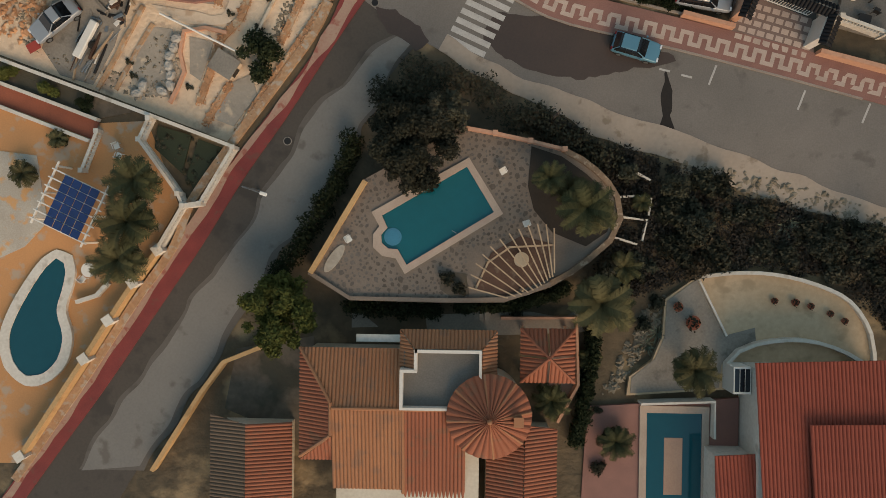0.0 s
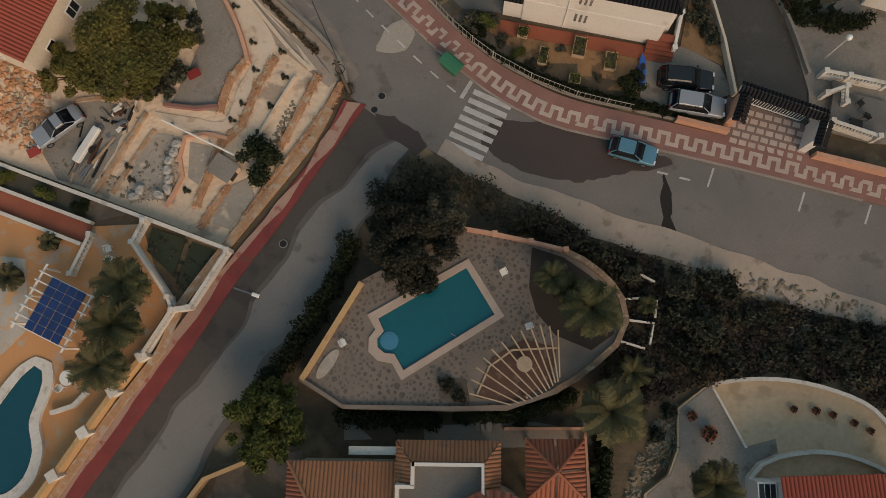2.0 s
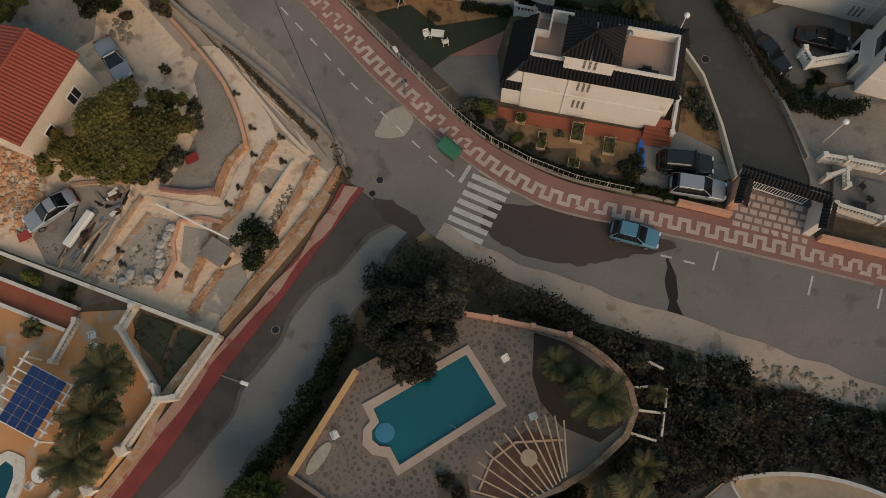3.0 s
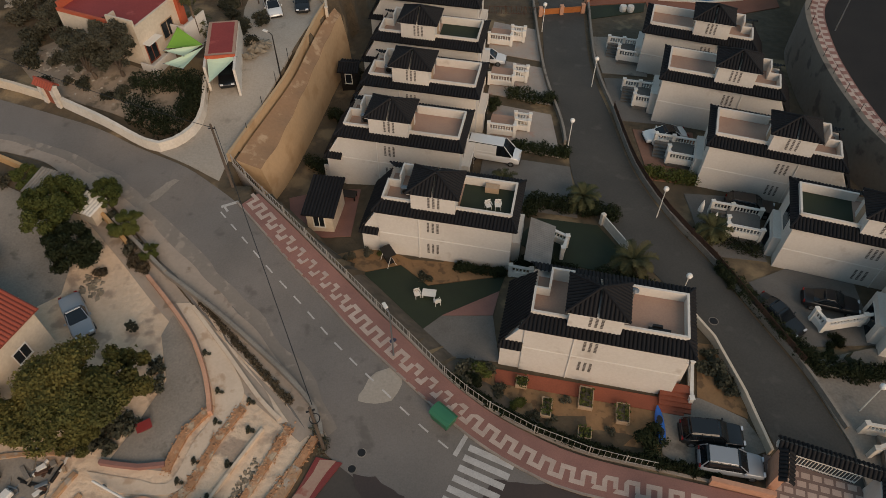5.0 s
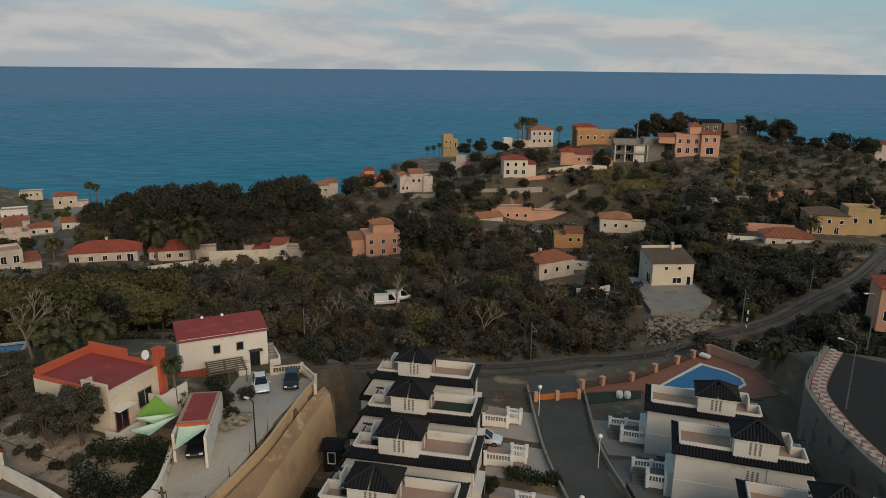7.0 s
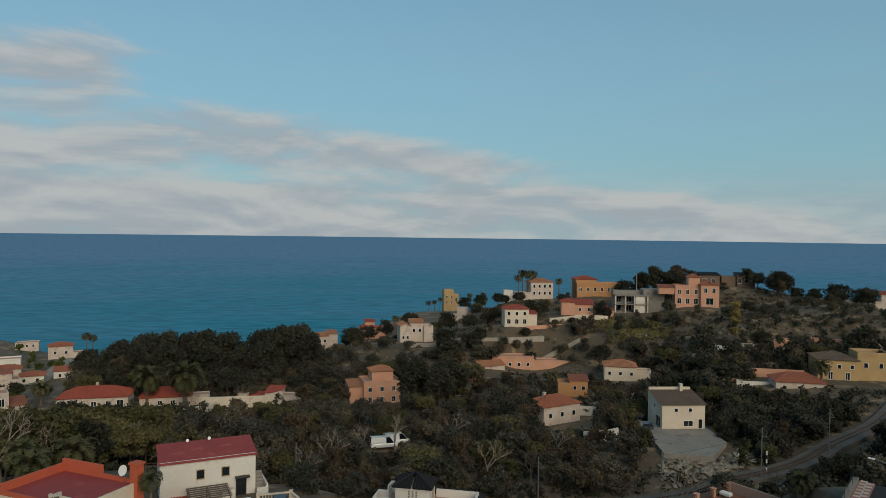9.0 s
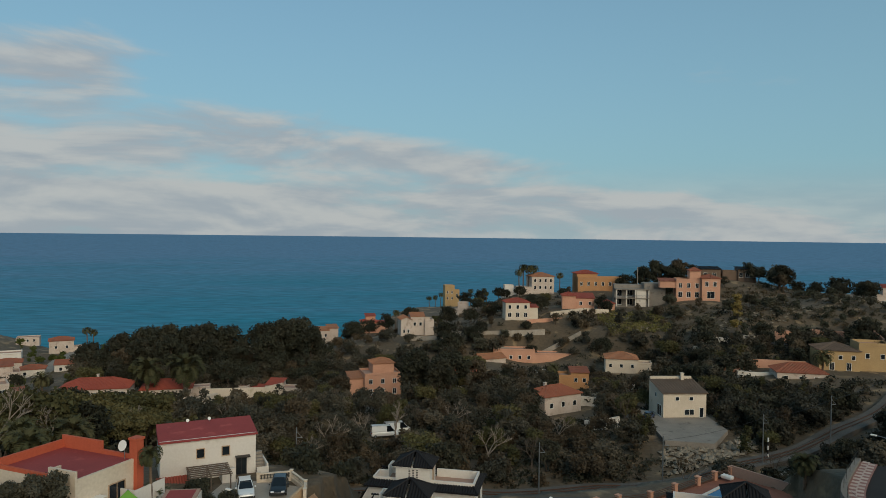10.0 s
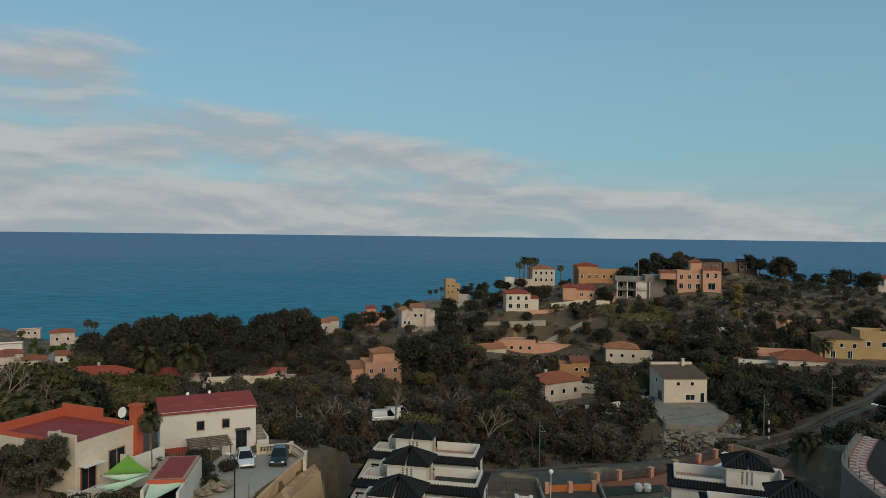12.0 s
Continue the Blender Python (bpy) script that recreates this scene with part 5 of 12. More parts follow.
def pad(name, poly, z, material, label, category="yard", low=3.0, kind="structure"):
    """A paved area: z is a height over the land if it is a string such as '+0.1', else a level."""
    bm = bmesh.new()
    if isinstance(z, str):
        up_ = float(z)
        xs, ys = [p[0] for p in poly], [p[1] for p in poly]
        cx, cy = sum(xs) / len(xs), sum(ys) / len(ys)
        ring = []
        for (ax, ay), (bx, by) in zip(poly, poly[1:] + poly[:1]):
            k = max(1, int(math.hypot(bx - ax, by - ay)))
            ring += [(ax + (bx - ax) * i / k, ay + (by - ay) * i / k) for i in range(k)]
        steps = 6
        rows = [[bm.verts.new((cx + (x - cx) * s / steps, cy + (y - cy) * s / steps, ground(cx + (x - cx) * s / steps, cy + (y - cy) * s / steps) + up_)) for x, y in ring] for s in range(1, steps + 1)]
        mid = bm.verts.new((cx, cy, ground(cx, cy) + up_))
        n = len(ring)
        for k in range(n):
            bm.faces.new((mid, rows[0][k], rows[0][(k + 1) % n]))
            for r0, r1 in zip(rows, rows[1:]):
                bm.faces.new((r0[k], r1[k], r1[(k + 1) % n], r0[(k + 1) % n]))
        foot = [bm.verts.new((v.co.x, v.co.y, v.co.z - 0.4)) for v in rows[-1]]
        for k in range(n):
            bm.faces.new((rows[-1][k], foot[k], foot[(k + 1) % n], rows[-1][(k + 1) % n]))
        tidy(bm)
    else:
        prism(bm, poly, z - low, z)
        tidy(bm)
    return tagged(part(name, bm, material), label, category, kind=kind)

# ---- white villas of the estate ----
VL = 14.3


def villa(name="villa"):
    """Two storeys with a narrow skirt roof of dark tiles, a roof terrace with parapets and a stair tower; x runs along the front, y into the depth."""
    v = thing(name, Matrix(), "white rendered villa with dark tiled skirt roof and roof terrace", "house", "villas of the estate")
    bm = boxes((1.9, 13.6, 0, 5.5, -1.6, 5.56), (0.25, 1.9, 0.1, 5.3, -1.6, 2.85))
    box(bm, 13.6, 14.3, 1.2, 4.8, -1.6, 2.7)
    part("wall", bm, M_WHITE, v)
    # floor band and downpipe
    part("trim", boxes((1.9, 13.6, -0.035, 0.0, 2.75, 2.87)), M_WHITEPAINT, v)
    part("downpipe", boxes((5.5, 5.58, -0.09, -0.01, -0.8, 5.7)), M_WHITEPAINT, v)
    e, r, z0, z1 = 0.45, 0.85, 5.78, 6.12
    A, B, C, D = (1.47, -e), (13.99, -e), (13.99, 5.5 + e), (1.47, 5.5 + e)
    a, b, c, d = (2.2, r), (13.3, r), (13.3, 4.9), (2.2, 4.9)
    for (p, q), (s, t) in (((A, B), (b, a)), ((B, C), (c, b)), ((C, D), (d, c))):
        part("skirt_roof", ribbed(bmesh.new(), [(*p, z0), (*q, z0), (*s, z1), (*t, z1)]), M_SLATE, v, "dark glazed tile skirt roof")
    # the long steep slope at the low end, with its own short skirt to the front
    part("end_slope", ribbed(bmesh.new(), [(0.1, 5.5 + e, 2.9), (0.1, -0.15, 2.9), (2.2, r, z1), (2.2, 4.9, z1)]), M_SLATE, v, "dark glazed tile slope of the low end")
    part("skirt_roof", ribbed(bmesh.new(), [(0.05, -e, 2.8), (1.88, -e, 2.8), (1.88, 0.25, 3.2), (0.4, 0.25, 3.2)]), M_SLATE, v, "dark glazed tile skirt roof")
    # side wall under the long slope
    bm = bmesh.new()
    lo = [bm.verts.new(q) for q in ((0.3, 0.12, 2.8), (1.9, 0.12, 2.8), (1.9, 0.12, 5.6))]
    hi = [bm.verts.new(q) for q in ((0.3, 5.3, 2.8), (1.9, 5.3, 2.8), (1.9, 5.3, 5.6))]
    bm.faces.new(lo), bm.faces.new(hi[::-1])
    for k in range(3):
        bm.faces.new((lo[k], hi[k], hi[(k + 1) % 3], lo[(k + 1) % 3]))
    part("gable_wall", tidy(bm), M_WHITE, v)
    for p, q in (((*A, z0), (*a, z1)), ((*B, z0), (*b, z1)), ((*C, z0), (*c, z1))):
        part("ridge", tube(bmesh.new(), [Vector(p) + Vector((0, 0, 0.07)), Vector(q) + Vector((0, 0, 0.07))], 0.1, 6), M_SLATE, v)
    part("terrace_floor", boxes((2.3, 13.2, 0.9, 4.8, 5.4, 5.6)), M_TERRA_FLOOR, v)
    part("parapet", boxes((2.1, 4.9, 0.82, 1.0, 5.5, 6.45), (2.1, 2.28, 1.0, 3.2, 5.5, 6.45), (2.28, 3.3, 3.05, 3.2, 5.5, 6.45), (3.15, 3.3, 3.2, 4.83, 5.5, 6.95), (3.3, 4.9, 4.65, 4.83, 5.5, 6.95)), M_WHITE, v)
    part("parapet", boxes((8.5, 13.38, 0.82, 1.0, 5.5, 6.5), (13.2, 13.38, 1.0, 4.83, 5.5, 6.5), (8.5, 13.2, 4.65, 4.83, 5.5, 6.5)), M_WHITE, v)
    part("stair_tower", boxes((4.8, 8.6, 0.35, 3.3, 5.5, 8.05)), M_WHITE, v)
    part("tower_door", boxes((8.6, 8.64, 1.7, 2.6, 5.6, 7.5)), M_WOOD, v, "wooden terrace door")
    p, q, s, t = (4.46, 0.06, 8.0), (8.96, 0.06, 8.0), (8.96, 3.62, 8.0), (4.46, 3.62, 8.0)
    top = (6.71, 1.84, 9.2)
    for x, y in ((p, q), (q, s), (s, t), (t, p)):
        part("roof_slope", ribbed(bmesh.new(), [x, y, top]), M_SLATE, v, "dark glazed tile slope of the pyramid roof")
    for x in (p, q, s, t):
        part("ridge", tube(bmesh.new(), [Vector(x) + Vector((0, 0, 0.08)), Vector(top) + Vector((0, 0, 0.1))], 0.11, 6), M_SLATE, v)
    part("fascia", boxes((4.5, 8.92, 0.1, 0.16, 7.9, 8.0), (4.5, 8.92, 3.52, 3.58, 7.9, 8.0)), M_WHITEPAINT, v)
    # ladders of small vent blocks
    slit, last = bmesh.new(), None
    for k in range(29):
        y = -0.004 if (k + 1) // 2 % 2 == 0 else -0.03
        z = 0.18 * (k // 4) + (0.0, 0.0, 0.115, 0.115)[k % 4]
        pair = [slit.verts.new((x, y, z)) for x in (-0.1, 0.1)]
        if last:
            f = slit.faces.new((last[0], last[1], pair[1], pair[0]))
            f.material_index = 1 if k % 4 == 0 else 0
        last = pair
    first = part("slit_window", tidy(slit), (M_VENT, M_WHITE), v, "narrow slot of small vent blocks")
    first.location = (6.35, 0.35, 6.45)
    for z, y in ((6.45, 0.35), (3.75, 0.0), (1.0, 0.0)):
        for x in (6.35, 6.77, 7.19):
            if (x, z) != (6.35, 6.45):
                w = new("slit_window", first.data)
                w.parent, w.location = v, (x, y, z)
    # windows at the garden end
    for x, y0, y1, z0, z1 in ((13.6, 1.6, 3.6, 3.2, 5.1), (14.3, 1.8, 4.2, -0.4, 2.1)):
        w = part("window", boxes((x - 0.02, x + 0.05, y0, y1, z0, z1)), M_WHITEPAINT, v)
        part("pane", boxes((x + 0.051, x + 0.06, y0 + 0.08, y1 - 0.08, z0 + 0.08, z1 - 0.08)), M_WINDOW, w)
    return v


def mirror_villa(v):
    """The same villa turned end for end in x."""
    w = thing("villa", Matrix(), "white rendered villa with dark tiled skirt roof and roof terrace", "house", "villas of the estate")
    done = {}
    for o in v.children_recursive:
        if o.data not in done:
            bm = bmesh.new()
            bm.from_mesh(o.data)
            bmesh.ops.scale(bm, vec=(-1, 1, 1), verts=bm.verts)
            bmesh.ops.reverse_faces(bm, faces=bm.faces)
            me = bpy.data.meshes.new(o.data.name)
            bm.to_mesh(me)
            bm.free()
            for m in o.data.materials:
                me.materials.append(m)
            done[o.data] = me
    made = {v: w}
    for o in v.children_recursive:
        c = new(o.name.split(".")[0], done[o.data])
        c.parent = made[o.parent]
        x, y, z = o.location
        c.location = (VL - x if o.parent is v else -x, y, z)
        if "label" in o:
            tagged(c, o["label"])
        made[o] = c
    return w


first_villa = villa()
first_villa.matrix_world = pose(3.02, 28.2, -1.55, 0, 0, -12.3)
for x, y, z in ((-8.61, 40.75, -2.55), (-12.85, 50.89, -2.83), (-11.04, 59.34, -3.15), (-10.49, 67.84, -3.37), (-10.3, 77.22, -3.65)):
    copy_thing(first_villa, pose(x, y, z, 0, 0, -11.6))
east_villa = mirror_villa(first_villa)
east_villa.matrix_world = pose(21.45, 69.61, -3.67, 0, 0, -17.5)
for x, y, z in ((21.26, 59.97, -3.06), (23.49, 49.39, -2.92), (27.77, 38.76, -2.66), (33.2, 29.1, -2.3)):
    copy_thing(east_villa, pose(x, y, z, 0, 0, -17.5))

# ---- houses ----
def opening(parent, x, z, w, h, side="front", at=0.0, frame_mat=None, kind="window"):
    """A window or door standing in a wall: a frame with a recessed pane and a sill. at: the wall's offset."""
    frame_mat = frame_mat or M_WHITEPAINT
    bm = bmesh.new()
    f = 0.09
    for s in ((-w / 2 - f, w / 2 + f, -0.07, 0.1, h, h + f), (-w / 2 - f, w / 2 + f, -0.12, 0.1, -f, 0), (-w / 2 - f, -w / 2, -0.07, 0.1, 0, h), (w / 2, w / 2 + f, -0.07, 0.1, 0, h)):
        box(bm, *s)
    if w > 0.9:
        box(bm, -0.03, 0.03, -0.05, 0.1, 0, h)
    o = part(kind, bm, frame_mat, parent)
    part("pane", boxes((-w / 2, w / 2, -0.02, 0.08, 0, h)), M_WINDOW, o)
    turn = {"front": 0, "right": 90, "back": 180, "left": -90}[side]
    spot = {"front": (x, at), "right": (at, x), "back": (x, at), "left": (at, x)}[side]
    o.matrix_parent_inverse = Matrix()
    o.matrix_basis = pose(spot[0], spot[1], z, 0, 0, turn)
    return o


def roof(parent, x0, x1, y0, y1, z, kind, material, rise=1.4, over=0.35, step=0.32):
    """A tiled roof over a rectangle: hip, gable (ridge along x), gable_y, shed (falls to the front), shed_back, pyramid or flat with a parapet."""
    bm = bmesh.new()
    a, b, c, d = (x0 - over, y0 - over, z), (x1 + over, y0 - over, z), (x1 + over, y1 + over, z), (x0 - over, y1 + over, z)
    w, l = c[0] - a[0], c[1] - a[1]
    my, mx = (y0 + y1) / 2, (x0 + x1) / 2
    ridge = []
    if kind == "hip":
        if w >= l:
            p, q = (a[0] + l / 2, my, z + rise), (b[0] - l / 2, my, z + rise)
            faces = [(a, b, q, p), (b, c, q), (c, d, p, q), (d, a, p)]
        else:
            p, q = (mx, a[1] + w / 2, z + rise), (mx, d[1] - w / 2, z + rise)
            faces = [(a, b, p), (b, c, q, p), (c, d, q), (d, a, p, q)]
        ridge = [(p, q), (a, p), (d, p) if w >= l else (b, p), (b, q) if w >= l else (d, q), (c, q)]
    elif kind == "pyramid":
        p = (mx, my, z + rise)
        faces = [(a, b, p), (b, c, p), (c, d, p), (d, a, p)]
        ridge = [(k, p) for k in (a, b, c, d)]
    elif kind == "gable":
        p, q = (a[0], my, z + rise), (b[0], my, z + rise)
        faces = [(a, b, q, p), (c, d, p, q)]
        ridge = [(p, q)]
    elif kind == "gable_y":
        p, q = (mx, a[1], z + rise), (mx, d[1], z + rise)
        faces = [(b, c, q, p), (d, a, p, q)]
        ridge = [(p, q)]
    elif kind == "shed":
        p, q = (c[0], c[1], z + rise), (d[0], d[1], z + rise)
        faces = [(a, b, p, q)]
    else:
        p, q = (a[0], a[1], z + rise), (b[0], b[1], z + rise)
        faces = [(c, d, p, q)]
    bm.free()
    slopes = [part("roof_slope", ribbed(bmesh.new(), f, step), material, parent) for f in faces]
    ob = slopes[0]
    for p, q in ridge:
        part("ridge", tube(bmesh.new(), [Vector(p) + Vector((0, 0, 0.06)), Vector(q) + Vector((0, 0, 0.06))], 0.12, 6), material, ob)
    # closing body under the slopes
    bm = bmesh.new()
    if kind in ("gable", "gable_y", "shed", "shed_back"):
        if kind == "gable":
            sec = [(y0, z), (y1, z), (my, z + rise * (y1 - y0) / l)]
            pts = [[(x, y, h - 0.06) for y, h in sec] for x in (x0, x1)]
        elif kind == "gable_y":
            sec = [(x0, z), (x1, z), (mx, z + rise * (x1 - x0) / w)]
            pts = [[(x, y, h - 0.06) for x, h in sec] for y in (y0, y1)]
        else:
            hi = rise * 0.95
            sec = [(y0, z), (y1, z), (y1, z + hi)] if kind == "shed" else [(y0, z), (y1, z), (y0, z + hi)]
            pts = [[(x, y, h - 0.08) for y, h in sec] for x in (x0, x1)]
        l3 = [bm.verts.new(p) for p in pts[0]]
        r3 = [bm.verts.new(p) for p in pts[1]]
        bm.faces.new(l3)
        bm.faces.new(r3[::-1])
        for i in range(3):
            bm.faces.new((l3[i], r3[i], r3[(i + 1) % 3], l3[(i + 1) % 3]))
        part("gable_wall", tidy(bm), parent.get("wallmat") and bpy.data.materials[parent["wallmat"]] or M_WHITE, parent)
    else:
        bm.free()
    return ob


def parapet(parent, x0, x1, y0, y1, z, h, wallmat, floormat, t=0.22):
    part("roof_floor", boxes((x0, x1, y0, y1, z, z + 0.08)), floormat, parent)
    bm = bmesh.new()
    for s in ((x0, x1, y0, y0 + t, z, z + h), (x0, x1, y1 - t, y1, z, z + h), (x0, x0 + t, y0 + t, y1 - t, z, z + h), (x1 - t, x1, y0 + t, y1 - t, z, z + h)):
        box(bm, *s)
    return part("parapet", bm, wallmat, parent)


def house(label, x, y, z, turn, blocks, wallmat, roofmat, wins=(), name="house", chimney=None, floormat=None, group=""):
    """blocks: x0, x1, y0, y1, low, top, roof kind, rise. wins: x, sill, width, height, side, wall offset."""
    h = thing(name, pose(x, y, z, 0, 0, turn), label, "house", group)
    h["wallmat"] = wallmat.name
    for b in blocks:
        x0, x1, y0, y1, lo, hi, kind, rise = b[:8]
        wm = b[8] if len(b) > 8 else wallmat
        rm = b[9] if len(b) > 9 else roofmat
        part("wall", boxes((x0, x1, y0, y1, lo - 1.5 if lo <= 0 else lo, hi)), wm, h)
        if kind == "flat":
            parapet(h, x0, x1, y0, y1, hi, rise, wm, floormat or M_TERRA_FLOOR)
        elif kind:
            roof(h, x0, x1, y0, y1, hi, kind, rm, rise)
    for w in wins:
        opening(h, *w[:4], *(w[4:] or ("front", 0.0)))
    if chimney:
        cx, cy, c0, c1 = chimney
        c = part("chimney", boxes((cx - 0.3, cx + 0.3, cy - 0.3, cy + 0.3, c0, c1), (cx - 0.38, cx + 0.38, cy - 0.38, cy + 0.38, c1, c1 + 0.12)), wallmat, h)
    return h

# ---- houses across the valley and on the hill ----
def row(n, x0, x1, z, w=0.9, h=1.1, side="front", at=0.0):
    return [(x0 + (x1 - x0) * i / max(1, n - 1), z, w, h, side, at) for i in range(n)]


house("ochre two storey house with brown tiled roof above the railway", 45.6, 144.4, -7.9, 4, [(0, 9.2, 0, 7.4, 0, 5.0, "shed", 1.5), (0, 9.2, 7.4, 8.0, 0, 7.0, None, 0)], M_CREAM, M_TILE_BROWN,
      row(2, 3.0, 6.0, 3.5, 0.7, 0.7) + [(5.6, 0.5, 1.9, 1.1, "front", 0.0), (8.2, 0.0, 0.8, 1.9, "front", 0.0), (2.0, 0.0, 2.2, 2.2, "left", 0.0), (4.0, 3.5, 0.7, 0.8, "left", 0.0)], chimney=(6.8, 6.8, 5.5, 7.8))
house("white house with a red tiled hip roof among trees", 23.5, 161, -12.3, 30, [(0, 11, 0, 7, 0, 4.3, "hip", 1.8)], M_SHOREWHITE, M_TILE, row(3, 2.0, 9.0, 1.6) + row(2, 2, 5, 1.6, 0.9, 1.1, "right", 11.0), chimney=(4, 5, 4.5, 6.4))
house("small orange house with balcony wall", 34.8, 207.5, -16.4, -4, [(0, 3.5, 0, 6, 0, 3.6, "flat", 0.8), (3.5, 8.8, 0, 6, 0, 5.2, "shed", 0.7)], M_ORANGE, M_TILE, row(2, 5, 7.5, 2.4))
house("beige villa with a tiled hip roof", 50, 213, -12.1, -10, [(0, 9.6, 0, 8, 0, 4.2, "hip", 1.6), (9.6, 14, 1.5, 6, 0, 2.5, "flat", 0.6)], M_CREAM, M_TILE_PALE, row(3, 1.5, 8, 1.6, 0.8, 1.0))
house("peach terraced house with tiled roofs and balconies", -23, 204, -19, 18, [(0, 11, 0, 9, 0, 6.6, "flat", 0.7), (3, 9.5, 3, 9, 6.6, 9.6, "hip", 1.3), (-4, 0, 2, 8, 0, 5.6, "shed", 1.1)], M_PEACH, M_TILE_PALE,
      row(3, 1.8, 9, 4.2, 1.0, 1.3) + row(3, 1.8, 9, 1.0, 1.0, 1.6) + row(2, 2, 6, 4.2, 1.0, 1.3, "right", 11.0))
house("long beige walled house with flat roofs", 17, 234, -14.3, -2, [(0, 14, 0, 6, 0, 5.0, "flat", 0.5), (14, 27, 0, 5, 0, 3.8, "flat", 0.5)], M_PEACH, M_TILE_PALE, row(4, 3, 12, 2.2))
house("white house with a pale tiled roof", 12.5, 224, -15.5, 25, [(0, 9, 0, 6, 0, 4.8, "gable", 1.3)], M_SHOREWHITE, M_TILE_PALE, row(2, 2.5, 6.5, 2.0))
house("white stepped house with a low red roof", -54, 211, -21, -3, [(0, 4.6, 0, 6, 0, 4.2, "shed", 0.9), (4.6, 10, 0, 5, 0, 3.0, "flat", 0.4), (-6, 0, 0.5, 6, 0, 2.3, "shed", 0.7), (-9, -6, 1, 5, 0, 3.0, "flat", 0.4)], M_SHOREWHITE, M_TILE_RED, row(2, 1.2, 3.3, 1.4, 0.8, 1.0))
house("white bungalow with a broad red tiled hip roof", -104.5, 187.5, -17.2, 14, [(0, 18, 0, 9, 0, 3.3, "hip", 2.3)], M_SHOREWHITE, M_TILE_RED, row(4, 2, 13, 0.9, 1.2, 1.3) + [(16, 0, 1.6, 2.4, "front", 0.0)], chimney=(9, 6, 3.6, 6.2))
house("white bungalow with a dark red roof beside palms", -87, 199, -19.3, 16, [(0, 14, 0, 8, 0, 3.1, "hip", 2.2), (14, 19, 2, 6, 0, 2.6, "flat", 0.4)], M_SHOREWHITE, M_TILE_RED, row(3, 2, 9, 0.9, 1.2, 1.2))
house("yellow villa with brown tiled roof and terrace walls", 97.5, 180, -4.6, -14, [(0, 9.5, 0, 9, 0, 5.4, "hip", 1.6), (9.5, 17, 1, 8, 0, 6.8, "flat", 0.8), (17, 21, 1, 7, 0, 4.2, "flat", 0.8)], M_YELLOW, M_TILE_BROWN,
      row(3, 2, 8, 3.2, 0.8, 1.0) + row(2, 11.5, 15, 3.6, 0.9, 1.2, "front", 1.0) + row(2, 3, 7, 0.4, 1.0, 1.9))
house("low house with a red tiled hip roof by a pool", 83, 172.5, -6.4, -12, [(0, 11.5, 0, 7.5, 0, 2.8, "hip", 1.9)], M_SHOREWHITE, M_TILE, row(3, 2, 9, 0.8))
house("white house with a red tiled roof and balcony on the hill", 22.5, 250, -0.8, 4, [(0, 8.8, 0, 7, 0, 6.2, "hip", 1.3), (8.8, 12, 1, 6, 0, 4.4, "shed", 0.7)], M_CREAM, M_TILE_RED, row(3, 1.5, 7.3, 3.9, 0.9, 1.3) + row(3, 1.5, 7.3, 0.9, 1.2, 1.6))
house("white villa with stepped gables and tiled roof", -15.5, 255, -8.0, 12, [(0, 4, 0, 8, 0, 6.0, "gable_y", 1.0), (4, 9, 1.5, 8, 0, 7.0, "gable", 1.2), (9, 12.5, 0.5, 7, 0, 5.2, "flat", 0.8)], M_SHOREWHITE, M_TILE_PALE, row(2, 1.2, 2.8, 1.2, 0.7, 1.2) + row(2, 5.4, 7.6, 3.6, 0.9, 1.2, "front", 1.5))
house("pink house with red roof near the shore", -34, 289, -12.1, 12, [(0, 7, 0, 7, 0, 4.6, "hip", 1.4), (2, 6, 2, 6, 4.6, 7.0, "shed", 0.7), (7, 11, 0, 6, 0, 3.8, "shed", 0.9)], M_PEACH, M_TILE_RED, row(2, 2, 5, 2.0))
house("white cottage with pale tiled roof near the shore", -52, 286, -15.0, 20, [(0, 5, 0, 6, 0, 4.2, "gable", 1.3), (5, 9, 0.5, 6, 0, 5.0, "shed", 1.0)], M_SHOREWHITE, M_TILE_PALE, row(2, 1.5, 3.6, 1.6))
house("orange tower house with a white wing above the sea", 1.2, 379, -8.8, 10, [(0, 5.4, 0, 6, 0, 10.0, "flat", 0.7), (5.4, 8.2, 0.4, 5, 0, 7.6, "flat", 0.6)], M_YELLOW, M_TILE_PALE, row(2, 1.5, 4.0, 6.2, 0.8, 1.2) + row(2, 1.5, 4.0, 3.0, 0.8, 1.2) + row(1, 6.8, 6.8, 4.0, 0.8, 2.0, "front", 0.4))
house("white stepped house below the tower", 4, 300, -6.5, -14, [(0, 6, 0, 5, 0, 3.4, "flat", 0.6), (2, 6, 2, 6, 3.4, 6.2, "flat", 0.6), (6, 10, 0, 4, 0, 2.8, "shed", 0.8)], M_SHOREWHITE, M_TILE_RED, row(2, 1.5, 4.5, 1.0))
house("white three storey house with a tiled hip roof on the ridge", 38, 297, 4.5, 10, [(0, 10, 0, 8, 0, 7.6, "hip", 1.5), (-6, 0, 0, 6, 0, 2.6, "flat", 0.6)], M_SHOREWHITE, M_TILE_PALE, row(4, 1.5, 8.5, 5.2, 0.9, 1.3) + row(4, 1.5, 8.5, 2.2, 0.9, 1.3))
house("ochre brick house with red roofs on the ridge", 57, 293, 6.3, 4, [(0, 9, 2, 9, 0, 7.4, "hip", 1.3, M_ORANGE, M_TILE_RED), (0, 19, 0, 6, 0, 5.4, "flat", 0.7)], M_ORANGE, M_TILE_RED, row(6, 1.5, 17, 2.4, 1.0, 1.5))
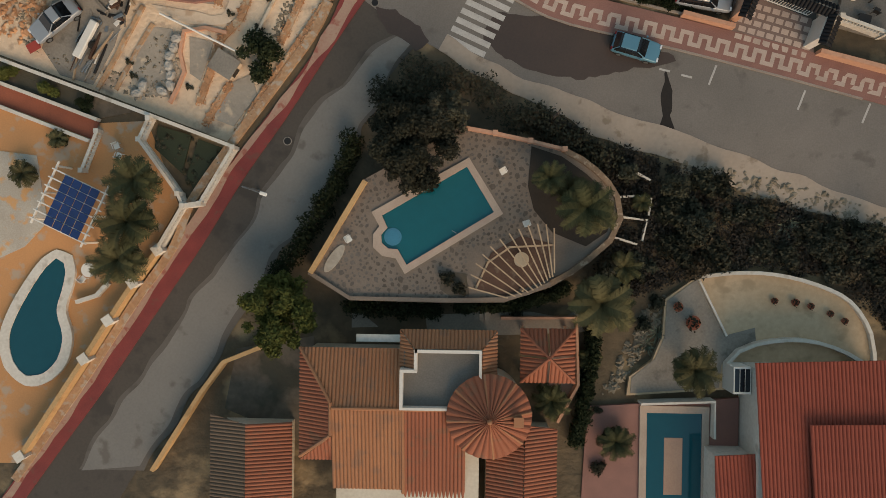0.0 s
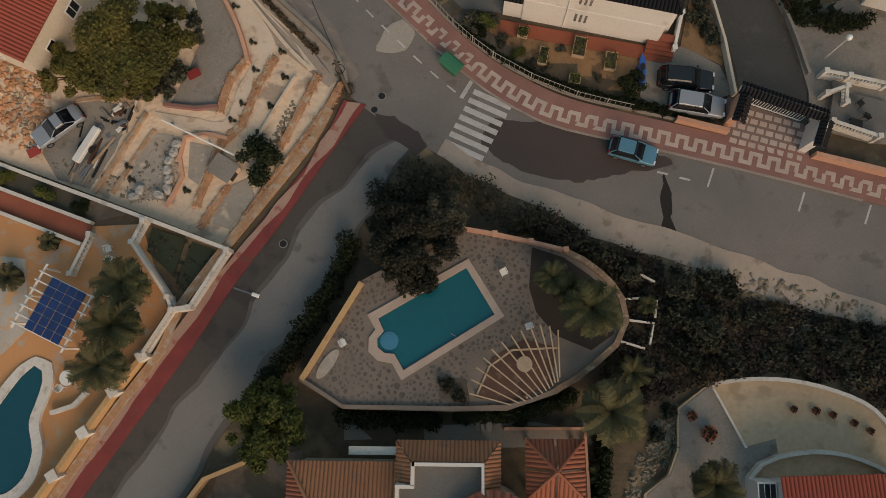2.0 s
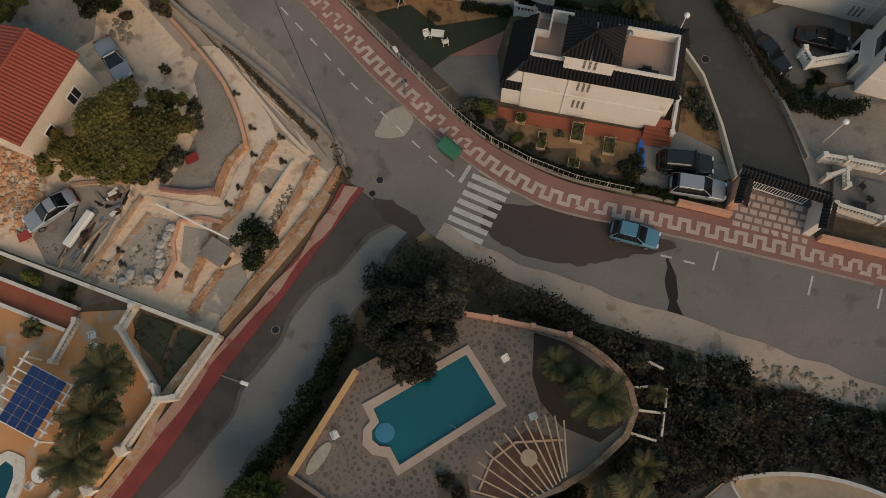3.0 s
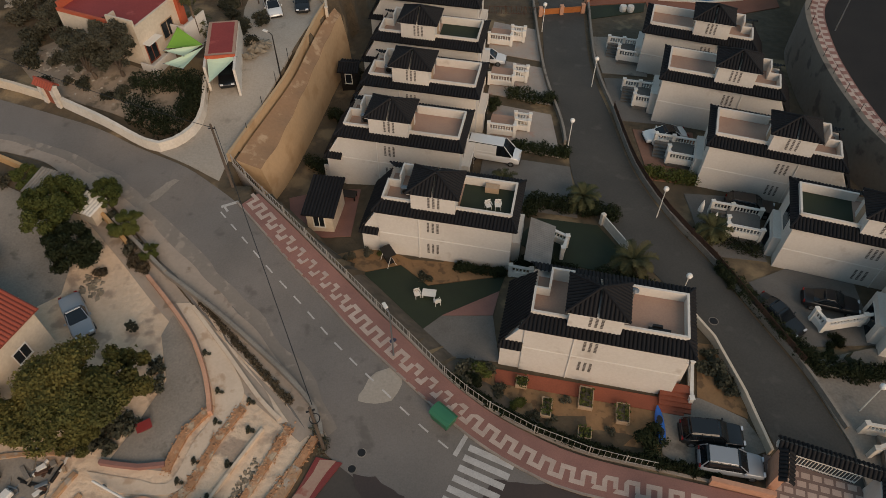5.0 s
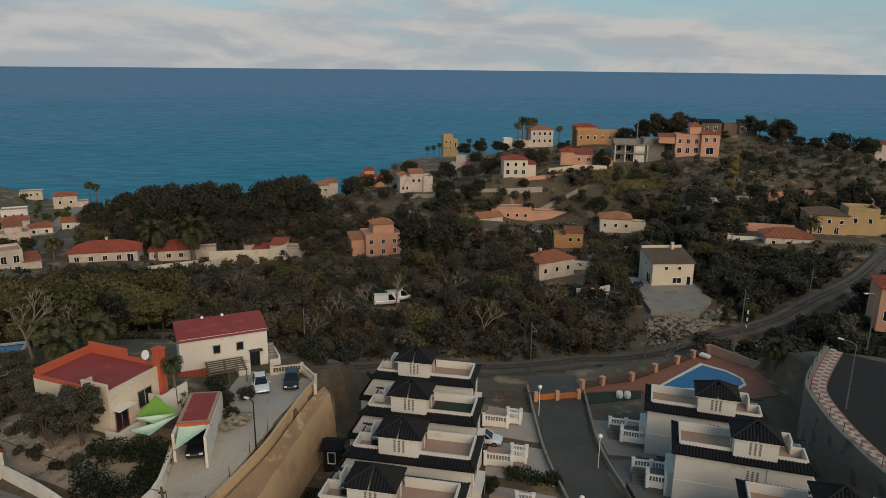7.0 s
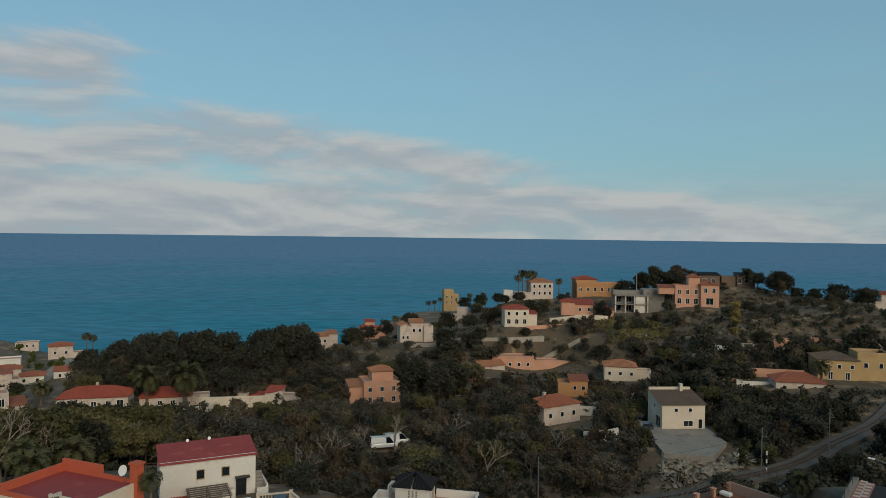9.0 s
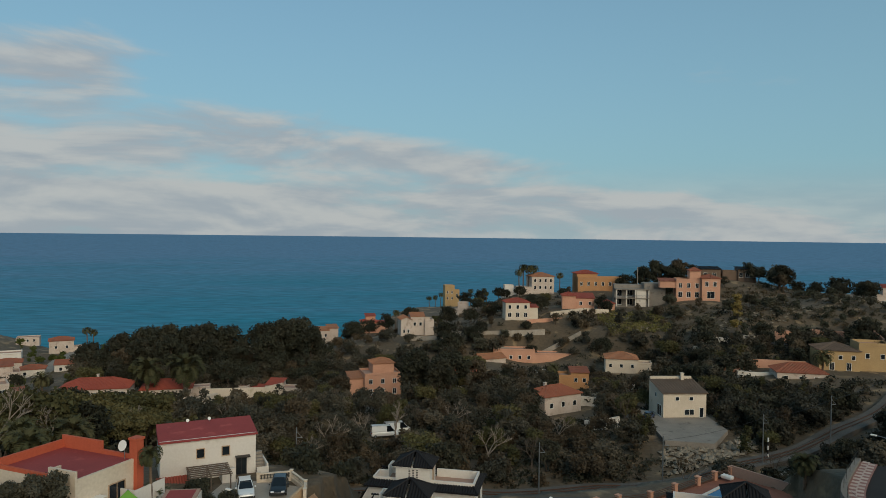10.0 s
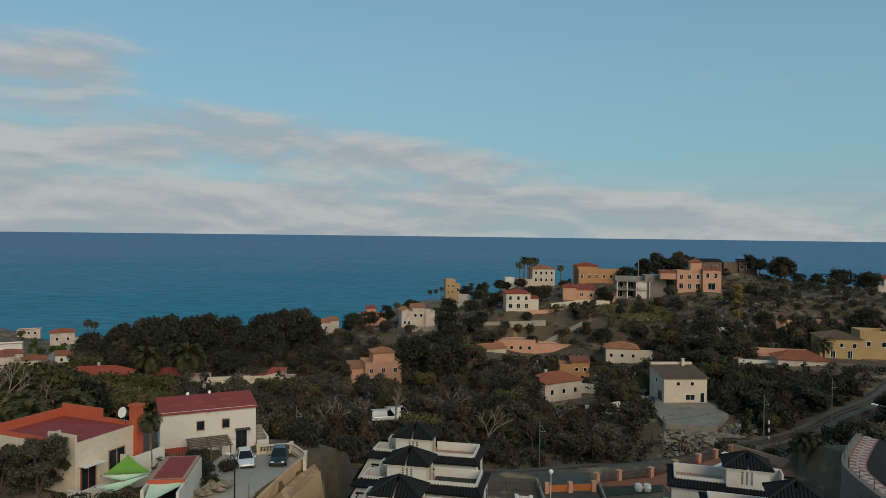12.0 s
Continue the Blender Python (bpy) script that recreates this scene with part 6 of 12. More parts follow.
house("peach house with a red tiled roof below the ridge", 45.5, 264.5, 1.8, -6, [(0, 5, 0, 7, 0, 5.0, "hip", 1.2), (5, 12, 0.6, 7, 0, 4.2, "shed", 1.5)], M_PEACH, M_TILE_RED, row(2, 7, 10.5, 1.6, 1.0, 1.2, "front", 0.6))
house("terracotta pink villa with arches and tiled roofs", 88, 261, 5.8, -10, [(0, 9, 1.5, 9, 0, 7.4, "flat", 0.8), (9, 15.5, 0, 8, 0, 8.6, "hip", 1.3), (5, 9, 3, 8, 8.2, 11.2, "pyramid", 1.3), (-6, 0, 2, 7, 4.6, 7.2, "shed", 0.8)], M_PEACH, M_TILE,
      row(3, 1.5, 7.5, 4.8, 1.1, 1.7, "front", 1.5) + row(3, 1.5, 7.5, 1.2, 1.4, 2.0, "front", 1.5) + row(2, 10.7, 13.6, 5.6, 1.1, 1.7) + row(1, 12.2, 12.2, 1.2, 2.6, 2.4))
house("low dark modern houses with flat roofs on the hilltop", 107, 288, 12.2, -8, [(0, 8, 0, 6, 0, 4.4, "shed", 0.9), (9, 15, 1, 6, 0, 3.6, "flat", 0.4), (15, 22, 0, 6, 0, 4.6, "shed", 0.8)], M_TILE_BROWN, M_SLATE, row(2, 2, 5.5, 1.2, 1.4, 1.6) + row(3, 16, 21, 1.2, 1.4, 1.8))
house("white house with an orange tiled roof beside the shore road", -160.5, 282, -20.4, 28, [(0, 9, 0, 7, 0, 4.6, "hip", 1.3), (9, 13, -1, 4, 0, 1.6, "flat", 0.4)], M_SHOREWHITE, M_TILE, row(2, 2.5, 6.5, 1.4))
house("low white house with flat roof near the shore", -187, 303, -20.4, 24, [(0, 9, 0, 6, 0, 2.2, "flat", 0.4)], M_SHOREWHITE, M_TILE, row(3, 2, 7, 0.6, 0.8, 1.0))
house("white house with orange tiled roof and garden wall", -160, 246, -21.8, 30, [(0, 9, 0, 7, 0, 3.4, "hip", 1.2)], M_SHOREWHITE, M_TILE, row(2, 2, 6, 0.9))
house("white villa with arched terrace and orange roof", -144, 219, -21.6, 34, [(0, 9, 0, 8, 0, 4.6, "flat", 0.6), (2, 7, 3, 8, 4.6, 6.8, "shed", 0.9)], M_SHOREWHITE, M_TILE, row(3, 1.5, 7.5, 1.2, 1.2, 1.8))
house("orange roofed bungalow among pines", -128, 190, -18.4, 30, [(0, 10, 0, 8, 0, 3.2, "hip", 1.5)], M_SHOREWHITE, M_TILE, row(2, 2.5, 7, 0.9))
house("white apartment house with arched balconies", -118, 172, -17.0, 38, [(0, 9, 0, 8, 0, 6.4, "flat", 0.8), (9, 13, 0, 7, 0, 3.6, "shed", 1.0)], M_SHOREWHITE, M_TILE, row(3, 1.6, 7.4, 3.7, 1.2, 1.9) + row(3, 1.6, 7.4, 0.7, 1.2, 1.9))
house("grey walled house on the slope", 152, 243, 4.6, -20, [(0, 9, 0, 6, 0, 5.0, "flat", 0.5), (3, 9, 5, 9, 0, 8.0, "shed", 1.0)], M_SHOREWHITE, M_TILE_RED, row(2, 2, 5, 2.4))
house("red brick house with white balconies beside the road", 77, 116, -5.5, -20, [(0, 9, 0, 8, 0, 6.5, "hip", 1.6)], M_PEACH, M_TILE_RED, row(3, 1.5, 7, 3.6, 1.2, 1.8) + row(3, 1.5, 7, 0.6, 1.2, 1.8))


def concrete_frame_house():
    """An unfinished house: slabs, columns and a few walls."""
    h = thing("house", pose(67, 269, 2.2, 0, 0, -6), "grey concrete house with open balconies and railings", "house")
    for z in (0.0, 3.4, 6.8):
        part("floor_slab", boxes((0, 13, 0, 9, z, z + 0.35)), M_CONCRETE, h)
    part("wall", boxes((0, 13, 4, 9, -2, 8.6), (11, 19, 1, 9, -2, 9.4)), M_CONCRETE, h)
    part("wall", boxes((8, 11.5, 0.5, 4, 0, 6.8)), M_WHITE_OLD, h)
    col = boxes((-0.2, 0.2, -0.2, 0.2, 0, 6.8))
    c0 = part("column", col, M_WHITE_OLD, h)
    c0.location = (0.4, 0.4, 0)
    for x in (4.2, 7.6, 12.6):
        c = new("column", c0.data)
        c.parent, c.location = h, (x, 0.4, 0)
    rail = bmesh.new()
    for z in (4.2, 4.7, 7.5, 8.0):
        tube(rail, [(0, 0.1, z), (13, 0.1, z)], 0.04, 5)
    part("railing", rail, M_STEEL, h)
    for x in (1.8, 5.8):
        opening(h, x, 0.7, 2.2, 2.3, "front", 4.0)
        opening(h, x, 4.1, 2.2, 2.3, "front", 4.0)
    part("mast", tube(bmesh.new(), [(9, 5, 8.5), (9, 5, 15.5)], 0.18, 6), M_CONCRETE, h)


concrete_frame_house()

# pools, yards and walls over there
def pool_at(x, y, z, w, d, turn, material, label, rim=None, dig=0.25):
    t = thing("swimming_pool", pose(x, y, z, 0, 0, turn), label, "pool")
    bm = bmesh.new()
    for s in ((-w / 2 - 0.5, w / 2 + 0.5, -d / 2 - 0.5, -d / 2), (-w / 2 - 0.5, w / 2 + 0.5, d / 2, d / 2 + 0.5), (-w / 2 - 0.5, -w / 2, -d / 2, d / 2), (w / 2, w / 2 + 0.5, -d / 2, d / 2)):
        box(bm, *s, -0.9, 0.12)
    part("coping", bm, rim or M_WHITE_OLD, t)
    part("water", boxes((-w / 2, w / 2, -d / 2, d / 2, -0.8, -0.06)), material, t)
    return t


pool_at(81.5, 180.5, -5.4, 8, 4, -8, M_POOL_TEAL, "small blue pool on a walled terrace")
pool_at(33, 220, -13.4, 6, 3.5, 0, M_POOL_BLUE, "blue pool in a walled yard")
pool_at(49.0, 157, -7.0, 3.4, 3.4, 10, M_POOL_BLUE, "raised blue play pool behind the ochre house")
pool_at(-59.5, 85.6, 0.95, 7, 4.5, 20, M_POOL_BLUE, "blue pool with white coping under pines")
pool_at(-119, 184, -17.6, 8, 4, 30, M_POOL_BLUE, "blue pool between white houses")
bm = prism(bmesh.new(), [(40.8, 128.4), (49.2, 126.6), (55.4, 135.5), (55.4, 146), (42.2, 151)], -14, -7.95)
tagged(part("terrace", bm, M_CONCRETE), "pale concrete forecourt of the ochre house", "yard", kind="structure")
for n, line, top, m, lab in (("wall_terrace", [(74, 183), (82, 185), (95, 182)], -2.6, M_PEACH, "ochre terrace wall over the pool"), ("wall_terrace", [(75.5, 178), (88, 175.5)], -4.6, M_WHITE_OLD, "white pool terrace wall"),
                             ("wall_yard", [(28, 172), (37, 170), (38, 166)], -9.8, M_WHITE_OLD, "white garden wall"), ("wall_yard", [(-66, 190), (-50, 193), (-46, 199)], -13.5, M_CREAM, "pale garden wall between trees"),
                             ("wall_yard", [(-52, 152), (-42, 148)], -9.8, M_WHITE_OLD, "white garden wall between trees"), ("wall_road", [(80, 214.4), (90, 211)], -1.0, M_WHITE_OLD, "white fence wall beside the hill road"),
                             ("wall_terrace", [(30, 248), (42, 255), (58, 256)], -0.5, M_PEACH, "stone terrace wall below the houses"),
                             ("wall_terrace", [(98, 205), (112, 210), (128, 200)], 2.2, M_PEACH, "curved ochre wall beside the hill road")):
    wall_run(n, line, 0.35, top - 6, top, m, lab)
strip("road", [(60, 222), (75, 213), (90, 208), (105, 203), (130, 200), (160, 206)], [(60, 218), (75, 209), (90, 204), (105, 199), (130, 195), (160, 201)], 40, 0.25, M_ASPHALT_OLD, "narrow asphalt road across the hill", "road", 4)
strip("road", [(-142, 236), (-150, 270), (-158, 300)], [(-137, 238), (-145, 271), (-153, 301)], 20, 0.3, M_CONCRETE, "pale street down to the shore", "road", 4)
pad("yard", [(-78, 162), (-66, 160), (-62, 172), (-74, 176)], "+0.15", M_DRIVE, "pale concrete yard beside the bungalow")
for n, line, up_, m, lab in (("wall_yard", [(-80, 170), (-72, 174), (-66, 182)], 1.8, M_CREAM, "pale cream wall along a garden ramp"), ("wall_yard", [(-66, 158), (-60, 170), (-58, 178)], 2.2, M_CREAM, "pale cream wall of a garden court"),
                             ("wall_yard", [(-92, 172), (-80, 168), (-72, 160)], 1.4, M_WHITE_OLD, "white garden wall below the bungalow"), ("wall_yard", [(-47, 149), (-45, 156), (-41, 162)], 1.6, M_PEACH, "pinkish garden wall between trees"),
                             ("wall_yard", [(-39, 126), (-33, 128), (-29, 127)], 1.2, M_WHITE_OLD, "white broken wall between trees"), ("wall_yard", [(29, 143), (33, 141.6), (36, 142.6)], 1.3, M_WHITE_OLD, "white garden wall above the slope"),
                             ("wall_yard", [(30, 139), (37, 138)], 0.9, M_WHITE_OLD, "white garden wall above the slope"), ("wall_yard", [(44, 184), (52, 186), (58, 183)], 1.4, M_CREAM, "pale wall of a dusty yard"),
                             ("wall_terrace", [(12, 244), (24, 243), (36, 245)], 1.5, M_STONE, "low stone terrace wall on the slope"), ("wall_terrace", [(-14, 247), (-2, 246), (10, 248)], 1.2, M_STONE, "low stone terrace wall on the slope"),
                             ("wall_terrace", [(20, 238), (34, 239), (48, 241)], 1.2, M_STONE, "low stone terrace wall on the slope"), ("wall_terrace", [(40, 258), (52, 258), (62, 259)], 1.6, M_CREAM, "pale terrace wall below the houses"),
                             ("wall_road", [(78, 216), (92, 212), (104, 208)], 1.3, M_CREAM, "pale wall above the hill road"), ("wall_terrace", [(108, 188), (116, 186), (122, 192), (124, 200)], 4.2, M_PEACH, "curved ochre garden wall of the yellow villa")):
    wall_run(n, line, 0.4, -30, lambda x, y, u=up_: ground(x, y) + u, m, lab)
pad("yard", [(42, 183), (52, 184), (58, 190), (50, 194), (42, 191)], "+0.2", M_DRIVE, "pale dusty yard among trees")
t = thing("tarpaulin", pose(-58.4, 151, ground(-58.4, 151) + 0.9, 0, 6, 30), "dark red tarpaulin roof over a shelter", "tarpaulin")
part("cloth", ribbed(bmesh.new(), [(-2.5, -2, 1.4), (2.5, -2, 1.4), (2.3, 2, 2.0), (-2.3, 2, 2.0)], 0.6, 0.05, 0.02), M_RED_FLAT, t)
for sx in (-2.2, 2.2):
    for sy in (-1.7, 1.7):
        part("post", tube(bmesh.new(), [(sx, sy, -1.6), (sx, sy, 1.6)], 0.06, 6), M_STEEL, t)
car("van", P_WHITE, -9.6, 144.6, ground(-9.6, 144.6) + 0.3, 20, "white van parked among trees")
house("low white house with a flat roof on the ridge", 26, 299, 1.2, 6, [(0, 9, 0, 6, 0, 4.2, "flat", 0.6), (1, 5, 2, 6, 4.2, 6.4, "flat", 0.5)], M_WHITE, M_TILE, row(3, 1.5, 7.5, 1.4))
house("small white house with a low tiled roof above the slope", 18, 280, -3.0, -4, [(0, 7, 0, 6, 0, 3.6, "shed", 1.0)], M_WHITE_OLD, M_TILE_PALE, row(2, 1.5, 5, 1.2))
house("small cream house with a red roof beside cypresses", 60, 262, 1.0, 4, [(0, 5, 0, 5, 0, 3.2, "pyramid", 1.3)], M_PEACH, M_TILE_RED, row(2, 1.2, 3.6, 1.0, 0.8, 1.2))
house("white house half hidden by a tall tree", 4, 196, -17.0, 14, [(0, 7, 0, 7, 0, 7.0, "hip", 1.3)], M_WHITE_OLD, M_TILE, row(2, 1.8, 5, 3.6) + row(2, 1.8, 5, 0.8))
# shore houses at the foot of the pale street
house("low house with an orange roof beside the pale street", -146, 238, -21.6, 24, [(0, 8, 0, 6, 0, 2.8, "hip", 1.2)], M_WHITE_OLD, M_TILE, row(2, 2, 6, 0.8))
house("white cottage with an orange roof and flat wing", -138, 246, -21.4, 20, [(0, 8, 0, 6, 0, 3.0, "gable", 1.3), (8, 12, 0.5, 5, 0, 2.4, "flat", 0.4)], M_WHITE, M_TILE, row(2, 2, 6, 0.9))
house("white house with flat roof terrace near the shore", -170, 262, -21.4, 28, [(0, 9, 0, 7, 0, 3.2, "flat", 0.6)], M_WHITE, M_TILE, row(3, 1.5, 7, 0.8))

# ---- pool terrace at the corner of the streets ----
TERRACE = [(-0.3, 9.0), (7.9, 7.4), (10.5, 5.8), (12.4, 3.6), (12.8, 1.7), (11.9, -0.3), (10.1, -1.9), (7.1, -3.9), (3.3, -5.2), (-0.9, -5.3), (-9.2, -5.2), (-12.7, -3.1), (-8.2, 4.6)]
RIM_OUT = [(-7.5, 2.0), (0.35, 6.45), (3.15, 1.95), (-4.75, -3.0), (-5.5, -1.75), (-6.6, -1.55), (-7.35, -0.85), (-7.35, 0.2), (-6.85, 0.85)]
RIM_IN = [(-6.65, 1.72), (0.18, 5.72), (2.4, 2.08), (-4.62, -2.25), (-5.35, -1.0), (-6.1, -0.95), (-6.65, -0.5), (-6.7, 0.15), (-6.2, 0.75)]


def pool_terrace():
    bm = bmesh.new()
    # deck with a hole for the pool, from two rings of unequal count
    outer = [bm.verts.new((x, y, 0.0)) for x, y in TERRACE]
    inner = [bm.verts.new((x, y, 0.0)) for x, y in [((a + c) / 2, (b + d) / 2) for (a, b), (c, d) in zip(RIM_OUT, RIM_IN)]]
    edges = [bm.edges.new((r[i], r[(i + 1) % len(r)])) for r in (outer, inner) for i in range(len(r))]
    bmesh.ops.triangle_fill(bm, use_beauty=True, use_dissolve=False, edges=edges)
    for r in (outer, inner):
        low = [bm.verts.new((v.co.x, v.co.y, -3.6)) for v in r]
        for i in range(len(r)):
            bm.faces.new((r[i], r[(i + 1) % len(r)], low[(i + 1) % len(r)], low[i]))
    return tagged(part("terrace", tidy(bm), M_MORTAR), "raised pool terrace on a rendered retaining wall", "terrace", kind="structure")


deck = pool_terrace()
pool = thing("swimming_pool", Matrix(), "rectangular teal swimming pool with a round stepped end", "pool")
bm = bmesh.new()
n = len(RIM_OUT)
rings = [[bm.verts.new((x, y, z)) for x, y in r] for r, z in ((RIM_OUT, 0.006), (RIM_OUT, 0.13), (RIM_IN, 0.13), (RIM_IN, -1.3))]
for a, b in zip(rings, rings[1:]):
    for k in range(n):
        bm.faces.new((a[k], a[(k + 1) % n], b[(k + 1) % n], b[k]))
part("coping", tidy(bm), M_COPING, pool, "pale stone coping")
part("water", tidy(prism(bmesh.new(), RIM_IN, -1.2, -0.05)), M_POOL_TEAL, pool)
bm = bmesh.new()
for r_, z_ in ((0.72, -0.03), (0.55, 0.0)):
    bmesh.ops.create_cone(bm, cap_ends=True, segments=20, radius1=r_, radius2=r_, depth=0.06, matrix=Matrix.Translation((-5.75, 0.0, z_)))
part("step", bm, mat("pool_step_mosaic", rgb("3f7f96"), rgb("356f88"), rough=0.15, bump=0.0), pool, "round blue mosaic step")
bm = tube(bmesh.new(), [(-0.6, 0.35, 0.1), (-0.6, 0.35, 0.75), (-0.95, 0.55, 0.7), (-0.95, 0.55, -0.1)], 0.025, 6)
part("handrail", bm, M_STEEL, pool)


def crazy_paving():
    """Flat stones of odd shape set in mortar: each a slab of its own."""
    r = random.Random(8)
    shapes = []
    for k in range(10):
        m = r.randint(5, 7)
        bm = bmesh.new()
        pts = []
        for i in range(m):
            a = 2 * math.pi * (i + r.uniform(-0.25, 0.25)) / m
            q = r.uniform(0.13, 0.27)
            pts.append((q * math.cos(a), q * math.sin(a) * 0.85))
        prism(bm, pts, -0.05, 0.022, False)
        me = bpy.data.meshes.new("paving_stone")
        tidy(bm).to_mesh(me)
        bm.free()
        me.materials.append(M_CRAZY)
        shapes.append(me)
    bed = [(5.2, 7.7), (4.9, 4.2), (5.4, 2.3), (7, 0.4), (0.2, -0.8), (0.4, -5), (7, -4), (13, 2), (10, 6)]
    near, rest, cells = [], [], {}
    edge = [(a * 0.975, b * 0.96 + 0.08) for a, b in TERRACE]
    rim = [(-7.9, 2.2), (0.4, 6.9), (3.5, 1.9), (-4.9, -3.5), (-5.8, -2.2), (-7.8, -1)]
    for _ in range(15000):
        px, py = r.uniform(-12.4, 8), r.uniform(-5.2, 8.7)
        q = r.choice((0.55, 0.75, 0.75, 1.0, 1.0, 1.25))
        i, j = int(px * 2 // 1), int(py * 2 // 1)
        if any((px - u) ** 2 + (py - v) ** 2 < (0.215 * (q + w)) ** 2 for di in (-1, 0, 1, -2, 2) for dj in (-1, 0, 1, -2, 2) for u, v, w in cells.get((i + di, j + dj), ())):
            continue
        if inside(px, py, edge) and not inside(px, py, rim) and not inside(px, py, bed):
            cells.setdefault((i, j), []).append((px, py, q))
            (near if (px + 1) ** 2 + (py - 1.5) ** 2 < 60 and len(near) < 290 else rest).append((px, py, q))
    for px, py, q in near:
        piece("paving_stone", r.choice(shapes), deck, sized(px, py, 0.0, r.uniform(0, 360), q, 1.0))
    vs, fs = [], []
    for px, py, q in rest:
        me, a = r.choice(shapes), r.uniform(0, 6.28)
        i = len(vs)
        vs += [(px + q * (v.co.x * math.cos(a) - v.co.y * math.sin(a)), py + q * (v.co.x * math.sin(a) + v.co.y * math.cos(a)), v.co.z) for v in me.vertices]
        fs += [tuple(i + j for j in p.vertices) for p in me.polygons]
    me = bpy.data.meshes.new("paving_stones")
    me.from_pydata(vs, [], fs)
    me.materials.append(mat("crazy_paving_stones", rgb("6f665e"), rgb("544d47"), fine=5, coarse=0.8, bump=0.4, dist=0.02, island=0.16))
    o = new("paving_stones", me)
    o.parent = deck
    tagged(o, "irregular flat paving stones in mortar", kind="stuff")


# low wall round the terrace: pierced brick on the street side, plain render elsewhere
balustrade([(-0.2, 8.8), (2.4, 8.35), (5.2, 7.75), (7.9, 7.1)], 0.0, M_PEACH, "low pierced brick parapet on the terrace edge", gap=0.26, base=0.05)
wall_run("wall_terrace", [(7.9, 7.1), (9.3, 6.4), (10.5, 5.5), (11.5, 4.5), (12.2, 3.4), (12.5, 1.7), (11.7, -0.1), (10.0, -1.6), (8.6, -2.7), (7.0, -3.6)], 0.45, -2.6, 0.32, M_BROWNSTONE, "curved stone parapet of the terrace")
wall_run("wall_terrace", [(7.0, -3.6), (5.2, -4.4), (3.3, -4.9), (-0.9, -5.05), (-9.2, -5.0)], 0.3, -2.6, 0.28, M_MORTAR, "low rendered parapet of the terrace")
wall_run("wall_terrace", [(-12.4, -3.0), (-8.0, 4.5)], 0.4, -3.0, 0.45, M_SANDWALL, "sand coloured rendered parapet of the terrace")
wall_run("wall_terrace", [(-12.4, -3.0), (-9.2, -5.0)], 0.3, -3.0, 0.28, M_MORTAR, "low rendered parapet of the terrace")
pad("planting_bed", [(5.35, 7.4), (5.1, 4.2), (5.6, 2.3), (7.1, 0.5), (9.8, -0.6), (11.5, 0.6), (12.0, 2.3), (11.2, 3.9), (9.8, 5.2), (7.8, 6.6)], 0.05, mat("dark_garden_soil", rgb("33291f"), rgb("272019"), fine=6, coarse=0.8, bump=0.6, dist=0.05), "dark planted bed with palms on the terrace", "bed", 0.3)
pad("planting_bed", [(-1.7, -2.7), (0.2, -2.9), (0.5, -4.6), (-1.0, -4.8), (-1.9, -4.2)], 0.05, M_SOIL, "small round planted bed beside the pergola", "bed", 0.3)
plant(bushes[0], [(-1.2, -3.2, 0.55, 0.0), (-0.4, -4.2, 0.5, 0.0)])


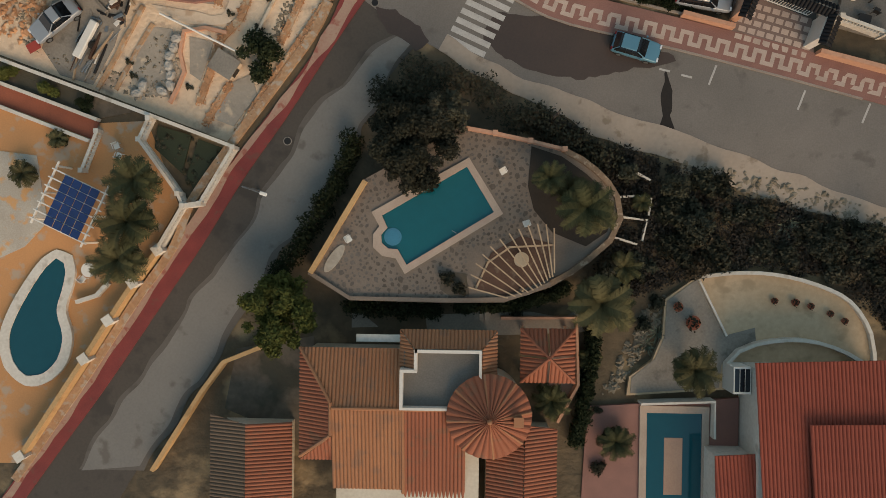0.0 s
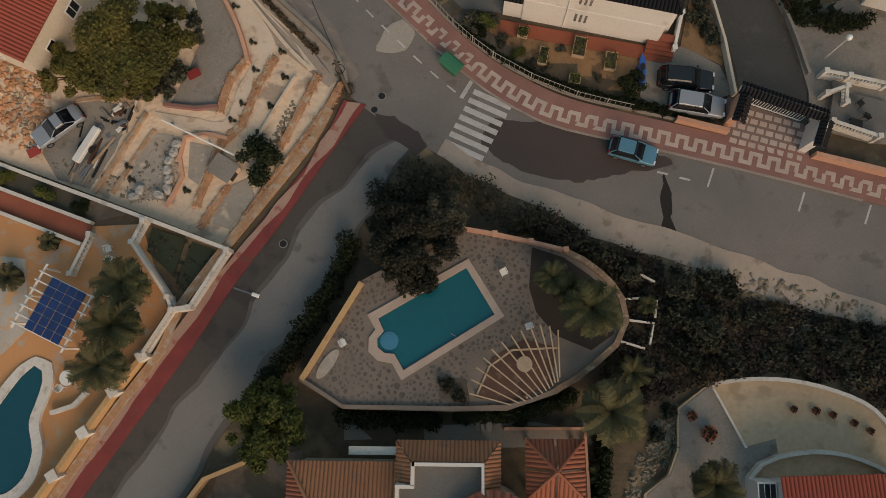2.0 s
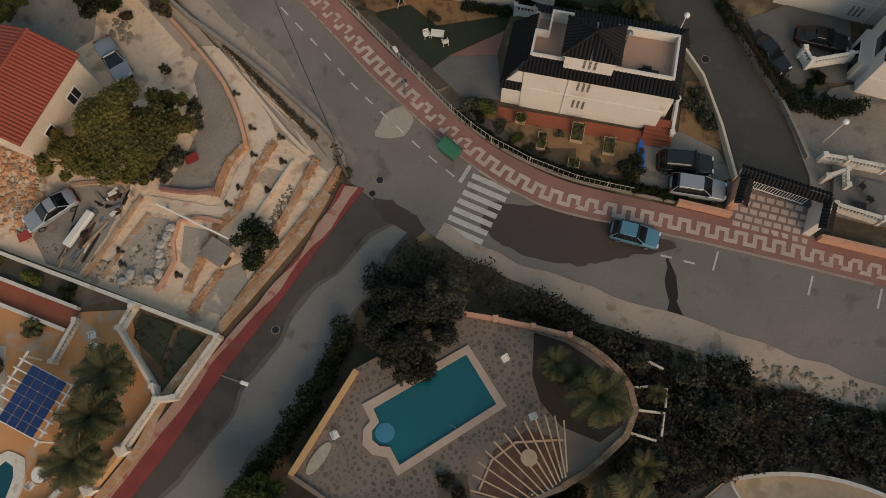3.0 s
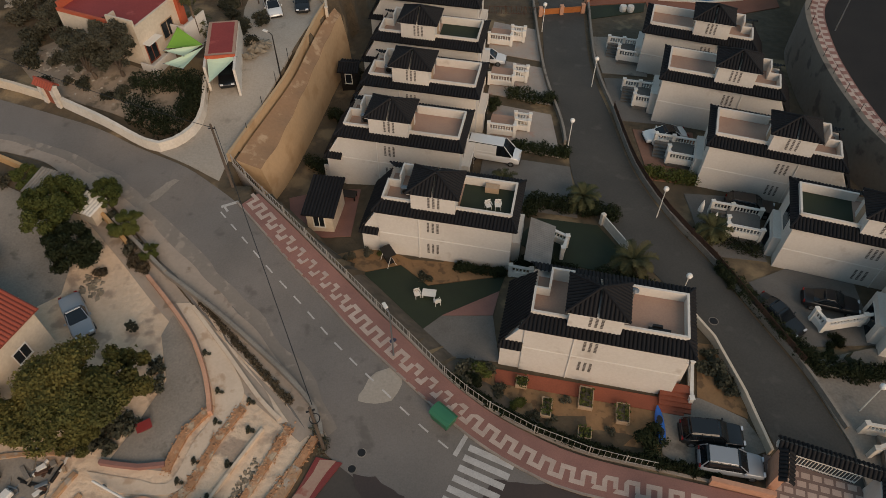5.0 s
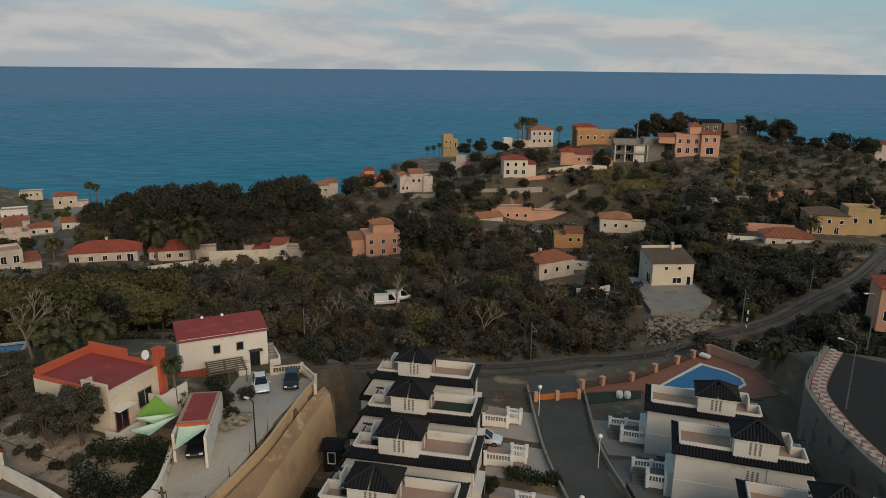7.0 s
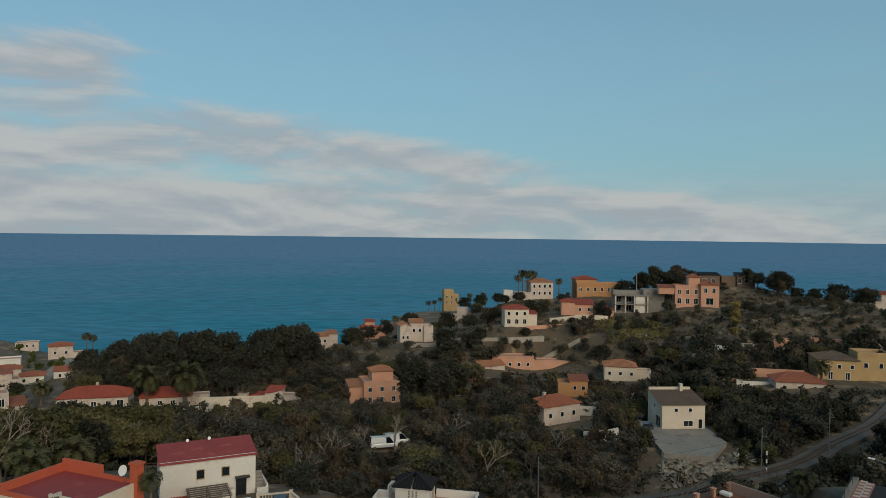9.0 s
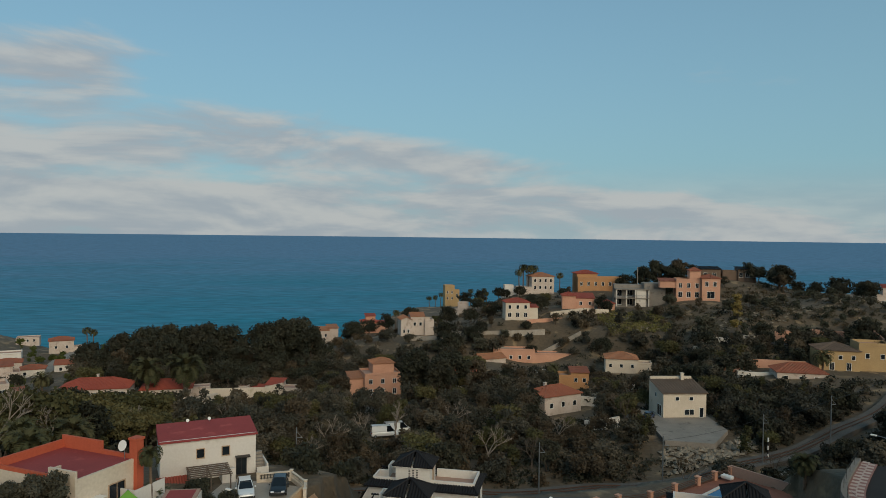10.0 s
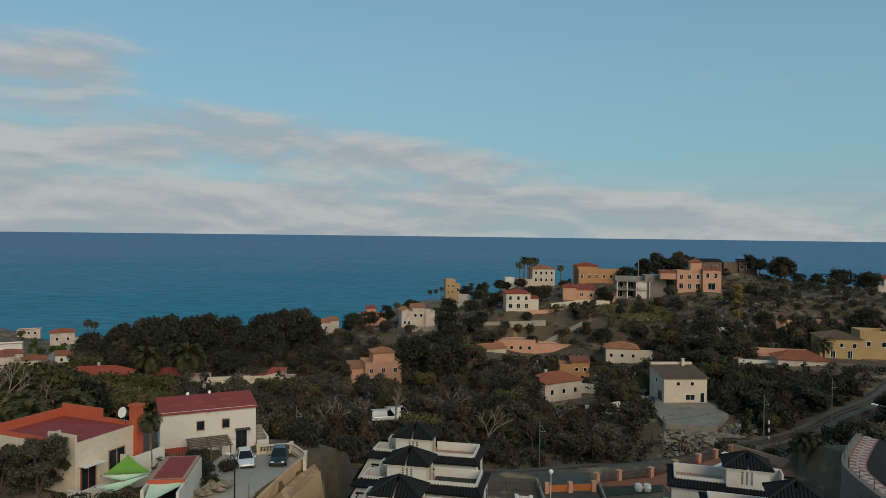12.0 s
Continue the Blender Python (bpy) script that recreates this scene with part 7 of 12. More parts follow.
def pergola():
    t = thing("pergola", Matrix(), "fan shaped bleached wooden pergola over a round table", "pergola")
    # beams fan out from the curved edge
    ends = [((3.3, -4.6), (0.6, -3.9)), ((3.9, -4.45), (0.75, -2.95)), ((4.4, -4.3), (1.1, -2.1)), ((4.9, -4.1), (1.6, -1.4)), ((5.3, -3.9), (2.2, -0.8)), ((5.65, -3.7), (2.9, -0.25)),
            ((5.95, -3.5), (3.6, 0.2)), ((6.2, -3.3), (4.3, 0.55)), ((6.45, -3.1), (5.0, 0.8)), ((6.65, -2.9), (5.7, 0.95)), ((6.85, -2.7), (6.35, 0.9)), ((7.0, -2.5), (6.95, 0.6))]
    for (ax, ay), (bx, by) in ends:
        l = math.hypot(bx - ax, by - ay)
        o = part("beam", boxes((-0.15, l + 0.2, -0.05, 0.05, 2.3, 2.46)), M_WOOD, t)
        o.matrix_basis = pose(ax, ay, 0, 0, 0, math.degrees(math.atan2(by - ay, bx - ax)))
    for k, (p, q) in enumerate((((1.0, -3.9), (1.9, -1.9)), ((1.9, -1.9), (3.6, -0.7)), ((3.6, -0.7), (6.9, -0.5)))):
        l = math.hypot(q[0] - p[0], q[1] - p[1])
        o = part("bearer", boxes((0, l, -0.07, 0.07, 2.1, 2.29)), M_WOOD, t)
        o.matrix_basis = pose(*p, 0, 0, 0, math.degrees(math.atan2(q[1] - p[1], q[0] - p[0])))
    for x, y in ((1.0, -3.9), (1.9, -1.9), (3.6, -0.7), (6.9, -0.5), (6.9, -2.9), (4.6, -4.1)):
        part("post", boxes((x - 0.07, x + 0.07, y - 0.07, y + 0.07, 0, 2.3)), M_WOOD, t)
    part("floor", tidy(prism(bmesh.new(), [(0.8, -4.2), (3.4, -4.7), (6.8, -3.3), (7.1, -0.4), (4.6, 0.2), (2.2, -1.2)], 0.004, 0.05)), mat("dark_brown_tile", rgb("5e4437"), rgb("49352b"), fine=9, coarse=0.6, bump=0.3, dist=0.01, stain=rgb("6b594b"), stain_at=0.58), t, "brown tiled floor")
    tb = thing("table", pose(4.6, -1.7, 0.05), "round pale garden table under the pergola", "table")
    bm = bmesh.new()
    bmesh.ops.create_cone(bm, cap_ends=True, segments=20, radius1=0.6, radius2=0.6, depth=0.05, matrix=Matrix.Translation((0, 0, 0.73)))
    part("tabletop", bm, M_BEIGE_FLOOR, tb)
    part("stem", tube(bmesh.new(), [(0, 0, 0), (0, 0, 0.72)], 0.08, 8), M_WHITEPAINT, tb)
    part("foot", tube(bmesh.new(), [(0, 0, 0), (0, 0, 0.05)], 0.3, 12), M_WHITEPAINT, tb)


pergola()


def garden_chair(x, y, z, turn, first=[None]):
    """A moulded white plastic chair with arms."""
    if first[0]:
        return copy_thing(first[0], pose(x, y, z, 0, 0, turn))
    t = thing("garden_chair", pose(x, y, z, 0, 0, turn), "white moulded plastic garden chair", "chair", "white garden chairs")
    bm = bmesh.new()
    box(bm, -0.24, 0.24, -0.24, 0.24, 0.4, 0.44, None, 0.015)
    part("seat", bm, M_WHITEPAINT, t)
    bm = bmesh.new()
    box(bm, -0.26, 0.26, 0.215, 0.265, 0.82, 0.9, None, 0.015)
    part("backrest", bm, M_WHITEPAINT, t)
    slat = shared("chair_slat", lambda: boxes((-0.03, 0.03, 0.22, 0.26, 0.43, 0.83)), M_WHITEPAINT)
    for k in range(6):
        piece("slat", slat, t, pose(-0.22 + k * 0.088, 0, 0))
    for s in (-1, 1):
        part("armrest", boxes((s * 0.27 - 0.03, s * 0.27 + 0.03, -0.2, 0.24, 0.62, 0.65)), M_WHITEPAINT, t)
    leg = shared("chair_leg", lambda: tube(bmesh.new(), [(0, 0, 0), (0, 0, 0.42)], 0.028, 6, 0.022), M_WHITEPAINT)
    for a in (-0.22, 0.22):
        for b in (-0.22, 0.22):
            piece("leg", leg, t, pose(a, b, 0))
    first[0] = t
    return t


garden_chair(3.1, 5.35, 0.02, 30)
garden_chair(-9.3, -0.2, 0.02, 120)
garden_chair(5.0, 1.2, 0.02, 200)
# pond at the low corner
t = thing("garden_pond", pose(-10.5, -1.8, 0.0, 0, 0, 55), "small pale tiled pond beside the parapet", "pond")
bm = bmesh.new()
bmesh.ops.create_cone(bm, cap_ends=True, segments=18, radius1=0.6, radius2=0.55, depth=0.16, matrix=Matrix.Diagonal((2.4, 0.8, 1, 1)))
part("basin", bm, M_STONE, t)
# white stepped walls beyond the terrace
for k, (pts) in enumerate((((12.6, 5.3), (14.2, 5.5), (15.3, 4.9)), ((12.8, 3.5), (14.4, 3.6), (15.4, 3.4), (15.2, 2.0)), ((12.6, 1.9), (15.1, 1.6), (14.7, -0.1)), ((12.3, 0.2), (14.3, -0.4)))):
    wall_run("wall_planter", list(pts), 0.16, -3.2, -1.55, M_WHITE_OLD, "thin white wall of a stepped planter")

# greenery round the terrace
big_laurel = make_tree(71, 4.1, 1.2, 5.6, 30000, 0.1, L_DARK, "large dense dark green tree at the terrace corner", lump=70, limbs=10, shell=0.45, knot=0.44)
plant(big_laurel, [(-4.3, 7.2, 1.0, -1.9)])
olive_near = make_tree(72, 2.3, 1.0, 5.2, 9000, 0.09, L_OLIVE, "grey green olive tree beside the terrace", lump=44, knot=0.42)
plant(olive_near, [(-1.3, 9.9, 0.95), (-26.0, 30.6, 0.25)])
rubber_tree = make_tree(73, 3.6, 1.6, 6.2, 24000, 0.115, L_GREEN, "glossy green tree beside the side street", lump=60, limbs=10, shell=0.4, knot=0.4)
plant(rubber_tree, [(-14.6, -6.2, 1.0, -3.0)])
hedge([(-9.2, 7.8), (-10.4, 4.9), (-12.0, 2.0), (-13.7, -0.8), (-15.5, -3.2)], 1.5, 1.5, "loose dark hedge between street and terrace wall", zf=lambda x, y: -2.3, seed=2, size=0.18)
hedge([(-4.8, 14.6), (-3.4, 13.9), (-1.0, 13.0), (1.4, 11.8), (4.0, 10.6), (7.0, 9.2), (9.6, 7.8), (12.0, 6.6)], 2.3, 1.9, "dark overgrown hedge along the road", zf=lambda x, y: -2.0, seed=3, size=0.2, per=110, material=L_DARK)
hedge([(-6.8, 12.0), (-5.6, 11.4), (-3.0, 11.8)], 2.2, 2.2, "dark overgrown hedge at the street corner", zf=lambda x, y: -2.0, seed=4, size=0.2, per=130, material=L_DARK)
plant(palm_big, [(9.3, 2.2, 0.72, 0.0), (6.5, 4.7, 0.42, 0.0), (10.8, -5.2, 0.8, -2.6)])
plant(palm_low, [(8.4, 3.9, 0.8, 0.0), (12.6, -6.0, 1.0), (13.4, -2.4, 0.8), (14.5, 3.0, 0.5, -2.0)])
plant(bushes[2], [(5.4, 9.4, 1.0), (6.6, 8.9, 0.9), (8.4, 8.2, 0.9)])
def make_agave(seed, r, label):
    """A rosette of stiff pointed leaves."""
    g = random.Random(seed)
    t = thing("agave", Matrix(), label, "agave")
    bm = bmesh.new()
    for k in range(26):
        a, lift = 2.399 * k, 0.25 + 1.0 * k / 26
        l = r * g.uniform(0.8, 1.1) * (1 - 0.3 * k / 26)
        o, sd = Vector((math.cos(a) * math.cos(lift), math.sin(a) * math.cos(lift), math.sin(lift))), Vector((-math.sin(a), math.cos(a), 0))
        q = [bm.verts.new(v) for v in (sd * 0.05 * r, o * l * 0.45 + sd * 0.085 * r, o * l, o * l * 0.45 - sd * 0.085 * r, -sd * 0.05 * r, o * l * 0.4 - Vector((0, 0, 0.05 * r)))]
        bm.faces.new((q[0], q[1], q[5])), bm.faces.new((q[1], q[2], q[5])), bm.faces.new((q[2], q[3], q[5])), bm.faces.new((q[3], q[4], q[5]))
    part("leaves", bm, L_AGAVE, t)
    return t


L_AGAVE = leaf("agave_leaf", rgb("6c7162"), rgb("4f5549"), rgb("7a7a68"))
agave = make_agave(5, 1.3, "grey green spiky agave on the dry slope")
plant(agave, [(23.7, 2.1, 1.0), (27.1, 1.4, 1.15), (20.6, 3.4, 0.6), (24.6, -1.2, 0.6), (16.6, -7.9, 0.9), (15.6, -9.0, 0.8), (29.8, -0.4, 0.7)])
wild = random.Random(17)
spots = []
while len(spots) < 62:
    x, y = wild.uniform(11.5, 36), wild.uniform(-3.0, 6.5)
    road_s = 9.0 - 0.27 * (x - 12)
    if y < road_s - 2.2 and not inside(x, y, [(15, -9), (17, -3.4), (23, -1.6), (29, -2.4), (36, -6), (36, -12)]) and not (x < 15.8 and y > -0.8):
        spots.append((x, y, wild.uniform(0.5, 1.15)))
for s in spots:
    plant(wild.choice(bushes), [s])
plant(far_trees[1], [(19, 1.0, 0.45), (30, -0.5, 0.4), (33, 0.4, 0.45), (13.5, 5.4, 0.3), (17.2, 4.2, 0.42), (11.6, -3.2, 0.35)])
rocks("stones", strew(220, [(17, 6.8), (24, 5.6), (33, 3.2), (36, 1.6), (33, 1.5), (22, 4.2), (17, 5.4)], 9), 0.3, "pale broken stones on the verge")
rocks("stones", strew(160, [(11.8, -13.2), (13.2, -13.0), (17.2, -6.6), (17.0, -4.8), (15.4, -6.0)], 10), 0.32, "pale stones of a rockery")

# ---- terracotta roofed house south of the pool ----
SZ = -3.0


def south_house():
    h = thing("house", Matrix(), "low house with terracotta tiled roofs, roof terrace and round tower", "house")
    h["wallmat"] = M_CREAM.name
    part("wall", boxes((-12.5, -4.7, -17.2, -9.2, SZ - 1, 1.0)), M_CREAM, h)
    part("wall", boxes((-10.0, 1.4, -24, -13.4, SZ - 1, 1.0)), M_CREAM, h)
    part("wall", boxes((-4.7, 2.2, -13.4, -7.9, SZ - 1, 1.0)), M_CREAM, h)
    bm = bmesh.new()
    e, r = 1.0, 2.3
    # north west wing: hip end to the west, ridge down the middle
    ribbed(bm, [(-13.0, -8.9, e), (-4.8, -8.9, e), (-4.8, -13.4, r), (-10.3, -13.4, r), (-10.3, -11.9, r)][:2] + [(-4.8, -13.4, r), (-10.3, -13.4, r)])
    part("roof_slope", bm, M_TILE_PALE, h)
    bm = bmesh.new()
    ribbed(bm, [(-13.0, -17.7, e), (-13.0, -8.9, e), (-10.3, -13.0, r), (-10.3, -15.6, r)])
    part("roof_slope", bm, M_TILE, h)
    bm = bmesh.new()
    ribbed(bm, [(-10.3, -20.2, e), (-4.65, -20.2, e), (-4.65, -13.5, r), (-10.3, -13.5, r)])
    part("roof_slope", bm, M_TILE_PALE, h)
    bm = bmesh.new()
    ribbed(bm, [(-4.6, -20.8, e - 0.1), (0.3, -20.8, e - 0.1), (0.3, -13.5, r), (-4.6, -13.5, r)])
    part("roof_slope", bm, M_TILE, h)
    bm = bmesh.new()
    ribbed(bm, [(-13.0, -17.9, e), (-10.3, -17.9, e), (-10.3, -15.8, r - 0.3)])
    part("roof_slope", bm, M_TILE, h)
    bm = bmesh.new()
    for p, q in (((-13.0, -8.9, e), (-10.3, -13.0, r)), ((-10.3, -13.0, r), (-10.3, -15.6, r)), ((-13.0, -17.7, e), (-10.3, -15.6, r)), ((-10.3, -13.45, r), (0.3, -13.45, r)), ((-4.62, -20.5, e), (-4.62, -13.5, r))):
        tube(bm, [Vector(p) + Vector((0, 0, 0.07)), Vector(q) + Vector((0, 0, 0.07))], 0.14, 6)
    part("ridge", bm, M_TILE_PALE, h)
    # roof terrace with a skirt of tiles on three sides
    part("roof_floor", boxes((-4.6, 1.4, -13.3, -8.9, 1.0, 1.9)), M_GREY_FLOOR, h)
    bm = boxes((-3.7, 1.5, -8.95, -8.7, 1.0, 2.75), (1.3, 1.5, -11.2, -8.95, 1.0, 2.75), (-3.75, -3.5, -10.3, -8.7, 1.0, 2.75), (-4.85, -3.5, -10.5, -10.25, 1.0, 2.75), (-4.85, -4.6, -13.4, -10.5, 1.0, 2.75), (-4.8, 1.5, -13.45, -13.25, 1.0, 2.6))
    part("parapet", bm, M_WHITE, h, "white parapet")
    for q in ([(-4.9, -7.3, 1.5), (2.7, -7.3, 1.5), (1.5, -8.7, 2.5), (-3.7, -8.7, 2.5)], [(2.7, -7.3, 1.5), (2.7, -11.4, 1.5), (1.5, -11.4, 2.5), (1.5, -8.7, 2.5)], [(-4.9, -10.2, 1.5), (-4.9, -7.3, 1.5), (-3.7, -8.7, 2.5), (-3.7, -10.2, 2.5)]):
        part("roof_slope", ribbed(bmesh.new(), q), M_TILE_PALE, h)
    # round tower with a conical roof
    bm = bmesh.new()
    bmesh.ops.create_cone(bm, cap_ends=True, segments=28, radius1=2.9, radius2=2.9, depth=6.2, matrix=Matrix.Translation((2.1, -13.8, SZ + 2.6)))
    tw = part("tower", bm, M_CREAM, h)
    bm = bmesh.new()
    c, top, rr = Vector((2.1, -13.8, 2.55)), Vector((2.1, -13.8, 4.2)), 3.3
    n = 128
    ring = []
    for k in range(n):
        a = 2 * math.pi * k / n
        lift = (0.0, 0.12, 0.16, 0.12)[k % 4]
        ring.append((bm.verts.new(c + Vector((rr * math.cos(a), rr * math.sin(a), lift))), bm.verts.new(c.lerp(top, 0.96) + Vector((0.13 * math.cos(a), 0.13 * math.sin(a), lift)))))
    for k in range(n):
        bm.faces.new((ring[k][0], ring[(k + 1) % n][0], ring[(k + 1) % n][1], ring[k][1]))
    cone = part("tower_roof", bm, M_TILE, h, "conical terracotta tile roof")
    for k in range(8):
        a = 2 * math.pi * k / 8 + 0.12
        part("hip_tile", tube(bmesh.new(), [c + Vector((rr * math.cos(a), rr * math.sin(a), 0.12)), top + Vector((0, 0, 0.03))], 0.11, 6, 0.06), M_TILE_PALE, cone)
    bm = bmesh.new()
    ball(bm, top + Vector((0, 0, 0.1)), 0.22, 8)
    part("finial", bm, M_TILE_PALE, cone)
    o = part("chimney", boxes((-0.3, 0.3, -0.3, 0.3, 0, 1.2), (-0.38, 0.38, -0.38, 0.38, 1.2, 1.35)), M_TILE_PALE, h)
    o.location = (4.3, -13.9, 2.6)
    # south east wing
    part("wall", boxes((2.0, 7.2, -24, -15.6, SZ - 1, 0.6)), M_CREAM, h)
    part("roof_slope", ribbed(bmesh.new(), [(7.6, -24, 0.7), (7.6, -15.2, 0.7), (4.9, -14.6, 2.0), (4.9, -24, 2.0)]), M_TILE, h)
    part("roof_slope", ribbed(bmesh.new(), [(2.0, -15.2, 0.7), (2.0, -24, 0.7), (4.9, -24, 2.0), (4.9, -14.6, 2.0)]), M_TILE, h)
    part("canopy", boxes((-8.6, -4.9, -8.5, -7.9, 0.2, 0.36)), M_WHITE_OLD, h, "thin white canopy")
    return h


south_house()
g_ = thing("gazebo", pose(6.8, -9.35, -3.0), "square garden gazebo with terracotta pyramid roof", "gazebo")
g_["wallmat"] = M_CREAM.name
for sx in (-1.8, 1.8):
    for sy in (-1.8, 1.8):
        part("post", boxes((sx - 0.15, sx + 0.15, sy - 0.15, sy + 0.15, -0.5, 3.6)), M_CREAM, g_)
roof(g_, -1.95, 1.95, -1.95, 1.95, 3.6, "pyramid", M_TILE, 1.3, 0.2)
pad("terrace", [(2.6, -6.8), (9.4, -6.6), (9.8, -12), (8.2, -14.5), (5.4, -14.3), (2.6, -11)], -2.9, M_TERRA_FLOOR, "red tiled terrace beside the gazebo")
wall_run("wall_garden", [(3.2, -6.7), (9.5, -6.6), (9.7, -12.2), (8.0, -15.4)], 0.25, -3.6, -1.9, M_PEACH, "low brick garden wall with white capping")
pad("yard", [(-9.5, -5.3), (9.8, -5.0), (9.8, -6.5), (2.6, -6.7), (-4.8, -7.6), (-9.5, -7.8)], -2.86, M_CONCRETE, "grey concrete path between house and pool terrace")
t = thing("steps", pose(-0.3, -6.9, -2.86, 0, 0, 0), "grey concrete garden steps up to the pool terrace", "steps")
for k in range(6):
    part("step", boxes((k * 0.42, k * 0.42 + 0.42, 0.0, 1.6, 0, 0.22 + 0.2 * k)), M_CONCRETE, t)
pad("yard", [(-3.2, -6.6), (5.7, -6.2), (9.7, -6.9), (10.4, -7.9), (4.0, -8.2), (-3.0, -8.3)], "+0.06", M_CONCRETE, "grey paved walk below the terrace wall")
hedge([(-9.6, -5.9), (-6.0, -6.1), (-2.2, -6.1)], 1.3, 1.2, "dark hedge below the terrace wall", zf=lambda x, y: -2.9, seed=6, size=0.16)
hedge([(-0.2, -5.75), (3.4, -5.6), (6.6, -4.9), (8.4, -4.2)], 0.9, 2.2, "dark creeper on the terrace wall", zf=lambda x, y: -2.9, seed=7, size=0.15)
an = house("small outbuilding with terracotta roof", -20.6, -24, -3.1, 0, [(0.3, 6.2, 0, 8.2, 0, 2.6, None, 0)], M_CREAM, M_TILE)
part("roof_slope", ribbed(bmesh.new(), [(-0.2, -1, 2.6), (-0.2, 9.2, 2.5), (3.0, 8.6, 3.5), (3.0, -1, 3.5)]), M_TILE_BROWN, an)
part("roof_slope", ribbed(bmesh.new(), [(6.6, 8.6, 2.5), (6.6, -1, 2.5), (3.0, -1, 3.5), (3.0, 8.6, 3.5)]), M_TILE, an)
wall_run("wall_street", [(-16.9, -9.4), (-20.3, -10.8), (-22.2, -13.4), (-26.4, -20.2)], 0.35, -4, -1.9, M_SANDWALL, "rendered street wall of the house")
pad("yard", [(-19.5, -9.8), (-12.8, -8.6), (-13.0, -18), (-20.5, -15)], -3.05, M_SOIL, "bare earth yard beside the house")
plant(palm_low, [(7.6, -13.6, 0.9, -2.9), (10.6, -10.0, 0.6)])
hedge([(10.6, -4.4), (10.9, -8.0), (10.6, -12.0), (9.6, -17)], 1.0, 1.6, "dark hedge between the two gardens", zf=lambda x, y: -3.0, seed=12, size=0.16)
plant(bushes[0], [(4.6, -6.0, 0.6), (12.0, -2.6, 0.9), (13.2, -5.0, 0.9)])

# ---- house with the round sand terrace ----
EZ = -2.8
TERR_E = [(16.8, -8.2), (17.0, -5.0), (19.7, -3.0), (22.8, -2.6), (26.0, -2.7), (29.4, -3.5), (32.2, -4.9), (34.0, -7.6), (34.4, -10.5), (31, -12), (21.5, -12.6), (13.9, -13.2), (14.1, -11.6), (16.0, -10.2)]
pad("terrace", TERR_E, EZ, mat("sand_terrace", rgb("c2a88a"), rgb("ab9274"), fine=3, coarse=0.25, bump=0.3, dist=0.02, stain=rgb("9a8468")), "sand coloured rounded garden terrace", low=2.5)
pad("terrace", [(17.0, -8.2), (17.15, -5.15), (19.6, -3.3), (22.0, -8.0), (24.5, -7.3), (24.6, -8.4), (21.8, -10.4), (21.6, -12.4), (14.2, -13.0), (14.3, -11.7), (16.2, -10.1)], EZ + 0.05, M_CONCRETE, "pale concrete path round the terrace", low=0.5)
wall_run("wall_terrace", [(19.7, -3.1), (22.8, -2.7), (26.0, -2.8), (29.4, -3.6), (32.2, -5.0), (33.9, -7.6), (34.3, -10.5)], 0.3, -5.2, EZ + 0.42, M_WHITE_OLD, "low white parapet round the sand terrace", smooth=True)
wall_run("wall_terrace", [(19.7, -3.2), (22.1, -8.0)], 0.18, EZ - 0.5, EZ + 0.3, M_WHITE_OLD, "thin white kerb across the terrace")
wall_run("wall_terrace", [(22.0, -10.3), (23.0, -9.2), (24.4, -8.6), (27.0, -8.2), (29.5, -8.4), (32.0, -9.3), (34.0, -10.6)], 0.3, EZ - 0.5, EZ + 0.75, M_WHITE_OLD, "curved white garden wall before the house", smooth=True)
pot = None
for x, y, k in ((18.0, -5.6, 1.0), (19.2, -6.9, 1.5), (26.0, -5.0, 0.7), (27.7, -5.1, 0.8), (29.0, -5.4, 0.7), (30.6, -6.0, 0.7), (31.8, -6.6, 0.7)):
    if pot is None:
        pot = thing("plant_pot", sized(x, y, EZ, 0, k), "round dark planter with a small plant", "pot", "planters on the terrace")
        bm = loft([[(r * math.cos(a), r * math.sin(a), z) for a in (j * math.pi / 6 for j in range(12))] for r, z in ((0.28, 0), (0.4, 0.38), (0.42, 0.42))])
        part("pot", bm, M_BRICKRED, pot)
        v, f = cards(np.random.default_rng(4), [(0, 0, 0.5)], [0.32], 60, 0.1)
        o = new("plant", card_mesh("plant", v, f, L_DARK))
        o.parent = pot
    else:
        o = copy_thing(pot, Matrix())
        o.matrix_world = sized(x, y, EZ, 30, k)
plant(palm_big, [(18.6, -10.3, 0.62, EZ)])
eh = thing("house", Matrix(), "house with a bright red ribbed tile roof", "house")
eh["wallmat"] = M_WHITE_OLD.name
part("wall", boxes((23.4, 33.5, -26, -10.2, EZ - 1, 1.0)), M_WHITE_OLD, eh)
part("roof_slope", ribbed(bmesh.new(), [(34.0, -9.2, 1.0), (23.0, -9.6, 1.0), (23.6, -26, 2.2), (35, -26, 2.2)]), M_TILE_RED, eh)
part("roof_slope", ribbed(bmesh.new(), [(34.6, -14.0, 1.9), (26.9, -14.2, 1.9), (27.3, -26, 3.0), (35, -26, 3.0)]), M_TILE_RED, eh)
part("roof_slope", ribbed(bmesh.new(), [(23.4, -17.0, 0.4), (20.2, -17.2, 0.4), (20.4, -26, 1.0), (23.5, -26, 1.0)]), M_TILE_RED, eh)
part("wall", boxes((20.4, 23.4, -26, -17.3, EZ - 1, 0.3)), M_WHITE_OLD, eh)
part("glazed_porch", boxes((21.9, 23.3, -12.4, -10.2, EZ, -0.4)), M_WHITEPAINT, eh)
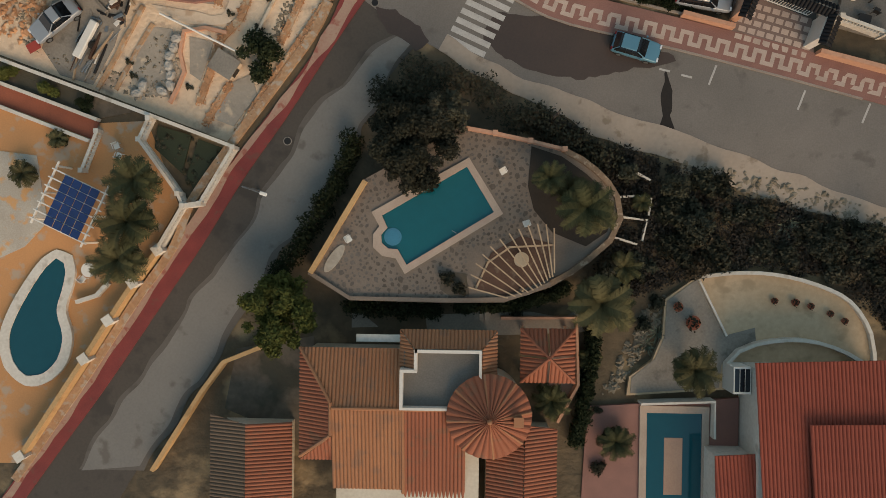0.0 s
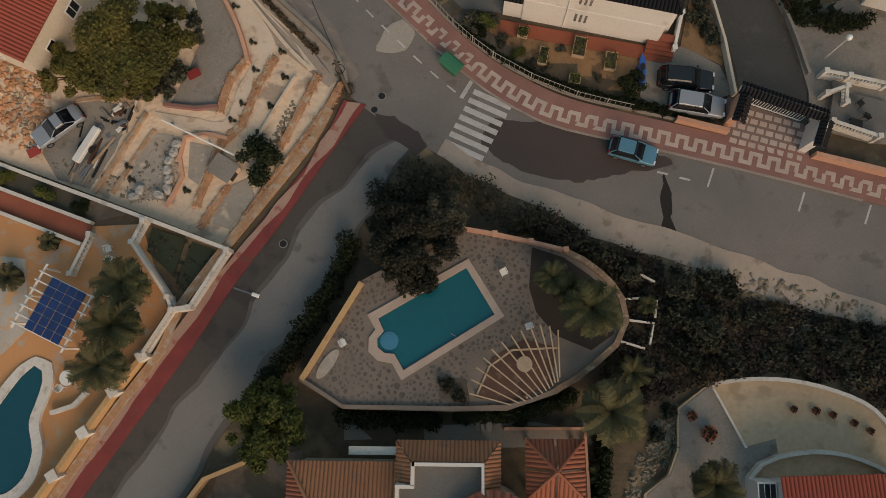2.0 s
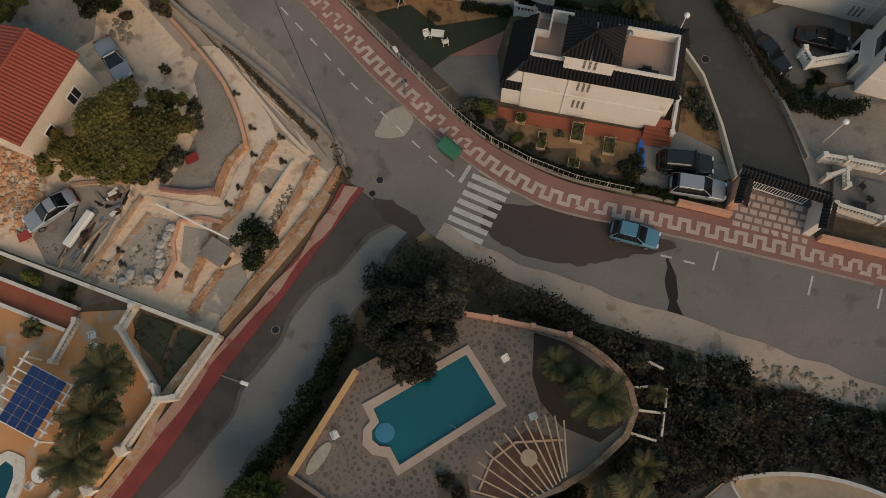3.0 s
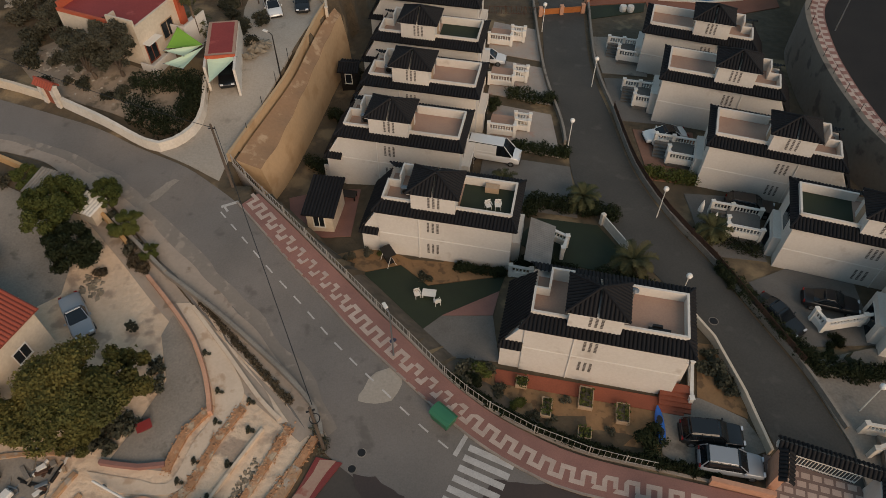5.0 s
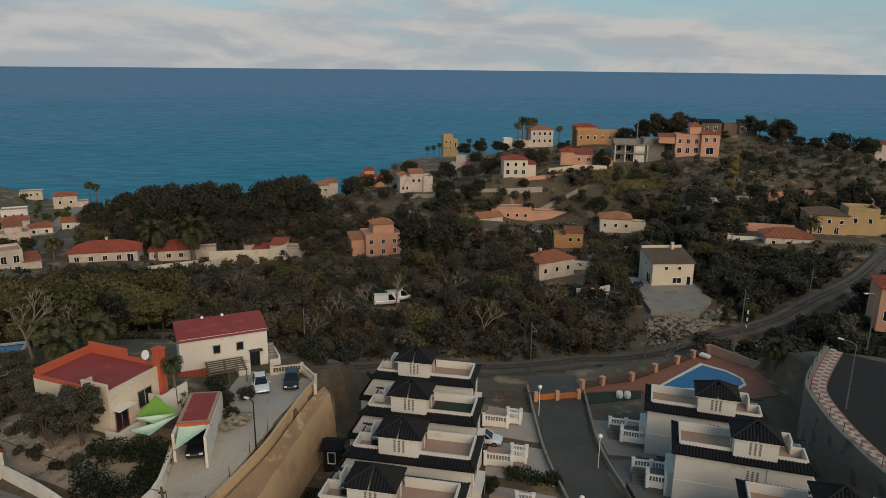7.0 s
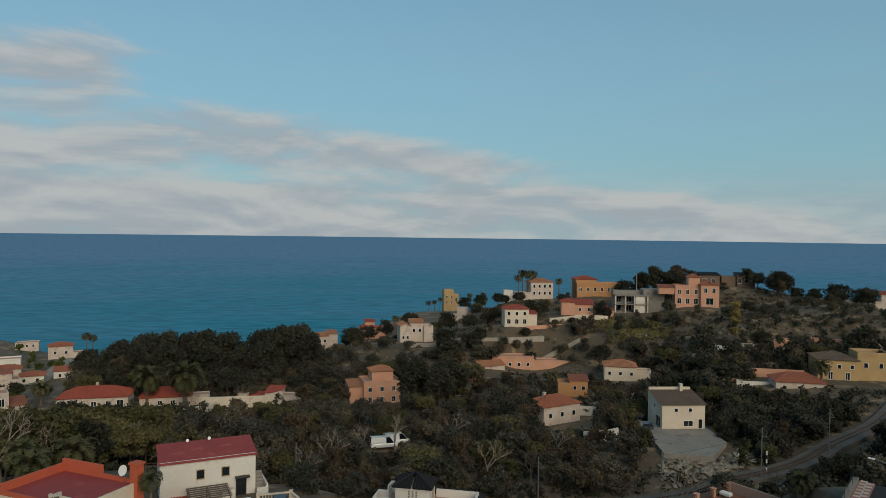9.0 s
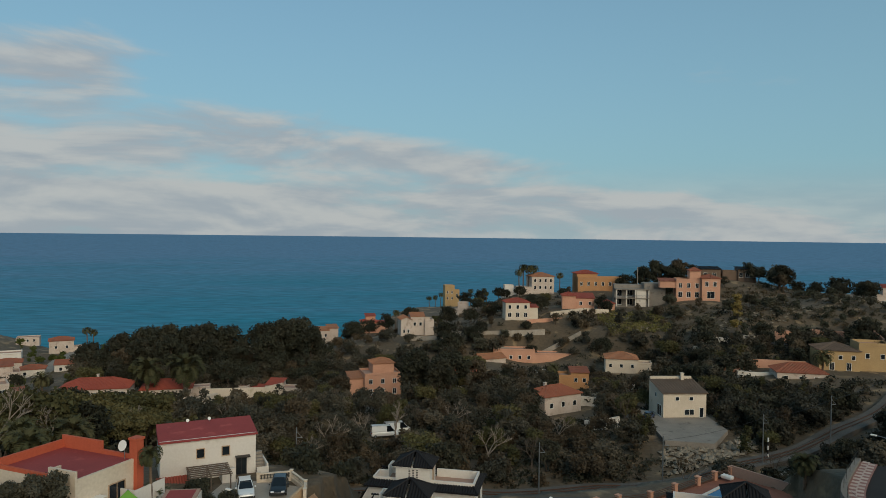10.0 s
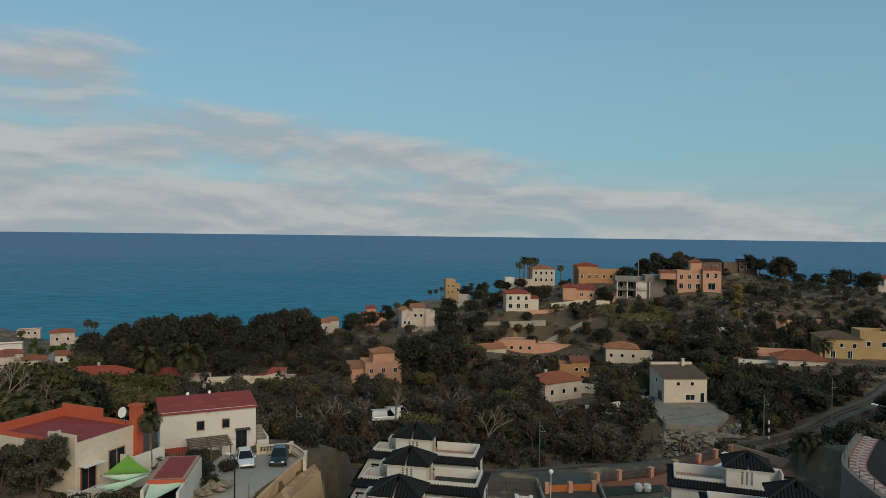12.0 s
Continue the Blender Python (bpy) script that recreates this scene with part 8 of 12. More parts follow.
for k in range(3):
    part("pane", boxes((22.0 + k * 0.42, 22.36 + k * 0.42, -12.2, -10.35, -0.398, -0.36)), M_WINDOW, eh)
pad("yard", [(10.6, -14.2), (21.6, -13.4), (23.3, -13.2), (23.3, -26), (10, -26)], EZ + 0.03, M_PINK_PAVE, "pink paved pool yard", low=1.0)
pl = thing("swimming_pool", pose(17.9, -18.6, EZ + 0.1), "small blue pool with a sandy rectangular shallow", "pool")
part("coping", boxes((-2.9, -2.3, -4.6, 4.6, -1, 0.1), (2.3, 2.9, -4.6, 4.6, -1, 0.1), (-2.3, 2.3, 4.0, 4.6, -1, 0.1), (-2.3, 2.3, -4.6, -4.0, -1, 0.1)), M_COPING, pl)
part("water", boxes((-2.3, 2.3, -4.0, 4.0, -0.9, 0.02)), M_POOL_DARK, pl)
bm = bmesh.new()
box(bm, -1.1, 1.0, -3.2, 2.2, -0.5, 0.04, None, 0.3)
part("step", bm, M_TERRA_FLOOR, pl, "sand coloured shallow step")
wall_run("wall_pool", [(14.9, -13.7), (21.0, -13.4), (21.0, -16.5)], 0.2, EZ - 0.5, EZ + 1.0, M_WHITE_OLD, "white wall round the pool")
plant(palm_low, [(13.0, -16.8, 0.9, EZ)])
plant(bushes[0], [(11.4, -14.6, 0.4), (11.6, -19.5, 0.6), (15.2, -7.0, 0.6), (16.2, -5.2, 0.6)])

# bare grey brown shrubs over the slope between road and gardens
SLOPE = [(7.5, 9.8), (14, 7.4), (24, 3.4), (36, 0.6), (37, -8), (34.6, -6), (31, -3), (24, -1.9), (19, -2.4), (15.4, -4.4), (12.4, -4), (11.4, 0), (10.6, 3.4), (8.6, 6.4)]
scrub("scrub", 620, (7, 37, -8, 10), lambda x, y: inside(x, y, SLOPE), 0.6, 64, leaf("bare_twigs", rgb("3f3a34"), rgb("2b2825"), rgb("4a443c")), "tangled bare grey brown shrubs on the slope", 110, 0.17)

# ---- walled garden with the kidney pool ----
WZ = lambda x, y: ground(x, y)
pad("yard", [(-60, 12), (-39, 12.4), (-31, 9.4), (-27.0, 9.6), (-26.0, 7.0), (-24.3, 2.5), (-32.4, -11.3), (-38, -20), (-62, -20)], "+0.06", M_ORANGE_FLOOR, "orange paved garden yard round the pool")
pad("yard", [(-60, 4), (-40, 7), (-36.5, 6.6), (-35.6, 1.0), (-37.8, -1.2), (-44, -4), (-60, -10)], "+0.11", mat("pale_gravel", rgb("b3ab9f"), rgb("998f82"), fine=9, coarse=0.4, bump=0.5, dist=0.03, stain=rgb("c48f55"), stain_at=0.54), "pale gravel beds with orange strips")
KID_OUT = [(-35.0, -1.4), (-33.6, -1.9), (-33.3, -3.2), (-33.7, -5.0), (-34.2, -6.6), (-33.6, -8.9), (-34.2, -11.4), (-36.0, -13.0), (-37.8, -13.2), (-39.6, -11.6), (-40.0, -9.0), (-39.2, -6.6), (-37.8, -4.2), (-36.3, -2.2)]
kc = (-36.6, -7.4)
KID_IN = [(-35.05, -2.15), (-34.35, -2.55), (-34.2, -3.4), (-34.6, -5.2), (-35.0, -6.7), (-34.45, -9.0), (-35.0, -11.0), (-36.3, -12.2), (-37.6, -12.4), (-38.8, -11.1), (-39.15, -9.0), (-38.4, -6.9), (-37.1, -4.6), (-35.9, -2.9)]
kp = thing("swimming_pool", Matrix(), "kidney shaped pool with a broad white rim", "pool")
bm = bmesh.new()
KO, KI = dense(KID_OUT + KID_OUT[:1], 0.7)[:-1], dense(KID_IN + KID_IN[:1], 0.7)[:-1]
KO, KI = [p[:2] for p in evenly(KO + KO[:1], 61)[:-1]], [p[:2] for p in evenly(KI + KI[:1], 61)[:-1]]
zz = -2.55
rings = [[bm.verts.new((x, y, z)) for x, y in r] for r, z in ((KO, zz - 0.4), (KO, zz + 0.1), (KI, zz + 0.1), (KI, zz - 1))]
for a, b in zip(rings, rings[1:]):
    for k in range(60):
        bm.faces.new((a[k], a[(k + 1) % 60], b[(k + 1) % 60], b[k]))
part("coping", tidy(bm), M_WHITE_OLD, kp, "white rounded pool rim")
part("water", tidy(prism(bmesh.new(), KI, zz - 0.9, zz + 0.02)), M_POOL_DARK, kp)
# balustraded wall along the red walkway
BW = [(-26.4, 9.7), (-27.2, 7.9), (-23.9, 3.4), (-23.5, 2.4), (-25.7, -1.3), (-27.8, -4.1), (-29.9, -7.3), (-32.0, -10.6), (-37.5, -19)]
balustrade(BW[:5], lambda x, y: -1.9, M_WHITE_OLD, "white balustrade on the garden wall", gap=0.34)
for a, b in zip(BW[4:], BW[5:]):
    wall_run("wall_garden", [a, b], 0.4, -3.6, -1.35, M_SANDWALL, "sand coloured garden wall along the walkway")
me = shared("wall_pier", lambda: boxes((-0.35, 0.35, -0.35, 0.35, -1.6, 1.0), (-0.42, 0.42, -0.42, 0.42, 1.0, 1.1)), M_WHITE_OLD)
for x, y in BW[4:]:
    p = thing("wall_pier", pose(x, y, -2.3, 0, 0, 35), "square rendered pier of the garden wall", "pier", "piers of the garden wall")
    piece("shaft", me, p, Matrix())
balustrade([(-19.3, 7.3), (-22.1, 2.6)], lambda x, y: -1.95, M_WHITE_OLD, "white balustrade on the street corner wall", gap=0.34)
wall_run("wall_garden", [(-22.1, 2.6), (-23.5, 2.4)], 0.4, -3.4, -1.2, M_WHITE_OLD, "white corner of the garden wall")
wall_run("wall_garden", [(-39.5, 14.7), (-26.2, 9.9), (-19.4, 7.4)], 0.3, -3.4, -1.15, M_WHITE_OLD, "pale rendered boundary wall")
wall_run("wall_sand", [(-11.4, 19.4), (-12.9, 16.6), (-16.8, 11.6), (-20.0, 7.4), (-23.4, 2.4), (-24.6, -0.9), (-28.4, -6.2), (-32.6, -12.6), (-38.6, -21.4)], 0.7, -3.6, lambda x, y: ground(x, y) + 0.35, M_DRYSTONE, "low dusty stone wall edging the red walkway", smooth=True)
pad("planting_bed", [(-26.0, 9.2), (-23.2, 8.4), (-24.0, 5.2), (-26.3, 7.3)], "+0.22", M_TURF, "dark green planted triangle behind the balustrade", "bed")
pad("planting_bed", [(-22.6, 8.1), (-20.0, 7.2), (-22.6, 3.2), (-23.6, 4.9)], "+0.2", M_TURF, "dark green planted triangle behind the balustrade", "bed")
for s in strew(26, [(-26.0, 9.2), (-20.0, 7.2), (-22.6, 3.2), (-26.3, 7.3)], 21, 0.1, 0.22, 0.4):
    plant(bushes[1], [(s[0], s[1], s[3])])
strip("path", [(-60, 19.5), (-39.5, 12.5), (-31.0, 9.4)], [(-60, 17.8), (-39.5, 10.9), (-31.6, 8.0)], 20, 0.2, M_BRICKRED, "red brick garden path", "path", 2)
wall_run("wall_garden", [(-60, 17.6), (-39.5, 10.7), (-31.7, 7.8)], 0.3, -3.4, -1.5, M_WHITE_OLD, "pale wall edging the brick path")
wall_run("wall_garden", [(-60, 19.7), (-39.5, 12.7), (-31.0, 9.6)], 0.3, -3.4, -1.5, M_WHITE_OLD, "pale wall edging the brick path")
pad("planting_bed", [(-60, 21), (-39, 14.3), (-28, 10.4), (-31, 9.8), (-39.5, 12.9), (-60, 20)], "+0.12", M_SOIL, "garden bed with clipped bushes", "bed")
ball_bush = make_bush(81, 1.0, 1.5, 3000, 0.07, L_GREEN, "clipped bright green garden bush", 10)
plant(ball_bush, [(-38.7, 13.4, 0.9), (-35.4, 12.2, 0.9), (-41.6, 14.6, 0.9)])
dark_ball = make_bush(82, 1.0, 1.5, 3000, 0.065, L_HEDGE, "clipped dark green garden bush", 10)
plant(dark_ball, [(-32.1, 11.1, 0.85), (-34.4, 7.9, 0.8)])
plant(palm_low, [(-37.0, 4.9, 0.7), (-34.4, 7.9, 0.5)])
plant(palm_big, [(-26.5, 4.2, 0.68), (-26.8, 1.0, 0.72), (-27.6, -2.2, 0.68)])


def solar_pergola():
    t = thing("solar_pergola", pose(-34.5, 0.6, -2.2, 0, 0, 27), "timber pergola roofed with blue solar panels", "pergola")
    t.matrix_world = pose(-34.6, 0.75, -2.2, 0, 0, -25)
    # local x runs across the panels, y along their length
    for i in range(4):
        for j in range(6):
            p = part("panel", boxes((0.0, 0.74, 0.0, 0.68, 2.42, 2.46)), mat_panel, t) if (i, j) == (0, 0) else piece("panel", first_panel[0], t, Matrix())
            if (i, j) == (0, 0):
                first_panel[0] = p.data
            p.matrix_basis = pose(0.1 + i * 0.8, 0.1 + j * 0.74, 0)
    beam = shared("pergola_beam", lambda: boxes((-1.2, 4.0, -0.05, 0.05, 2.26, 2.38)), M_WHITEPAINT)
    for j in range(7):
        piece("beam", beam, t, pose(0, 0.05 + j * 0.74, 0))
    bear = shared("pergola_bearer", lambda: boxes((-0.06, 0.06, -0.4, 5.2, 2.1, 2.26)), M_WHITEPAINT)
    for x in (-1.0, 3.6):
        piece("bearer", bear, t, pose(x, 0, 0))
        for y in (0, 2.4, 4.8):
            part("post", boxes((x - 0.07, x + 0.07, y - 0.07, y + 0.07, -0.2, 2.12)), M_WHITEPAINT, t)


first_panel = [None]
mat_panel = mat("solar_cell", rgb("1f3768"), rgb("182c55"), rough=0.25, fine=3, coarse=0.5, bump=0.0)
solar_pergola()
t = thing("table", pose(-31.9, -3.1, ground(-31.9, -3.1) + 0.06), "round white garden table beside the pool", "table")
bm = bmesh.new()
bmesh.ops.create_cone(bm, cap_ends=True, segments=24, radius1=0.62, radius2=0.62, depth=0.05, matrix=Matrix.Translation((0, 0, 0.73)))
part("tabletop", bm, M_WHITEPAINT, t)
part("stem", tube(bmesh.new(), [(0, 0, 0), (0, 0, 0.72)], 0.07, 8), M_WHITEPAINT, t)
part("foot", tube(bmesh.new(), [(0, 0, 0), (0, 0, 0.05)], 0.3, 12), M_WHITEPAINT, t)
garden_chair(-32.6, -3.9, ground(-32.6, -3.9) + 0.06, 140)
garden_chair(-29.4, 7.4, ground(-29.4, 7.4) + 0.06, 20)
garden_chair(-29.2, 6.6, ground(-29.2, 6.6) + 0.06, 160)
wall_run("wall_low", [(-33.2, -5.9), (-31.4, -5.3), (-30.4, -4.2)], 0.35, -3.2, -2.2, M_WHITE_OLD, "low curved white wall by the pool", smooth=True)
balustrade([(-30.9, 8.6), (-32.2, 5.3)], -2.15, M_WHITE_OLD, "white balustrade above the terrace steps", gap=0.34)

# ---- building plot with stone terraces ----
plot = [(-10.6, 22.2), (-13.3, 25.8), (-24.3, 35.0), (-31, 41), (-45, 45), (-60, 40), (-60, 20), (-39.3, 15.0), (-26.2, 10.2), (-19.6, 7.7), (-14.5, 14.5)]
pad("yard", plot, "+0.05", mat("pale_dusty_earth", rgb("dcc3a8"), rgb("b39a82"), fine=2.6, coarse=0.22, bump=0.9, dist=0.12, stain=rgb("8f7c6c"), stain_at=0.54, spread=0.9), "pale dusty terraced building plot")
M_PLOTPATH = mat("pale_trodden_concrete", rgb("d2bfa9"), rgb("b5a08b"), fine=4, coarse=0.35, bump=0.35, dist=0.03, stain=rgb("a88d74"), stain_at=0.55, spread=0.9)
M_GREYEARTH = mat("grey_trodden_earth", rgb("a1978a"), rgb("7f766b"), fine=2.5, coarse=0.4, bump=0.8, dist=0.08, stain=rgb("bda992"), stain_at=0.56, spread=0.9)
pad("yard", [(-23.1, 31.9), (-21.0, 29.3), (-19.6, 26.6), (-18.9, 24.5), (-18.7, 23.2), (-19.9, 21.7), (-20.9, 19.2), (-25.0, 19.6), (-23.6, 22.4), (-22.2, 26.0), (-23.6, 30)], "+0.1", M_CONCRETE, "grey concrete court below the terrace wall")
pad("yard", [(-28.2, 19.4), (-29.6, 15.8), (-31.6, 12.6), (-34.4, 13.4), (-35.8, 15.6), (-34.6, 19.4), (-31.6, 20.2)], "+0.1", M_CONCRETE, "grey concrete yard strewn with scrap")
pad("yard", [(-26.6, 17.4), (-24.6, 17.2), (-24.4, 14.6), (-25.2, 11.6), (-28.4, 12.0), (-28.0, 14.6)], "+0.09", M_GREYEARTH, "grey stony earth below the path")
strip("path", [(-23.1, 33.0), (-20.4, 29.3), (-18.9, 26.0), (-18.0, 23.4), (-19.2, 21.4), (-20.3, 18.4), (-22.6, 18.6), (-26.2, 19.1)], [(-21.9, 33.0), (-18.2, 28.6), (-16.2, 25.2), (-16.4, 23.4), (-17.8, 21.2), (-19.0, 18.2), (-21.6, 17.5), (-25.0, 17.9)], 70, 0.12, M_PLOTPATH, "pale concrete path along the terraces", "path", 4, True, 0.12)
strip("path", [(-21.3, 33.0), (-17.4, 28.4), (-14.4, 24.9), (-13.2, 22.6)], [(-20.7, 32.6), (-16.9, 27.8), (-13.9, 24.5), (-12.5, 22.8)], 40, 0.13, M_PLOTPATH, "pale ledge along the road wall", "path", 2, True, 0.25)
pad("yard", [(-23.2, 16.6), (-21.2, 16.2), (-22.4, 13.0), (-23.3, 13.6)], "+0.12", M_GREYEARTH, "trodden grey terrace floor")
pad("yard", [(-18.0, 13.6), (-20.4, 12.6), (-21.8, 10.0), (-19.6, 9.2), (-17.6, 11.9)], "+0.12", M_GREYEARTH, "trodden grey terrace floor")
M_ORANGESTONE = mat("orange_stone", rgb("c0906a"), rgb("926a4c"), fine=3, coarse=0.5, bump=0.8, dist=0.1, stain=rgb("b8a890"), stain_at=0.55, island=0.22)
for line, w, h in (([(-18.4, 23.8), (-19.9, 21.8), (-20.7, 19.2)], 0.75, 0.4), ([(-16.0, 23.9), (-17.4, 21.6), (-18.9, 18.0), (-20.5, 16.5), (-21.4, 14.1), (-22.5, 11.2)], 0.75, 0.35), ([(-12.4, 22.4), (-14.3, 18.4), (-15.5, 16.2)], 0.7, 0.35),
                   ([(-10.4, 21.6), (-11.7, 19.2), (-13.6, 16.6), (-17.3, 11.6), (-19.2, 8.5)], 0.7, 0.4), ([(-19.9, 12.8), (-22.0, 9.5)], 0.7, 0.3)):
    wall_run("wall_stone", line, w * 0.8, -3.2, lambda x, y, h=h: ground(x, y) + h - 0.1, M_ORANGESTONE, "dry stone terrace edge of orange stone", smooth=True)
    r_ = random.Random(int(w * 100 + len(line) * 7 + h * 50))
    ss = [(x + r_.uniform(-0.4, 0.4), y + r_.uniform(-0.4, 0.4), ground(x, y) + h + r_.uniform(-0.28, -0.02), r_.uniform(0.35, 1.1)) for x, y in dense(line, 0.2) for _ in range(10)]
    rocks("stones", ss, 0.11, "rough orange stones of the terrace edge", M_ORANGESTONE, seed=len(ss), squash=0.5)
# white concrete kerb with rubble beside it, earthen ledges, builder's sacks
wall_run("wall_plot", [(-14.3, 22.2), (-16.0, 19.4), (-17.5, 16.8)], 0.22, -3, lambda x, y: ground(x, y) + 0.35, M_PLOTPATH, "thin pale concrete terrace kerb", smooth=True)
rocks("rubble", strew(120, [(-14.6, 20.2), (-14.2, 19.8), (-15.6, 16.2), (-16.6, 16.6)], 61), 0.17, "dark rubble along the terrace kerb")
rocks("rubble", strew(160, [(-24.2, 16.8), (-25.4, 16.6), (-26.0, 12.6), (-28.6, 12.6), (-28.2, 11.4), (-24.8, 11.8), (-24.4, 14.2)], 62), 0.2, "grey rubble heaped along the kerb", M_STONE)
for line, h in (([(-26.9, 19.0), (-28.0, 17.2), (-29.2, 15.3), (-31.2, 12.2)], 0.4), ([(-26.2, 17.6), (-27.6, 15.6), (-29.6, 12.2)], 0.28), ([(-26.8, 20.2), (-29.6, 20.4), (-33.0, 20.0)], 0.3)):
    wall_run("wall_earth", line, 0.35, -3, lambda x, y, h=h: ground(x, y) + h * (0.75 + 0.5 * noise.noise(Vector((x, y, 2)))), M_DRYSTONE, "worn earthen ledge of the plot", smooth=True)
sack_at = [(-24.25, 16.4, 20), (-24.5, 15.7, 75), (-24.85, 15.0, 50), (-24.95, 14.2, 95), (-24.8, 13.4, 70), (-24.9, 12.6, 110), (-25.6, 12.1, 150), (-27.7, 11.9, 10), (-27.2, 12.5, 80)]
for k, (x, y, a) in enumerate(sack_at):
    rs_ = random.Random(400 + k)
    t = thing("rubble_sack", pose(x, y, ground(x, y) + 0.1, 0, 0, a), "slumped dirty white builder's sack full of rubble", "sack")
    rings = [[(rx * q * rs_.uniform(0.88, 1.1) * math.cos(i * 0.7854), rx * 0.72 * q * rs_.uniform(0.85, 1.12) * math.sin(i * 0.7854), z * rs_.uniform(0.9, 1.05)) for i in range(8)] for rx, q, z in ((0.5, 0.9, 0.0), (0.5, 1.08, 0.18), (0.5, 1.0, 0.38), (0.5, 0.62, 0.52), (0.5, 0.3, 0.5))]
    part("bag", loft(rings), M_FENCE, t)
for line, h, m, lab in (([(-25.9, 35.4), (-23.2, 32.4), (-20.9, 29.5), (-19.4, 26.7), (-18.6, 24.5), (-18.3, 23.3)], 0.7, M_PEACH, "grey rendered wall of the lower court"), ([(-20.8, 19.6), (-22.6, 19.4), (-25.4, 19.7)], 0.5, M_PINK_PAVE, "pinkish kerb wall of the court"),
                        ([(-24.4, 35.6), (-18.6, 31.2), (-13.3, 26.6), (-10.6, 23.6), (-9.9, 21.6)], 0.75, M_CONCRETE, "rough concrete wall along the road"), ([(-30.0, 40.8), (-24.4, 35.6)], 0.9, M_CONCRETE, "rough concrete wall along the road"),
                        ([(-20.0, 16.9), (-21.8, 17.3), (-23.6, 17.0), (-24.0, 15.3), (-23.7, 13.7), (-25.0, 11.1)], 0.35, M_PEACH, "peach rendered kerb of a path"), ([(-21.6, 32.6), (-17.8, 28.1), (-14.9, 24.6), (-13.2, 23.0)], 0.3, M_PLOTPATH, "thin concrete terrace kerb"),
                        ([(-45, 48.8), (-38.2, 45.6), (-32.2, 42.2), (-28.4, 38.6)], 0.8, M_SANDWALL, "low stone wall along the road")):
    wall_run("wall_plot", line, 0.3, -3, lambda x, y, h=h: ground(x, y) + h, m, lab, smooth=True)
strip("verge", [(-32, 43.6), (-26.9, 38.5), (-22, 33.1), (-17.5, 28.5), (-13.4, 24.7), (-10.9, 21.9)], [(-34, 42.4), (-28.9, 37.3), (-24, 32.0), (-19.0, 27.4), (-14.6, 23.8), (-11.5, 21.3)], 40, 0.07, M_SAND, "dusty verge of the road", "verge", 2)
hedge([(-21.0, 33.0), (-18.2, 30.1), (-15.4, 27.2), (-12.6, 24.4)], 0.5, 0.4, "strip of dry weeds along the road verge", L_BROWN, seed=14, size=0.12, per=50)
hedge([(-10.4, 22.4), (-9.7, 20.9)], 0.7, 0.6, "weeds at the street corner", L_OLIVE, seed=15, size=0.12, per=60)
for x, y in ((-18.0, 25.2), (-19.6, 28.4), (-17.7, 22.8), (-19.6, 18.5), (-18.7, 19.9), (-16.3, 19.7), (-15.5, 24.4), (-15.2, 22.2), (-17.3, 17.4), (-28.3, 14.5), (-23.3, 12.5), (-28.0, 13.4), (-23.6, 27.5)):
    plant(bushes[1], [(x, y, 0.32)])
plant(dark_ball, [(-16.9, 14.8, 1.95)])
pine = make_tree(83, 4.9, 1.6, 6.2, 42000, 0.1, L_PINE, "spreading pine with olive green needles beside the plot", lump=34, flat=0.55, limbs=16, shell=0.5, knot=0.56)
plant(pine, [(-28.3, 23.0, 1.0, -1.1)])
young_pine = make_tree(86, 2.9, 0.8, 4.2, 11000, 0.12, L_PINE, "young pine with olive green needles", lump=17, flat=0.6, limbs=9, shell=0.45, knot=0.6)
plant(young_pine, [(-24.6, 24.6, 1.0, -0.4), (-32.8, 21.6, 0.8, -0.3), (-26.6, 20.6, 0.55, -0.2)])
plant(bushes[1], [(-26.0, 21.4, 1.0), (-27.4, 20.9, 0.8), (-24.0, 22.6, 0.8), (-25.2, 22.4, 1.0), (-22.8, 25.6, 0.7), (-25.0, 20.6, 0.5), (-23.2, 27.2, 0.7)])
nwh = house("cream house with a bright red tiled roof above the plot", -41.6, 24.2, -0.6, -22, [(0, 7.4, 0.2, 8.4, 0, 4.6, "gable_y", 1.3)], M_CREAM, M_TILE_RED, [(2.4, 1.6, 0.9, 1.1, "right", 7.4), (6.0, 1.6, 1.2, 1.2, "right", 7.4), (3.0, 1.4, 1.0, 1.1, "front", 0.2)])
car("sedan", P_SILVER, -34.2, 17.7, ground(-34.2, 17.7) + 0.05, 218, "silver saloon car parked on the rubble")
car("pickup", P_SILVER, -30.7, 31.6, ground(-30.7, 31.6) + 0.05, -55, "grey blue pickup parked on bare earth")
t = thing("boat_trailer", pose(-31.7, 16.2, ground(-31.7, 16.2) + 0.1, 0, 0, 62), "long white trailer box lying among scrap", "trailer")
bm = bmesh.new()
box(bm, -1.7, 1.7, -0.35, 0.35, 0.35, 0.8, None, 0.08)
part("box", bm, M_WHITEPAINT, t)
part("chassis", boxes((-2.2, 1.9, -0.42, -0.34, 0.25, 0.36), (-2.2, 1.9, 0.34, 0.42, 0.25, 0.36)), M_STEEL, t)
for s in (-0.5, 0.5):
    o = piece("wheel", shared("tyre", None, None), t, pose(-0.2, s, 0.32))
scrap = random.Random(31)
